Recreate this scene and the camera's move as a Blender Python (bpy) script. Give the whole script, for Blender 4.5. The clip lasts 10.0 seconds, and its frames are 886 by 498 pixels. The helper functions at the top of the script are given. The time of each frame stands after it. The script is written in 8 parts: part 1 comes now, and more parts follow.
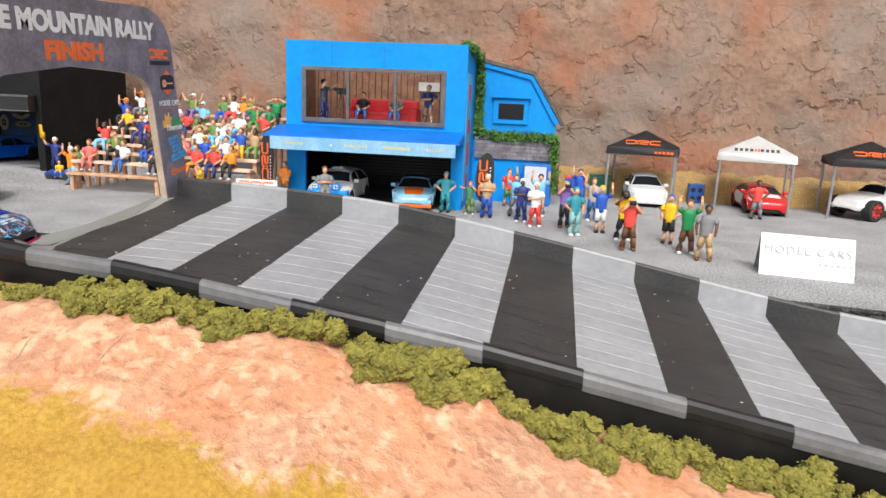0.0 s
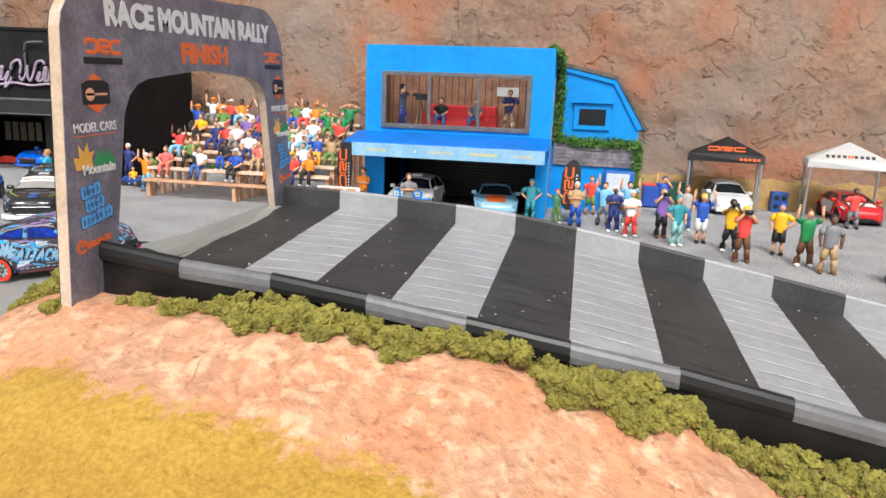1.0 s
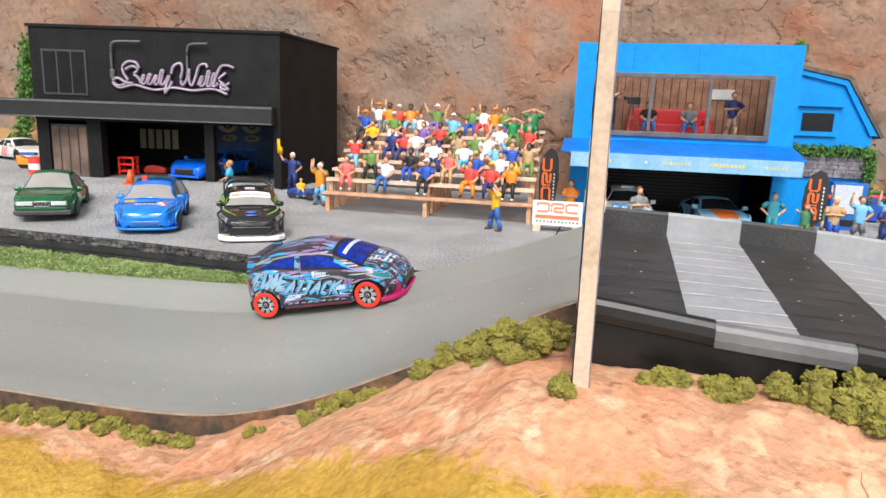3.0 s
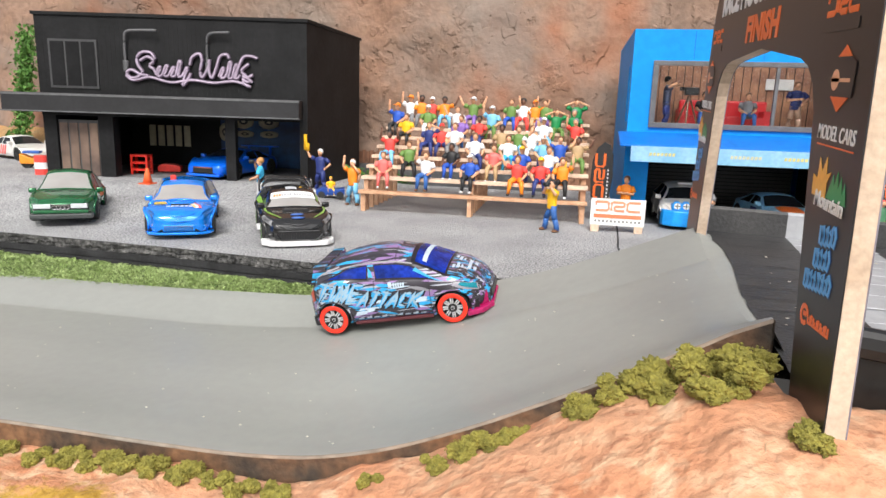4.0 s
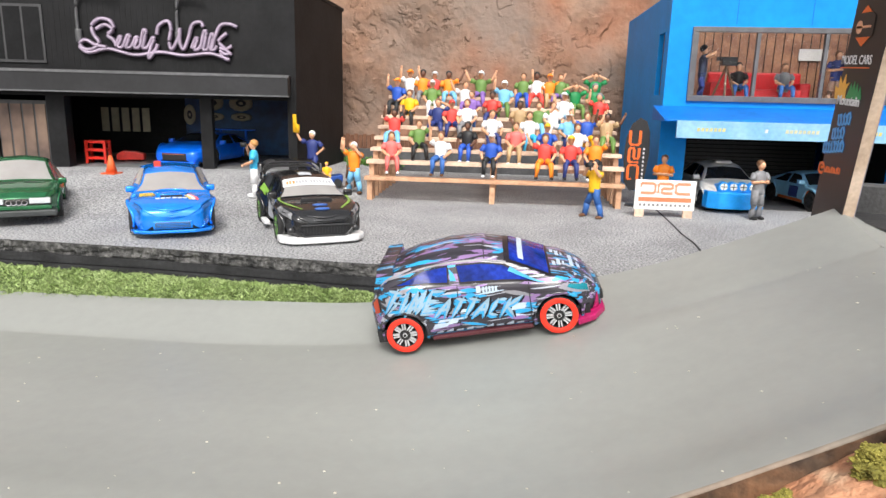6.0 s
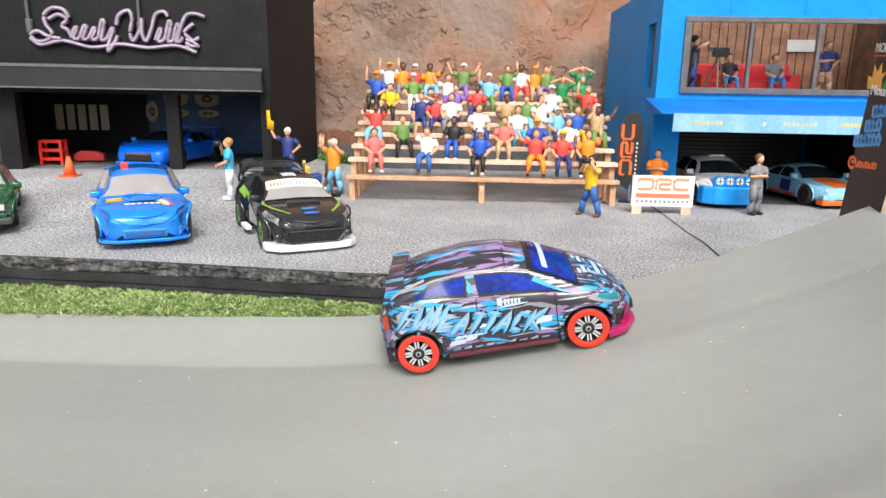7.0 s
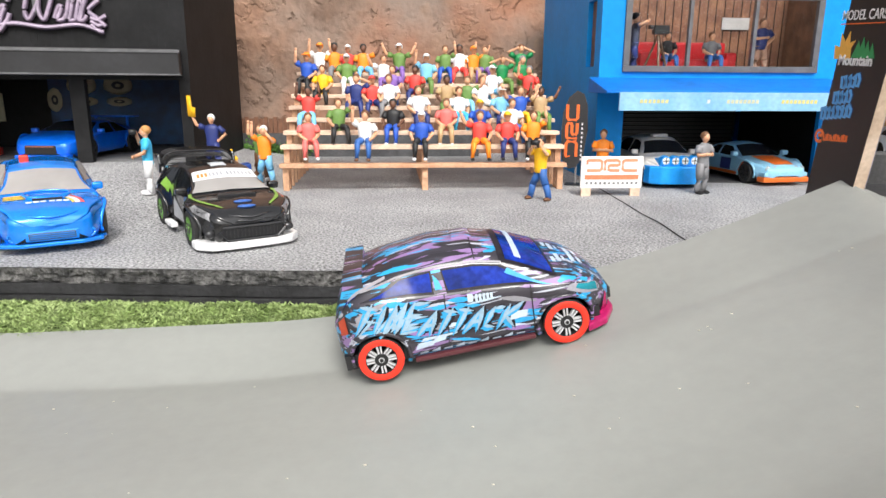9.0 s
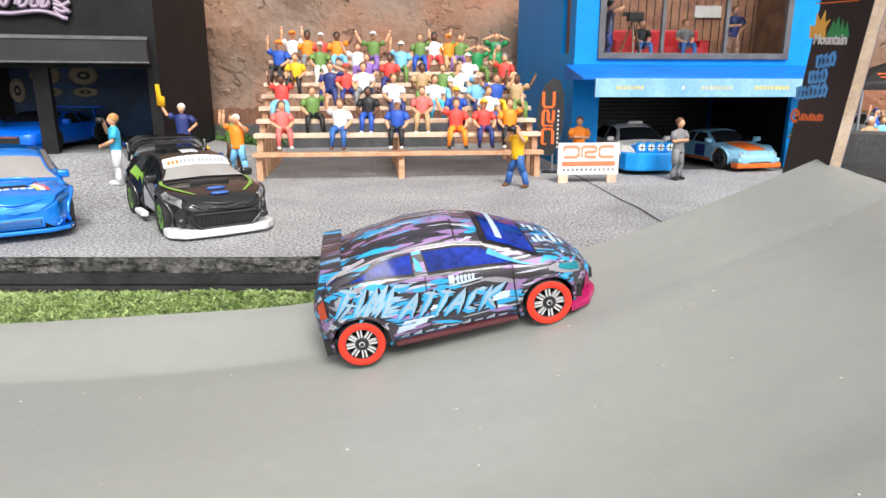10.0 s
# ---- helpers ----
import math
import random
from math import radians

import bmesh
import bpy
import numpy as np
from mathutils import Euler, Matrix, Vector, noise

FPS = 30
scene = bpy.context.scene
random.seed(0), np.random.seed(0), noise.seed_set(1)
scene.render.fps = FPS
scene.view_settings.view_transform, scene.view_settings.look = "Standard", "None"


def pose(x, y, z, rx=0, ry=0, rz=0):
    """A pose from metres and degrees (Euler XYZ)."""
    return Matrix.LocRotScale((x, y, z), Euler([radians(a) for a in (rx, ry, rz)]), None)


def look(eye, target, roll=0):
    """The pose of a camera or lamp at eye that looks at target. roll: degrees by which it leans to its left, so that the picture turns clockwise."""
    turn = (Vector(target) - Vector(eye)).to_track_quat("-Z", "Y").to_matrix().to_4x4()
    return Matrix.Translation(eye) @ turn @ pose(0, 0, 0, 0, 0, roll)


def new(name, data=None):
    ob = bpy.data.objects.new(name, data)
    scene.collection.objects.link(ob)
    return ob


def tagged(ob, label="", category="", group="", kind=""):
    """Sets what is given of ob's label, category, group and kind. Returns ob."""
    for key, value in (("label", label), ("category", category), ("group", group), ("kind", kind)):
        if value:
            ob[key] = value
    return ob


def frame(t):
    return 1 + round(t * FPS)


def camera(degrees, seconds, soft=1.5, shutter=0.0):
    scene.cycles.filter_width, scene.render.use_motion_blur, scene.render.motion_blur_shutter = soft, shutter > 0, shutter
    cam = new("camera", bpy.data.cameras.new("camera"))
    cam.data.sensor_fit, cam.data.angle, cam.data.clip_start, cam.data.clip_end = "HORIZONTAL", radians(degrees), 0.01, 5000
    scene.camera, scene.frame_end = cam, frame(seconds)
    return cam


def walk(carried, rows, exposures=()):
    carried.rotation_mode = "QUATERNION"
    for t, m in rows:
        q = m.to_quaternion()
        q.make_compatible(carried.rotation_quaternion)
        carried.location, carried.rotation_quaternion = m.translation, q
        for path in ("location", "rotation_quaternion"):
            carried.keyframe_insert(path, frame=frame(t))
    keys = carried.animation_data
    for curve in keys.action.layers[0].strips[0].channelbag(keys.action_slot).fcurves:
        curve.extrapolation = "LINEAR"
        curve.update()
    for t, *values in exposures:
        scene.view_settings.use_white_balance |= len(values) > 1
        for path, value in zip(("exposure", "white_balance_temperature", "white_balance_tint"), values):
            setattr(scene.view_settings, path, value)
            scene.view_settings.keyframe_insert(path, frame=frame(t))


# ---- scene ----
cam = camera(67.8, 10.0)
U = 0.01  # the plan is in centimetres: a diorama at 1:64
PATH = [
    (0, (6.571, 2.098, 6.982), (6.29, 4.033, 6.562), 2.5),
    (0.5, (4.737, 2.365, 6.898), (4.423, 4.298, 6.488), 2.5),
    (1, (2.341, 2.656, 6.763), (1.992, 4.583, 6.358), 2.4),
    (1.5, (-0.938, 2.959, 6.541), (-1.318, 4.881, 6.138), 2.4),
    (2, (-4.515, 3.43, 6.337), (-4.921, 5.347, 5.935), 2.2),
    (2.5, (-7.689, 4.038, 6.511), (-8.108, 5.952, 6.111), 2.1),
    (3, (-10.31, 4.723, 6.539), (-10.728, 6.637, 6.137), 2.1),
    (3.2, (-11.215, 5.064, 6.511), (-11.63, 6.978, 6.105), 2.0),
    (4.5, (-16.012, 7.687, 5.946), (-16.35, 9.614, 5.533), 1.8),
    (5, (-17.342, 8.561, 5.703), (-17.637, 10.494, 5.281), 1.6),
    (5.5, (-18.514, 9.433, 5.39), (-18.761, 11.37, 4.959), 1.5),
    (7, (-20.971, 11.987, 5.251), (-21.052, 13.934, 4.8), 1.0),
    (7.5, (-21.554, 12.566, 5.161), (-21.577, 14.512, 4.701), 0.8),
    (8, (-21.851, 13.016, 5.134), (-21.819, 14.961, 4.666), 0.6),
    (8.5, (-21.852, 13.378, 5.057), (-21.767, 15.318, 4.581), 0.5),
    (9, (-21.759, 13.653, 4.935), (-21.625, 15.589, 4.452), 0.3),
    (9.5, (-21.744, 13.792, 4.802), (-21.569, 15.723, 4.312), 0.2),
    (10, (-21.854, 13.827, 4.579), (-21.646, 15.753, 4.082), 0.1),
]
walk(cam, [(t, look([U * a for a in eye], [U * a for a in target], roll)) for t, eye, target, roll in PATH], [(0, 0.24), (3, 0.3), (4.5, 0.42), (10, 0.48)])

# ---- light: a bright overcast sky and a wide soft sun ----
world = bpy.data.worlds.new("sky")
scene.world = world
world.use_nodes = True
wn, wl = world.node_tree.nodes, world.node_tree.links
sky = wn.new("ShaderNodeTexSky")
sky.sky_type, sky.sun_disc = "NISHITA", False
sky.sun_elevation, sky.sun_rotation = radians(45), radians(172)
sky.air_density, sky.dust_density = 1.0, 4.0
soft_sky = wn.new("ShaderNodeHueSaturation")
soft_sky.inputs["Saturation"].default_value = 0.18
wl.new(sky.outputs["Color"], soft_sky.inputs["Color"])
wl.new(soft_sky.outputs["Color"], wn["Background"].inputs["Color"])
wn["Background"].inputs["Strength"].default_value = 0.15
sun = new("sun", bpy.data.lights.new("sun", "SUN"))
sun.data.energy, sun.data.angle, sun.data.color = 2.2, radians(22), (1.0, 0.96, 0.9)
sun.matrix_world = look((0.10, -0.52, 0.85), (0, 0.25, 0))
scene.view_settings.exposure = 0.3


# ---- materials ----
def mat(name, color, rough=0.5, var=0.12, size=1.0, bump=0.0, metal=0.0, coat=0.0, second=None, fine=0.15, alpha=None, emit=0.0):
    """A painted or natural surface: two colours mixed by noise of that size (cm), a fine grain and relief."""
    m = bpy.data.materials.new(name)
    m.use_nodes = True
    n, l = m.node_tree.nodes, m.node_tree.links
    b = n["Principled BSDF"]
    b.inputs["Roughness"].default_value = rough
    b.inputs["Metallic"].default_value = metal
    b.inputs["Coat Weight"].default_value = coat
    tc = n.new("ShaderNodeTexCoord")
    n1 = n.new("ShaderNodeTexNoise")
    n1.inputs["Scale"].default_value = 1 / (size * U)
    n1.inputs["Detail"].default_value = 4
    n2 = n.new("ShaderNodeTexNoise")
    n2.inputs["Scale"].default_value = 1 / (size * fine * U)
    n2.inputs["Detail"].default_value = 3
    l.new(tc.outputs["Object"], n1.inputs["Vector"])
    l.new(tc.outputs["Object"], n2.inputs["Vector"])
    c1 = tuple(color)
    c2 = tuple(second) if second else tuple(max(0, min(1, c * (1 - 2 * var))) for c in color)
    r = n.new("ShaderNodeMapRange")
    r.inputs["From Min"].default_value, r.inputs["From Max"].default_value = 0.35, 0.65
    l.new(n1.outputs["Fac"], r.inputs["Value"])
    mx = n.new("ShaderNodeMix")
    mx.data_type = "RGBA"
    mx.inputs["A"].default_value, mx.inputs["B"].default_value = (*c1, 1), (*c2, 1)
    l.new(r.outputs["Result"], mx.inputs["Factor"])
    g = n.new("ShaderNodeMapRange")
    g.inputs["From Min"].default_value, g.inputs["From Max"].default_value = 0.3, 0.7
    g.inputs["To Min"].default_value, g.inputs["To Max"].default_value = 1 - var, 1 + var
    l.new(n2.outputs["Fac"], g.inputs["Value"])
    mul = n.new("ShaderNodeVectorMath")
    mul.operation = "SCALE"
    l.new(mx.outputs["Result"], mul.inputs[0])
    l.new(g.outputs["Result"], mul.inputs["Scale"])
    l.new(mul.outputs["Vector"], b.inputs["Base Color"])
    if bump:
        add = n.new("ShaderNodeMath")
        add.operation = "ADD"
        l.new(n1.outputs["Fac"], add.inputs[0])
        l.new(n2.outputs["Fac"], add.inputs[1])
        bp = n.new("ShaderNodeBump")
        bp.inputs["Strength"].default_value = 1.0
        bp.inputs["Distance"].default_value = bump * U
        l.new(add.outputs["Value"], bp.inputs["Height"])
        l.new(bp.outputs["Normal"], b.inputs["Normal"])
    return m


def plain(name, color, rough=0.4, metal=0.0, coat=0.0):
    return mat(name, color, rough, 0.05, 0.6, 0.0, metal, coat)


def dull(m, level):
    m.node_tree.nodes["Principled BSDF"].inputs["Specular IOR Level"].default_value = level
    return m


def glass_mat(name, color=(0.9, 0.93, 0.95), rough=0.02):
    m = bpy.data.materials.new(name)
    m.use_nodes = True
    b = m.node_tree.nodes["Principled BSDF"]
    b.inputs["Base Color"].default_value = (*color, 1)
    b.inputs["Transmission Weight"].default_value = 1.0
    b.inputs["Roughness"].default_value = rough
    b.inputs["IOR"].default_value = 1.1
    return m


M = {}
M["asphalt"] = mat("asphalt", (0.375, 0.375, 0.38), 0.9, 0.8, 3.0, 0.10, second=(0.29, 0.29, 0.295), fine=0.028)
M["asphalt_edge"] = mat("asphalt_edge", (0.115, 0.112, 0.108), 0.95, 0.7, 0.5, 0.3, second=(0.03, 0.03, 0.03), fine=0.3)
M["foam"] = mat("foam_board", (0.025, 0.025, 0.027), 0.9, 0.3, 1.0, 0.05)
M["rock"] = dull(mat("rock", (0.275, 0.158, 0.104), 0.8, 0.16, 14.0, 0.13, second=(0.225, 0.165, 0.13), fine=0.035), 0.3)
M["yellow_turf"] = mat("yellow_turf", (0.47, 0.28, 0.04), 0.95, 0.2, 1.2, 0.0, second=(0.40, 0.23, 0.03), fine=0.08)
M["track"] = mat("track_grey", (0.272, 0.28, 0.262), 0.40, 0.03, 7.0, 0.006, second=(0.258, 0.264, 0.25), fine=0.05)


def drawn_out(m, along_x, across, amount):
    """Faint streaks along the track, drawn into its colour by rolling wheels."""
    n, l = m.node_tree.nodes, m.node_tree.links
    b = n["Principled BSDF"]
    col = b.inputs["Base Color"].links[0].from_socket
    tc, mp, q, r, mul = (n.new("ShaderNode" + k) for k in ("TexCoord", "Mapping", "TexNoise", "MapRange", "VectorMath"))
    mp.inputs["Rotation"].default_value = (0, 0, radians(-5))
    mp.inputs["Scale"].default_value = (1 / (along_x * U), 1 / (across * U), 1 / (across * U))
    q.inputs["Scale"].default_value, q.inputs["Detail"].default_value = 1.0, 5
    l.new(tc.outputs["Object"], mp.inputs["Vector"])
    l.new(mp.outputs["Vector"], q.inputs["Vector"])
    r.inputs["From Min"].default_value, r.inputs["From Max"].default_value = 0.35, 0.65
    r.inputs["To Min"].default_value, r.inputs["To Max"].default_value = 1 - amount, 1 + amount
    l.new(q.outputs["Fac"], r.inputs["Value"])
    mul.operation = "SCALE"
    l.new(col, mul.inputs[0])
    l.new(r.outputs["Result"], mul.inputs["Scale"])
    l.new(mul.outputs["Vector"], b.inputs["Base Color"])


drawn_out(M["track"], 26.0, 1.6, 0.035)
M["rim_worn"] = mat("rim_worn", (0.20, 0.175, 0.145), 0.7, 0.25, 2.5, 0.01, second=(0.27, 0.20, 0.15))
M["track_edge"] = mat("track_edge", (0.17, 0.085, 0.04), 0.8, 0.4, 1.5, 0.06, second=(0.035, 0.027, 0.02))
M["deck_black"] = mat("deck_black", (0.026, 0.026, 0.027), 0.5, 0.3, 1.4, 0.02, second=(0.040, 0.039, 0.039), fine=0.07)
M["deck_grey"] = mat("deck_grey", (0.325, 0.33, 0.345), 0.5, 0.08, 2.0, 0.02)
# deck grey darkened: shade of the curb's outer face put into the colour
M["curb_grey_shaded"] = mat("curb_grey_shaded", (0.15, 0.15, 0.157), 0.4, 0.12, 1.6, 0.006)
M["skirt"] = mat("ramp_skirt", (0.010, 0.009, 0.009), 0.35, 0.3, 1.6, 0.01)
M["curb_black"] = mat("curb_black", (0.014, 0.014, 0.015), 0.4, 0.2, 1.6, 0.006)
M["deck_line"] = mat("deck_line", (0.72, 0.73, 0.76), 0.5, 0.1, 1.0)
M["dark_line"] = mat("dark_line", (0.055, 0.055, 0.058), 0.6, 0.4, 0.6)
M["black_paint"] = dull(mat("black_paint", (0.0115, 0.0115, 0.0125), 0.6, 0.25, 2.0, 0.01), 0.22)
M["blue_paint"] = dull(mat("blue_paint", (0.003, 0.262, 0.70), 0.5, 0.06, 2.5, 0.008), 0.2)
M["awning_blue"] = dull(mat("awning_blue", (0.004, 0.165, 0.62), 0.45, 0.1, 2.0), 0.2)
M["pale_blue"] = mat("pale_blue", (0.25, 0.46, 0.63), 0.5, 0.1, 1.2, second=(0.18, 0.39, 0.59))
M["grey_frame"] = mat("grey_frame", (0.12, 0.12, 0.125), 0.45, 0.15, 0.6)
M["dark_frame"] = mat("dark_frame", (0.05, 0.05, 0.052), 0.4, 0.15, 0.6)
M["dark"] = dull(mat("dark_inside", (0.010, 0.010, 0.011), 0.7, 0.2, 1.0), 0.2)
M["bush"] = mat("bush_foam", (0.255, 0.226, 0.044), 0.95, 0.32, 0.5, 0.0, second=(0.145, 0.133, 0.024), fine=0.25)
M["green_turf"] = mat("green_turf", (0.15, 0.20, 0.06), 0.95, 0.4, 0.7, 0.1, second=(0.09, 0.13, 0.04), fine=0.12)
M["green_fibre"] = mat("green_fibre", (0.36, 0.45, 0.19), 0.9, 0.3, 0.6, 0.0, second=(0.23, 0.32, 0.10), fine=0.12)
M["wood"] = mat("balsa_wood", (0.60, 0.36, 0.22), 0.65, 0.16, 0.7, 0.01, second=(0.48, 0.25, 0.14), fine=0.2)
M["pale_wood"] = mat("pale_wood", (0.76, 0.55, 0.41), 0.65, 0.12, 0.8, 0.01)


# ---- builders (plan units: centimetres) ----
def place(x, y, z, rz=0.0, rx=0.0, ry=0.0):
    return pose(U * x, U * y, U * z, rx, ry, rz)


def obj(name, bm, materials, parent=None, smooth=False, bevel=0.0):
    if bevel:
        bmesh.ops.bevel(bm, geom=bm.edges[:], offset=bevel, segments=2, affect="EDGES", profile=0.6)
    bmesh.ops.scale(bm, vec=(U, U, U), verts=bm.verts[:])
    me = bpy.data.meshes.new(name)
    bm.to_mesh(me)
    bm.free()
    for m in materials if isinstance(materials, (list, tuple)) else [materials]:
        me.materials.append(m)
    if smooth:
        me.shade_smooth()
    ob = new(name, me)
    if parent:
        ob.parent = parent
    return ob


def part(name, bm, material, parent, label="", smooth=False, bevel=0.0):
    ob = obj(name, bm, material, parent, smooth, bevel)
    if label:
        ob["label"] = label
    return ob


def thing(name, label, category, m=None, group="", kind=""):
    ob = tagged(new(name), label, category, group, kind)
    ob.empty_display_size = 0.005
    if m is not None:
        ob.matrix_world = m
    return ob


def box(bm, x0, x1, y0, y1, z0, z1, mi=0):
    v = [bm.verts.new(p) for p in ((x0, y0, z0), (x1, y0, z0), (x1, y1, z0), (x0, y1, z0), (x0, y0, z1), (x1, y0, z1), (x1, y1, z1), (x0, y1, z1))]
    for f in ((3, 2, 1, 0), (4, 5, 6, 7), (0, 1, 5, 4), (1, 2, 6, 5), (2, 3, 7, 6), (3, 0, 4, 7)):
        bm.faces.new([v[i] for i in f]).material_index = mi
    return v


def a_box(x0, x1, y0, y1, z0, z1):
    bm = bmesh.new()
    box(bm, x0, x1, y0, y1, z0, z1)
    return bm


def prism(outline, axis, a, b, bm=None, mi=0):
    """An outline of 2D points pushed along an axis from a to b (x: (y, z), y: (x, z), z: (x, y))."""
    bm = bm or bmesh.new()
    put = {"x": lambda p, d: (d, p[0], p[1]), "y": lambda p, d: (p[0], d, p[1]), "z": lambda p, d: (p[0], p[1], d)}[axis]
    lo, hi = [bm.verts.new(put(p, a)) for p in outline], [bm.verts.new(put(p, b)) for p in outline]
    bm.faces.new(lo).material_index = mi
    bm.faces.new(hi[::-1]).material_index = mi
    n = len(outline)
    for i in range(n):
        bm.faces.new((lo[i], hi[i], hi[(i + 1) % n], lo[(i + 1) % n])).material_index = mi
    bmesh.ops.recalc_face_normals(bm, faces=bm.faces[:])
    return bm


def tube(bm, pts, radii, n=8, mi=0, caps=True):
    """A round limb through the points with a radius at each."""
    pts = [Vector(p) for p in pts]
    if not isinstance(radii, (list, tuple)):
        radii = [radii] * len(pts)
    rings = []
    for i, p in enumerate(pts):
        d = (pts[min(i + 1, len(pts) - 1)] - pts[max(i - 1, 0)]).normalized()
        a = d.orthogonal().normalized() if abs(d.z) > 0.99 else d.cross(Vector((0, 0, 1))).normalized()
        b = d.cross(a)
        rings.append([bm.verts.new(p + (a * math.cos(2 * math.pi * k / n) + b * math.sin(2 * math.pi * k / n)) * radii[i]) for k in range(n)])
    for r0, r1 in zip(rings, rings[1:]):
        for k in range(n):
            bm.faces.new((r0[k], r0[(k + 1) % n], r1[(k + 1) % n], r1[k])).material_index = mi
    if caps:
        bm.faces.new(rings[0][::-1]).material_index = mi
        bm.faces.new(rings[-1]).material_index = mi
    return bm


def ball(bm, c, r, sub=2, mi=0, stretch=(1, 1, 1)):
    g = bmesh.ops.create_icosphere(bm, subdivisions=sub, radius=1.0)
    for v in g["verts"]:
        v.co = Vector((c[0] + v.co.x * r * stretch[0], c[1] + v.co.y * r * stretch[1], c[2] + v.co.z * r * stretch[2]))
        for f in v.link_faces:
            f.material_index = mi
            f.smooth = True


def sheet(fn, us, vs, flip=False, bm=None):
    """A surface from fn(u, v) over two lists of values."""
    bm = bm or bmesh.new()
    g = [[bm.verts.new(fn(u, v)) for v in vs] for u in us]
    for i in range(len(us) - 1):
        for j in range(len(vs) - 1):
            q = (g[i][j], g[i + 1][j], g[i + 1][j + 1], g[i][j + 1])
            bm.faces.new(q[::-1] if flip else q)
    return bm


def steps(a, b, n):
    return [a + (b - a) * i / n for i in range(n + 1)]


def smoothstep(v):
    v = min(1.0, max(0.0, v))
    return v * v * (3 - 2 * v)


def along(x, table):
    """Straight lines between (x, value) pairs."""
    if x <= table[0][0]:
        return table[0][1]
    for (x0, y0), (x1, y1) in zip(table, table[1:]):
        if x <= x1:
            return y0 + (y1 - y0) * (x - x0) / (x1 - x0)
    return table[-1][1]


def fbm(x, y, z=0.0, octaves=4):
    return noise.fractal((x, y, z), 1.0, 2.0, octaves)


def words(name, text, size, material, parent, m, depth=0.02, spacing=1.0, shear=0.0, align="CENTER", bold=0.0):
    """Raised lettering in Blender's own font, as a mesh."""
    cu = bpy.data.curves.new(name, "FONT")
    cu.body, cu.size, cu.extrude, cu.shear, cu.space_character = text, size * U, depth * U, shear, spacing
    cu.align_x, cu.align_y, cu.resolution_u, cu.offset = align, "CENTER", 3, bold * U
    tmp = bpy.data.objects.new(name, cu)
    me = bpy.data.meshes.new_from_object(tmp)
    bpy.data.objects.remove(tmp)
    me.materials.clear()
    me.materials.append(material)
    ob = new(name, me)
    ob.parent = parent
    ob.matrix_local = m
    return ob


# ---- the lie of the land ----
def plaza_z(x, y):
    return 1.0 * smoothstep((-27 - x) / 9) * smoothstep((y - 35) / 10)


RIDGE = [(-60, -2.6), (-27, -2.5), (-20, -2.45), (-17.5, -1.5), (-15.5, -0.5), (-13, 0.65), (-11.6, 1.2), (-10.5, 1.15), (-8, 1.25), (-5, 1.2), (-2, 1.05), (1, 0.65), (3.5, 0.0), (8, -1.1), (11, -1.5), (20, -2.6), (40, -3.5)]


def land_z(x, y):
    d = 18.4 - y
    z = along(x, RIDGE) - 0.1 * max(d, 0) - 0.055 * max(d - 0.8, 0) ** 2 * (1 if d < 6 else 0) - (0.055 * 27 + 0.35 * (d - 6) if d >= 6 else 0)
    if x > 2:
        z -= 0.02 * (x - 2)
    z += 0.3 * smoothstep((y - 15) / 2.5) * smoothstep((x + 13) / 3)
    edge = track_near(x) - 0.12 if x < -10.4 else 18.3
    if y > edge:
        z -= 1.6 * smoothstep((y - edge) / 0.8) + 0.5 * (y - edge)
    if x < -10.4:
        z = min(z, track_z(x, edge + 0.3) - 0.32 + 0.12 * (edge - y) * (y < edge)) if y > edge - 1.2 else z
    return z + 0.22 * fbm(x * 0.35, y * 0.35, 3.0) + 0.10 * fbm(x * 1.3, y * 1.3, 7.0)


DECK_TOP = [(-10.3, 2.5), (-7.3, 2.4), (-4.6, 2.24), (-2, 2.07), (0.45, 1.83), (2.9, 1.44), (5.5, 1.03), (8.06, 0.58), (10.7, 0.14), (13.4, -0.33), (16, -0.74), (18.5, -1.05), (40, -2.5)]


NEAR_TOP = [(-10.3, 2.93), (-9.95, 2.9), (-7.58, 2.62), (-4.9, 2.42), (-2.45, 2.12), (0.1, 1.76), (2.8, 1.38), (5.4, 1.01), (7.9, 0.55), (10.3, 0.12), (20, -1.6), (40, -3.4)]
DECK_DROP = [(-10, 1.22), (-7.5, 1.15), (-4.8, 1.0), (-2, 0.9), (0.5, 0.85), (3, 0.92), (8, 1.05), (40, 1.2)]


def deck_z(x, v):
    """The deck is banked: its near side (v = 0) lies lower than its far side."""
    return (along(x - 0.8, DECK_TOP) + along(x, DECK_TOP) + along(x + 0.8, DECK_TOP)) / 3 - along(x, DECK_DROP) * (1 - v)


def deck_far(x):
    return 30.45 - 0.005 * x * x


def deck_point(i, v):
    """Across the deck at stripe position i (0 is the first edge past the arch), v from the near side (0) to the far (1)."""
    xn, xf = -7.65 + 2.6 * i, -7.36 + 2.58 * i
    x = xn + (xf - xn) * v
    y = 18.5 + (deck_far(xf) - 18.5) * v
    return Vector((x, y, deck_z(x, v)))


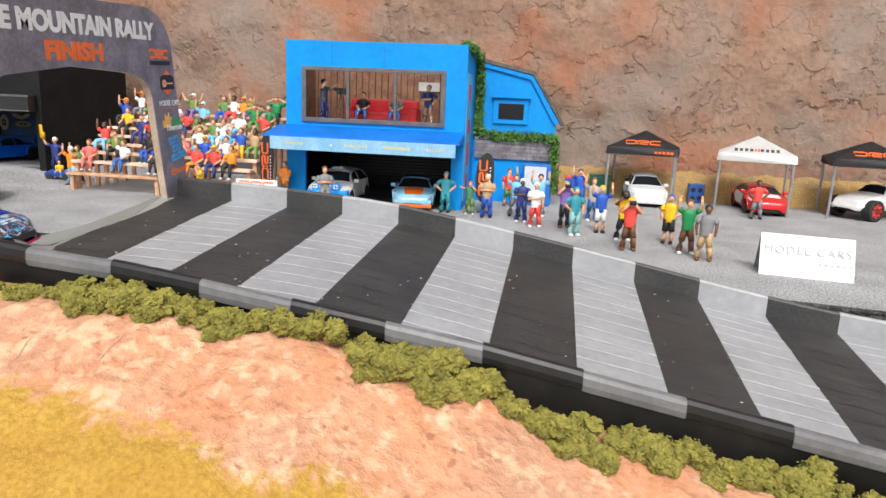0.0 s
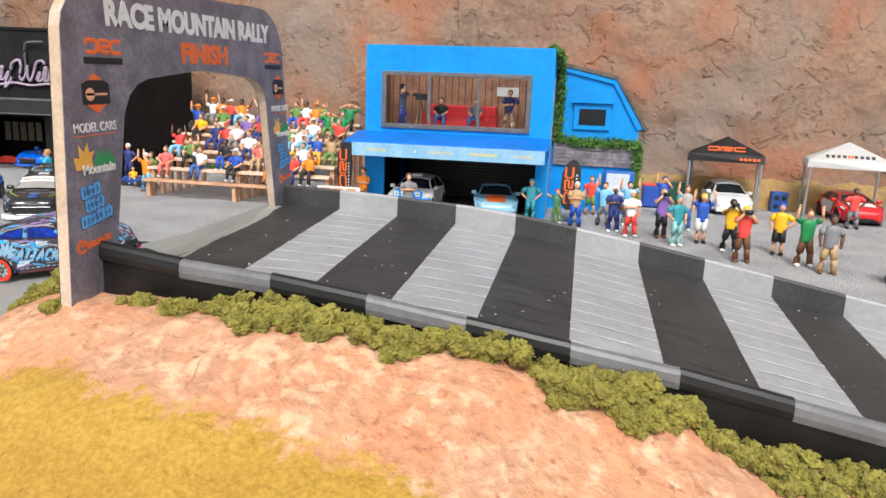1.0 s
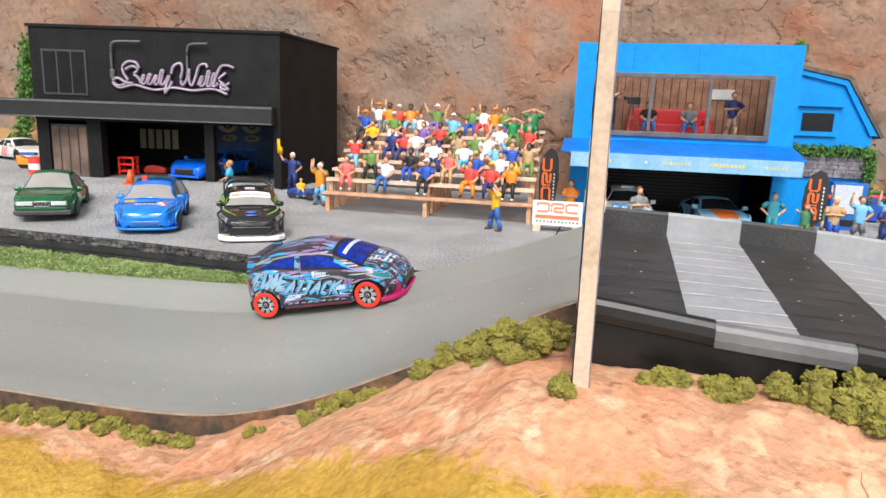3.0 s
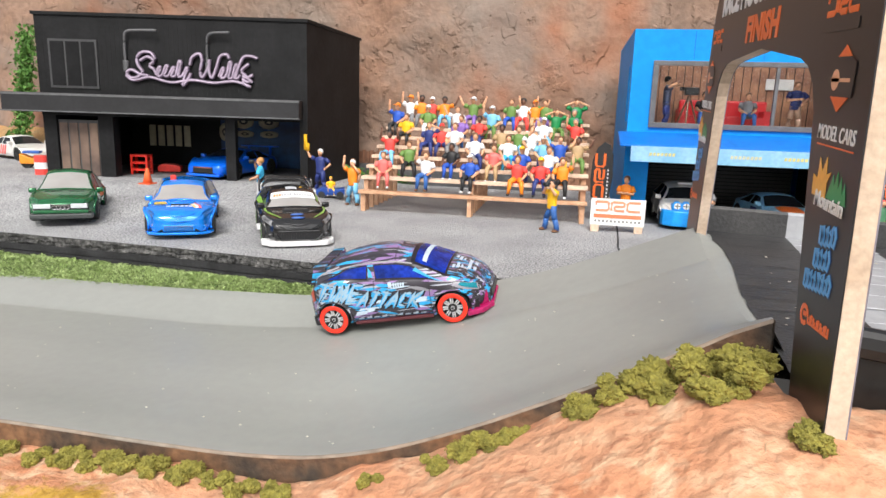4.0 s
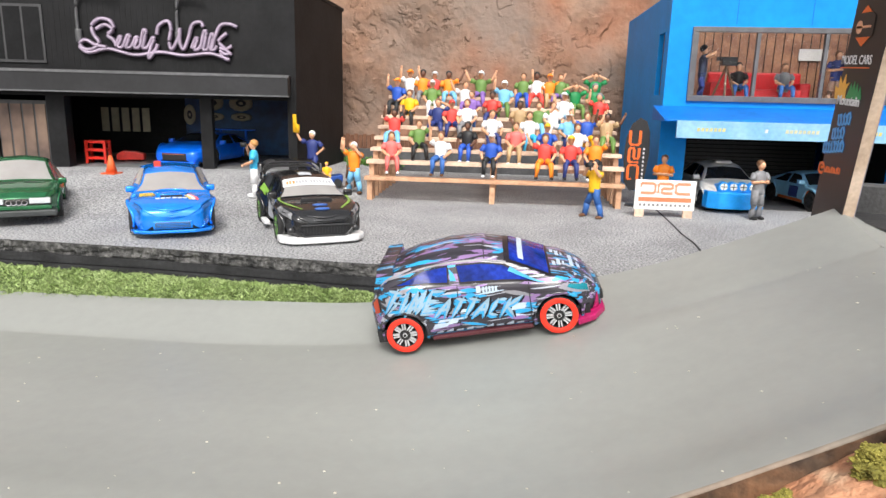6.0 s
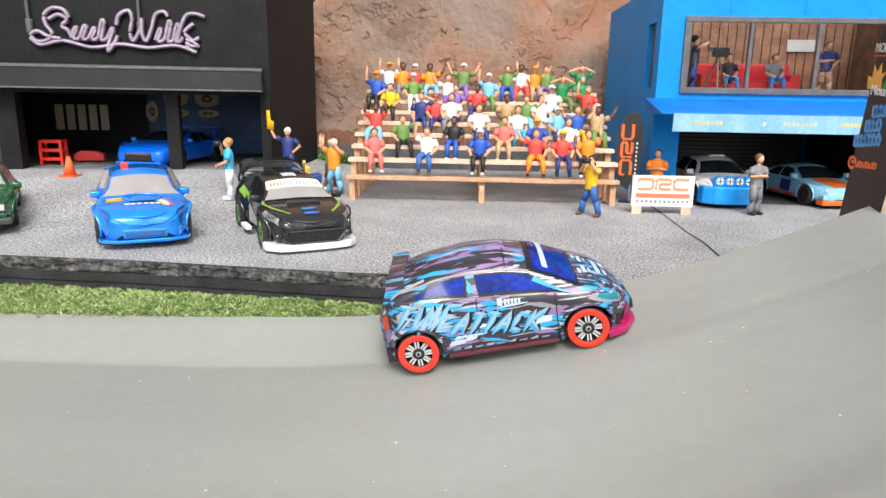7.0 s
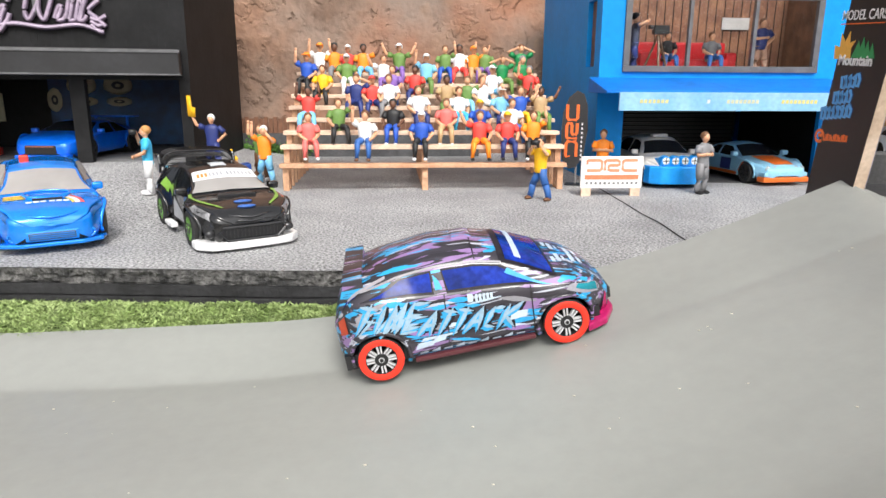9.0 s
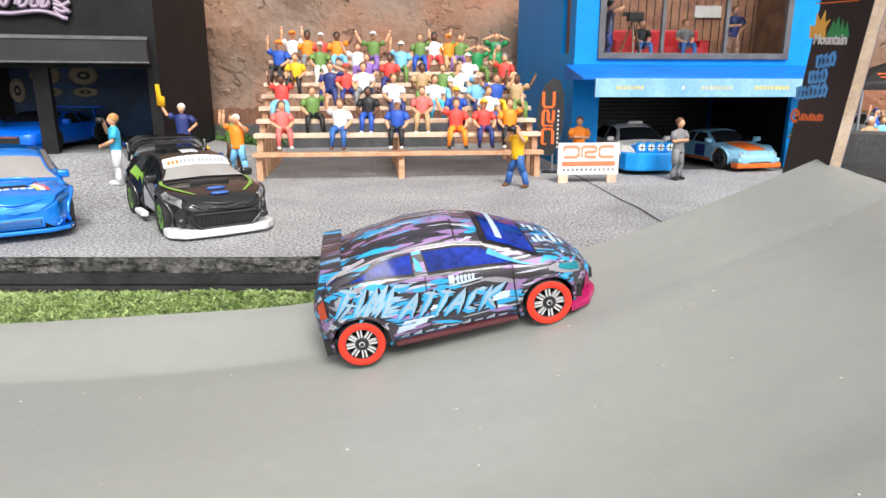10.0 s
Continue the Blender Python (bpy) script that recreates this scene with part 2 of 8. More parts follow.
NEAR_Y = [(-60, 20.0), (-27, 19.9), (-21, 20.0), (-18, 20.15), (-17, 20.3), (-12, 20.4), (-10.2, 20.5)]
LINE_NEAR = [(-75, -1.95), (-27, -1.95), (-24, -2.02), (-21, -2.02), (-19, -1.72), (-17, -1.08), (-15, -0.12), (-13.5, 0.66), (-12, 1.43), (-11, 2.0), (-10.2, 2.35)]
LINE_FLOOR = [(-75, -2.12), (-21, -2.1), (-19, -1.8), (-17, -1.2), (-15, -0.35), (-13.5, 0.40), (-12, 1.1), (-11, 1.5), (-10, 1.72)]
LINE_MID = [(-75, -2.05), (-28, -2.03), (-24.5, -1.85), (-22.2, -1.57), (-18, -0.77), (-14, 0.55), (-10, 2.15)]
LINE_FAR = [(-75, -1.45), (-38, -1.42), (-30.8, -1.36), (-24, -1.16), (-20, -0.55), (-16, 0.35), (-13.4, 1.35), (-12, 1.95), (-10.2, 2.75)]


def eased(x, table):
    return sum(along(x + d, table) for d in (-1.2, -0.6, 0, 0.6, 1.2)) / 5


def track_z(x, y):
    near, floor, mid, far = (eased(x, t) if x < -11.5 else along(x, t) for t in (LINE_NEAR, LINE_FLOOR, LINE_MID, LINE_FAR))
    fold = 28.4 - 1.05 * smoothstep((x + 24) / 8)
    lines = [(20.2, near), (20.6, near - 0.02), (21.0, near * 0.75 + floor * 0.25), (21.6, near * 0.3 + floor * 0.7), (22.4, floor), (24.5, floor + (mid - floor) * 0.32), (fold - 0.5, mid - 0.05 * (mid - floor)), (fold, mid), (30.2, far), (30.5, far)]
    return along(y, lines)


def track_near(x):
    return eased(x, NEAR_Y)


# ---- ground, terrain, rock wall ----
bm = sheet(lambda x, y: (x, y, -14.0 + 0.0 * x), steps(-170, 150, 4), steps(-90, 150, 4))
tagged(obj("ground", bm, mat("tabletop", (0.30, 0.27, 0.23), 0.8, 0.1, 20.0)), "plain board under the diorama", "ground", kind="structure")


def turf_line(x):
    """How far up the slope the yellow flock reaches."""
    return along(x, [(-60, 18.6), (-24, 18.4), (-19, 17.6), (-15, 16.6), (-12, 15.6), (-8, 15.2), (-4, 14.6), (0, 14.2), (5, 14.4), (9, 14.8), (16, 15.6), (44, 16)]) + 0.5 * fbm(x * 0.5, 1.0, 9.0)


def terrain_mat():
    """Sandy plaster above, yellow flock below; the attribute says where the flock was scattered."""
    m = mat("terrain", (0.52, 0.225, 0.115), 0.85, 0.16, 1.8, 0.15, second=(0.54, 0.29, 0.17), fine=0.16)
    n, l = m.node_tree.nodes, m.node_tree.links
    b = n["Principled BSDF"]
    earth = b.inputs["Base Color"].links[0].from_socket
    tc = n.new("ShaderNodeTexCoord")
    at = n.new("ShaderNodeAttribute")
    at.attribute_name = "flock"

    def noise_node(size, detail=4.0):
        q = n.new("ShaderNodeTexNoise")
        q.inputs["Scale"].default_value, q.inputs["Detail"].default_value = 1 / (size * U), detail
        l.new(tc.outputs["Object"], q.inputs["Vector"])
        return q

    def mixed(fac, a, c):
        q = n.new("ShaderNodeMix")
        q.data_type = "RGBA"
        l.new(fac, q.inputs["Factor"])
        for sock, v in (("A", a), ("B", c)):
            if isinstance(v, tuple):
                q.inputs[sock].default_value = (*v, 1)
            else:
                l.new(v, q.inputs[sock])
        return q.outputs["Result"]

    def ramp_of(sock, lo, hi):
        q = n.new("ShaderNodeMapRange")
        q.inputs["From Min"].default_value, q.inputs["From Max"].default_value = lo, hi
        l.new(sock, q.inputs["Value"])
        return q.outputs["Result"]

    pale = ramp_of(noise_node(0.75, 8).outputs["Fac"], 0.57, 0.69)
    both = n.new("ShaderNodeMath")
    both.operation = "MULTIPLY"
    l.new(ramp_of(noise_node(0.45, 10).outputs["Fac"], 0.50, 0.62), both.inputs[0])
    l.new(ramp_of(noise_node(2.6, 3).outputs["Fac"], 0.46, 0.62), both.inputs[1])
    flake = both.outputs["Value"]
    dusk = ramp_of(noise_node(5.0, 3).outputs["Fac"], 0.52, 0.66)
    dark = ramp_of(noise_node(0.35, 5).outputs["Fac"], 0.60, 0.70)
    col = mixed(dusk, earth, (0.44, 0.235, 0.145))
    col = mixed(pale, col, (0.65, 0.43, 0.28))
    col = mixed(dark, col, (0.36, 0.15, 0.08))
    col = mixed(flake, col, (0.63, 0.40, 0.25))
    tuft = ramp_of(noise_node(0.12, 3).outputs["Fac"], 0.35, 0.65)
    patch = ramp_of(noise_node(2.2, 3).outputs["Fac"], 0.4, 0.65)
    y1 = mixed(tuft, (0.33, 0.178, 0.02), (0.42, 0.245, 0.036))
    y2 = mixed(tuft, (0.385, 0.22, 0.027), (0.475, 0.295, 0.054))
    flock = mixed(patch, y1, y2)
    add = n.new("ShaderNodeMath")
    add.operation = "MULTIPLY_ADD"
    l.new(noise_node(0.25, 5).outputs["Fac"], add.inputs[0])
    add.inputs[1].default_value = 0.9
    l.new(at.outputs["Fac"], add.inputs[2])
    l.new(mixed(ramp_of(add.outputs["Value"], 0.80, 1.05), col, flock), b.inputs["Base Color"])
    return m


bm = sheet(lambda u, v: (u, v, land_z(u, v)), steps(-62, 44, 520), [-6 + 28.6 * (1 - (1 - v) ** 1.5) for v in steps(0, 1, 150)])
terrain = tagged(obj("terrain", bm, terrain_mat(), smooth=True), "sandy orange plaster slope with yellow flock below the track", "terrain", kind="structure")
flock = terrain.data.attributes.new("flock", "FLOAT", "POINT")
for v in terrain.data.vertices:
    x, y = v.co.x / U, v.co.y / U
    flock.data[v.index].value = min(1.2, max(-0.4, 0.36 + 0.55 * (turf_line(x) - y)))
rr = random.Random(8)
bm = bmesh.new()
for k in range(7000):
    x = rr.uniform(-30, 18)
    y = turf_line(x) - abs(rr.gauss(0, 1.9)) + 0.25
    if y < 8:
        continue
    z, q = land_z(x, y), rr.uniform(0.008, 0.022)
    vs = [bm.verts.new((x + rr.uniform(-q, q), y + rr.uniform(-q, q), z + rr.uniform(-0.01, q * 1.5))) for _ in range(4)]
    for f in ((0, 1, 2), (0, 2, 3), (0, 3, 1), (1, 3, 2)):
        bm.faces.new([vs[i] for i in f])
tagged(obj("yellow_turf", bm, M["yellow_turf"]), "golden yellow turf crumbs scattered on the slope", "grass", kind="stuff")


def rock_face(x, z):
    big = 1.2 * fbm(x * 0.06, z * 0.06, 1.0) + 0.35 * fbm(x * 0.2, z * 0.2, 5.0, 3)
    crack = noise.ridged_multi_fractal((x * 0.13, z * 0.18, 2.0), 1.0, 2.1, 3, 1.0, 2.0)
    return (x, 63.2 + 0.9 * big + 0.10 * crack - 0.6 * smoothstep((2.5 - z) / 3), z)


bm = sheet(rock_face, steps(-95, 62, 560), steps(-3, 40, 170), flip=True)
tagged(obj("rock_wall", bm, M["rock"], smooth=True), "tall weathered brown plaster rock face behind the plaza", "rock wall", kind="structure")

def weather_rock(m):
    """Rusty and grey patches and thin winding cracks over the plaster rock."""
    n, l = m.node_tree.nodes, m.node_tree.links
    b = n["Principled BSDF"]
    tc = n.new("ShaderNodeTexCoord")
    col = b.inputs["Base Color"].links[0].from_socket
    bump = b.inputs["Normal"].links[0].from_node

    def noise_node(size, detail, w=0.0):
        q = n.new("ShaderNodeTexNoise")
        q.noise_dimensions = "4D"
        q.inputs["W"].default_value = w
        q.inputs["Scale"].default_value, q.inputs["Detail"].default_value = 1 / (size * U), detail
        l.new(tc.outputs["Object"], q.inputs["Vector"])
        return q.outputs["Fac"]

    def ranged(sock, lo, hi, a=0.0, c=1.0):
        q = n.new("ShaderNodeMapRange")
        q.inputs["From Min"].default_value, q.inputs["From Max"].default_value = lo, hi
        q.inputs["To Min"].default_value, q.inputs["To Max"].default_value = a, c
        l.new(sock, q.inputs["Value"])
        return q.outputs["Result"]

    def op(kind, a, c):
        q = n.new("ShaderNodeMath")
        q.operation = kind
        for i, v in enumerate((a, c)):
            if isinstance(v, float):
                q.inputs[i].default_value = v
            elif v is not None:
                l.new(v, q.inputs[i])
        return q.outputs["Value"]

    def over(fac, rgb):
        nonlocal col
        q = n.new("ShaderNodeMix")
        q.data_type = "RGBA"
        l.new(fac, q.inputs["Factor"])
        l.new(col, q.inputs["A"])
        q.inputs["B"].default_value = (*rgb, 1)
        col = q.outputs["Result"]

    over(ranged(noise_node(7.0, 6, 1.0), 0.50, 0.66, 0.0, 0.75), (0.33, 0.13, 0.068))
    over(ranged(noise_node(9.0, 6, 2.0), 0.50, 0.64, 0.0, 0.75), (0.235, 0.195, 0.165))
    over(ranged(noise_node(1.6, 6, 3.0), 0.58, 0.70, 0.0, 0.4), (0.34, 0.215, 0.14))
    over(ranged(noise_node(3.0, 8, 6.0), 0.60, 0.70, 0.0, 0.5), (0.17, 0.095, 0.06))
    # trowelled layers: crisp ledges where one coat of plaster ends on another, and small chipped pits
    ledge = op("MULTIPLY", ranged(noise_node(3.4, 7, 7.0), 0.475, 0.505), ranged(noise_node(5.0, 2, 8.0), 0.42, 0.60))
    ledge2 = ranged(noise_node(1.7, 6, 9.0), 0.585, 0.62)
    pit = op("MULTIPLY", ranged(noise_node(0.75, 4, 10.0), 0.60, 0.67), ranged(noise_node(4.0, 2, 11.0), 0.45, 0.58))
    line = op("ABSOLUTE", op("SUBTRACT", noise_node(4.2, 4, 4.0), 0.5), None)
    crack = op("MULTIPLY", ranged(line, 0.002, 0.009, 1.0, 0.0), ranged(noise_node(3.0, 3, 5.0), 0.60, 0.70))
    # the shade inside cracks and pits is also painted in as darker colour
    over(op("MULTIPLY", crack, 0.6), (0.11, 0.06, 0.04))
    over(op("MULTIPLY", pit, 0.45), (0.13, 0.075, 0.05))
    l.new(col, b.inputs["Base Color"])
    h = bump.inputs["Height"].links[0].from_socket
    for sock, amount in ((crack, -0.7), (ledge, 1.0), (ledge2, 0.6), (pit, -0.9)):
        h = op("ADD", h, op("MULTIPLY", sock, amount))
    l.new(h, bump.inputs["Height"])


weather_rock(M["rock"])

# plaza: a thin asphalt slab on black foam board
FRONT = [(-70, 32.6), (-40, 32.3), (-31.7, 31.9), (-24.5, 31.15), (-20, 31.1), (-10, 30.92), (0, 30.9), (10, 30.42), (20, 28.92), (30, 26.5), (45, 21.2)]


def plaza(u, v):
    y = along(u, FRONT) + (64.5 - along(u, FRONT)) * v
    return (u, y, plaza_z(u, y))


bm = sheet(plaza, steps(-75, 45, 120), steps(0, 1, 36))
plaza_ob = tagged(obj("plaza", bm, M["asphalt"], smooth=True), "grey asphalt-textured plaza on a raised board", "pavement", kind="structure")
bm = sheet(lambda u, v: (u, along(u, FRONT) - 0.05 + 0.12 * fbm(u * 0.9, v * 3, 2.0) * (0.3 + v), 0.0 - 0.42 * v), steps(-75, 45, 800), steps(0, 1, 6), flip=True)
part("broken_edge", bm, M["asphalt_edge"], plaza_ob, "rough dark broken edge of the asphalt")
bm = bmesh.new()
for a, b in zip(FRONT, FRONT[1:]):
    prism([(a[0], a[1] - 0.12), (b[0], b[1] - 0.12), (b[0], b[1] + 3), (a[0], a[1] + 3)], "z", -0.72, -0.43, bm)
    prism([(a[0], a[1] - 0.2), (b[0], b[1] - 0.2), (b[0], b[1] + 3), (a[0], a[1] + 3)], "z", -1.9, -0.76, bm)
part("foam_base", bm, M["foam"], plaza_ob, "black foam board under the asphalt")

crack_pts = [(-11.8, 46.5), (-11.9, 43.5), (-12.0, 41.0), (-12.12, 38.9), (-12.1, 36.9), (-12.3, 34.8), (-12.4, 31.2)]
bm = bmesh.new()
for k, ((x0, y0), (x1, y1)) in enumerate(zip(crack_pts, crack_pts[1:])):
    w = 0.045
    q = [bm.verts.new(p) for p in ((x0 - w, y0, 0.012), (x0 + w, y0, 0.012), (x1 + w, y1, 0.012), (x1 - w, y1, 0.012))]
    bm.faces.new(q)
part("joint", bm, M["foam"], plaza_ob, "dark joint between two boards")

# green turf strip between plaza and track
def turf_top(u, v):
    back = along(u, FRONT) - 0.16
    front = 30.42 - 0.02 * max(0, -27 - u)
    z = -1.55 + 0.62 * math.sin(min(1, v * 1.35) * 1.45) + 0.10 * fbm(u * 1.2, v * 2, 4.0) + 0.05 * fbm(u * 5, v * 6, 1.0)
    return Vector((u, front + (back - front) * v + 0.07 * fbm(u * 1.7, 5.0, 2.0) * (1 - v), z))


turf = tagged(obj("grass_strip", sheet(turf_top, steps(-75, -18.5, 500), steps(0, 1, 10)), M["green_turf"], smooth=True), "strip of pale green flocked turf beside the track", "grass", kind="stuff")
rr = random.Random(17)
verts, faces = [], []
for k in range(26000):
    u = -19 - 38 * rr.random() ** 1.15
    p = turf_top(u, rr.random() ** 1.1)
    lean = Vector((rr.gauss(0, 0.09), rr.gauss(-0.03, 0.09), rr.uniform(0.02, 0.13)))
    w = Vector((rr.uniform(-1, 1), rr.uniform(-1, 1), 0)).normalized() * rr.uniform(0.018, 0.035)
    i = len(verts)
    verts += [U * (p - w), U * (p + w), U * (p + lean * 0.7 + w * 0.9), U * (p + lean + Vector((rr.gauss(0, 0.03), 0, 0)))]
    faces += [(i, i + 1, i + 2), (i, i + 2, i + 3)]
me = bpy.data.meshes.new("turf_fibres")
me.from_pydata(verts, [], faces)
me.materials.append(M["green_fibre"])
fib = new("turf_fibres", me)
fib.parent = turf
fib["label"] = "curly pale green turf fibres"

# the grey moulded track
vs = [0, 0.012, 0.025, 0.04, 0.055, 0.075, 0.095, 0.12, 0.15, 0.19, 0.25, 0.33, 0.42, 0.5, 0.58, 0.62, 0.65, 0.67, 0.69, 0.70, 0.71, 0.72, 0.73, 0.74, 0.75, 0.76, 0.77, 0.78, 0.79, 0.80, 0.81, 0.83, 0.88, 0.94, 1.0]


def track_far(u):
    return 30.45 - 0.05 * max(0, u + 22)


def track(u, v):
    y0, y1 = track_near(u), track_far(u)
    y = y0 + (y1 - y0) * v
    return (u, y, track_z(u, y))


TRACK_XS = steps(-75, -10.28, 260)
track_ob = tagged(obj("track", sheet(track, TRACK_XS, vs), M["track"], smooth=True), "smooth grey moulded track curving up to the ramp", "track", kind="structure")


def rim_at(u, v):
    """The rounded near rim, rolling over outwards and down into its worn outer wall."""
    y, z = track_near(u), track_z(u, track_near(u))
    a = min(1.0, v * 2.2) * math.pi / 2
    return (u, y - 0.07 * math.sin(a) - 0.05 * max(0, v - 0.45) + 0.03 * fbm(u * 0.8, v, 1.0) * v, z - 0.06 * (1 - math.cos(a)) - 0.6 * max(0, v - 0.4))


part("track_rim", sheet(rim_at, TRACK_XS, steps(0, 0.42, 5), flip=True), M["rim_worn"], track_ob, "rounded worn rim of the track", smooth=True)
part("track_edge", sheet(rim_at, TRACK_XS, [0.42, 0.5, 0.65, 0.8, 1.0, 1.3, 1.6], flip=True), M["track_edge"], track_ob, "brown and black worn outer wall of the track", smooth=True)


def track_end(u, v):
    y = track_near(-10.28) - 0.16 + (track_far(-10.28) - track_near(-10.28) + 0.16) * u
    return (-10.28 + 0.02 * v, y, track_z(-10.28, max(y, track_near(-10.28))) - (0.3 + 0.6 * (u < 0.08)) * v)


part("track_end", sheet(track_end, steps(0, 1, 40), [0, 1]), M["track_edge"], track_ob)
part("far_wall", sheet(lambda u, v: (u, track_far(u) + 0.05 * v, track_z(u, track_far(u)) - 0.02 - 1.2 * v), TRACK_XS, [0, 1]), M["track"], track_ob)

# ---- the striped ramp with its walls ----
ramp = thing("ramp", "black and grey striped plastic finish ramp with side walls", "ramp", kind="structure")


def first_stripe(u, v):
    q = deck_point(0, v)
    x0 = -10.02 + 0.28 * smoothstep((v - 0.45) / 0.3) * smoothstep((1 - v) / 0.2) + 0.06 * fbm(v * 14, 2.0, 1.0)
    x = x0 + (q.x - x0) * u
    return Vector((x, q.y, deck_z(x, v)))


def first_edge(u, v):
    """The rim of the deck from its very start to the first stripe's end."""
    q = deck_point(0, v)
    x = -10.28 + (q.x + 10.28) * u
    return Vector((x, q.y, deck_z(x, v)))


def loft(sections):
    """A closed block through outlines with the same number of points."""
    bm = bmesh.new()
    rings = [[bm.verts.new(p) for p in sec] for sec in sections]
    n = len(rings[0])
    for r0, r1 in zip(rings, rings[1:]):
        for k in range(n):
            bm.faces.new((r0[k], r1[k], r1[(k + 1) % n], r0[(k + 1) % n]))
    bm.faces.new(rings[0]), bm.faces.new(rings[-1][::-1])
    bmesh.ops.recalc_face_normals(bm, faces=bm.faces[:])
    return bm


WALL = [(0, -1.4), (0.04, 0.75), (0.1, 0.83), (0.3, 0.83), (0.36, 0.75), (0.4, -1.4)]
CURB = [(0.12, -1.3), (0.12, -0.05), (0.07, 0.0), (0.0, 0.0), (-0.08, -0.04), (-0.13, -0.14), (-0.15, -0.33), (-0.11, -0.50), (0.0, -0.55), (0.06, -1.3)]
SKIRT = [(0.10, -0.50), (0.0, -0.54), (-0.03, -2.8), (0.10, -2.8)]
for i in range(-1, 12):
    black = i % 2 == 1
    us = steps(0, 1, 5)
    fn = (lambda u, v: first_stripe(u, v)) if i < 0 else (lambda u, v, i=i: deck_point(i + u, v))
    bm = sheet(lambda u, v: fn(u, v) + Vector((0, 0, 0.02 * fbm(u * 3 + i * 5, v * 9, 1.0))), us, steps(0, 1, 40))
    stripe = part("stripe", bm, M["deck_black"] if black else M["deck_grey"], ramp, "rough black stripe" if black else "smooth grey stripe with pale lines", smooth=True)
    for k in range(1, 13):
        vv = k / 13 + 0.01 * math.sin(i * 3 + k)
        bm = sheet(lambda u, v: fn(u, vv + 0.0033 * v * (1 + 0.6 * math.sin(9 * u + k))) + Vector((0, 0, 0.035)), us, [0, 1])
        part("groove_line", bm, M["dark_line"] if black or i < 0 else M["deck_line"], stripe)
    mt = M["deck_black"] if black else M["deck_grey"]
    secs = []
    for u in steps(0, 1, 4):
        p = fn(u, 1.0) if i >= 0 else first_edge(u, 1.0)
        secs.append([(p.x, p.y + c[0], p.z + c[1]) for c in WALL])
    part("wall_block", loft(secs), mt, ramp)
    x0, x1 = (-7.62 + 2.6 * i if i >= 0 else -10.1), -7.62 + 2.6 * (i + 1)
    rail = [Vector((x, 18.35, along(x, NEAR_TOP) + 0.04 * (i % 2))) for x in steps(x0, x1, 4)]
    part("curb_skirt", loft([[(p.x, p.y + c[0], p.z + c[1]) for c in SKIRT] for p in rail]), M["skirt"], ramp)
    part("curb_block", loft([[(p.x, p.y + c[0], p.z + c[1]) for c in CURB] for p in rail]), M["curb_black"] if black else M["curb_grey_shaded"], ramp)


def tongue(u, v):
    """The thin grey end of the track running out under the deck's first stripe."""
    w = 0.2 + 0.76 * u
    y = 18.5 + (deck_far(-10) - 18.5) * w
    a, b = Vector((-10.29, y, track_z(-10.28, max(y, track_near(-10.28))) - 0.01)), first_stripe(0, w)
    return a.lerp(b + Vector((0.15, 0, -0.02)), v)


part("track_tongue", sheet(tongue, steps(0, 1, 40), steps(0, 1, 4), flip=True), M["track"], ramp, "thin grey end of the track under the deck", smooth=True)
part("deck_side", prism([(-10.3, -2.0), (14, -3.0), (14, -1.0), (8, -0.2), (3, 0.7), (-2, 1.4), (-10.3, 1.85)], "y", 29.0, 29.2), M["foam"], ramp)

# ---- the finish arch ----
M["arch_print"] = mat("arch_print", (0.225, 0.205, 0.255), 0.42, 0.2, 0.9)
M["arch_back"] = mat("arch_back", (0.012, 0.012, 0.014), 0.35, 0.1, 1.2)
M["orange"] = plain("orange_print", (0.85, 0.16, 0.03))
M["white"] = plain("white_print", (0.78, 0.78, 0.8))
M["green_print"], M["flame_print"], M["script_blue"] = plain("green_print", (0.03, 0.3, 0.10)), plain("flame_print", (0.85, 0.45, 0.08)), plain("script_blue", (0.10, 0.38, 0.80))
M["script_dark"], M["badge_peach"] = plain("script_dark", (0.02, 0.05, 0.16)), plain("badge_peach", (0.80, 0.42, 0.26))
arch = thing("finish_arch", "dark printed plywood finish arch with pale wooden edges", "arch", place(-10.18, 24.0, 1.5, 0, 3.2))
outer = [(-6.95, -0.25), (-6.22, 7.3), (-6.12, 7.65), (-5.88, 7.98), (-5.5, 8.26), (-5.0, 8.44), (-4.4, 8.52), (4.5, 8.74), (5.1, 8.68), (5.65, 8.48), (6.1, 8.15), (6.42, 7.7), (6.58, 7.2), (7.3, -0.25)]
inner = [(5.55, -0.25), (4.88, 5.1), (4.72, 5.5), (4.4, 5.82), (3.9, 6.03), (3.3, 6.12), (0.2, 6.34), (-2.9, 6.05), (-3.4, 5.9), (-3.8, 5.6), (-4.1, 5.1), (-5.3, -0.25)]


def arch_slab(x0, x1):
    return prism(outer + inner, "x", x0, x1)


def printed(text, width, height, material, m, bold=0.0, shear=0.0):
    """Lettering drawn out to an exact width and height, lying flat on the print."""
    ob = words("lettering", text, 1.0, material, arch, m, 0.006, 1.0, shear, bold=bold)
    xs, ys = [v.co.x for v in ob.data.vertices], [v.co.y for v in ob.data.vertices]
    cx, cy = (min(xs) + max(xs)) / 2, (min(ys) + max(ys)) / 2
    kx, ky = width * U / (max(xs) - min(xs)), height * U / (max(ys) - min(ys))
    for v in ob.data.vertices:
        v.co.x, v.co.y = (v.co.x - cx) * kx, (v.co.y - cy) * ky
    return ob


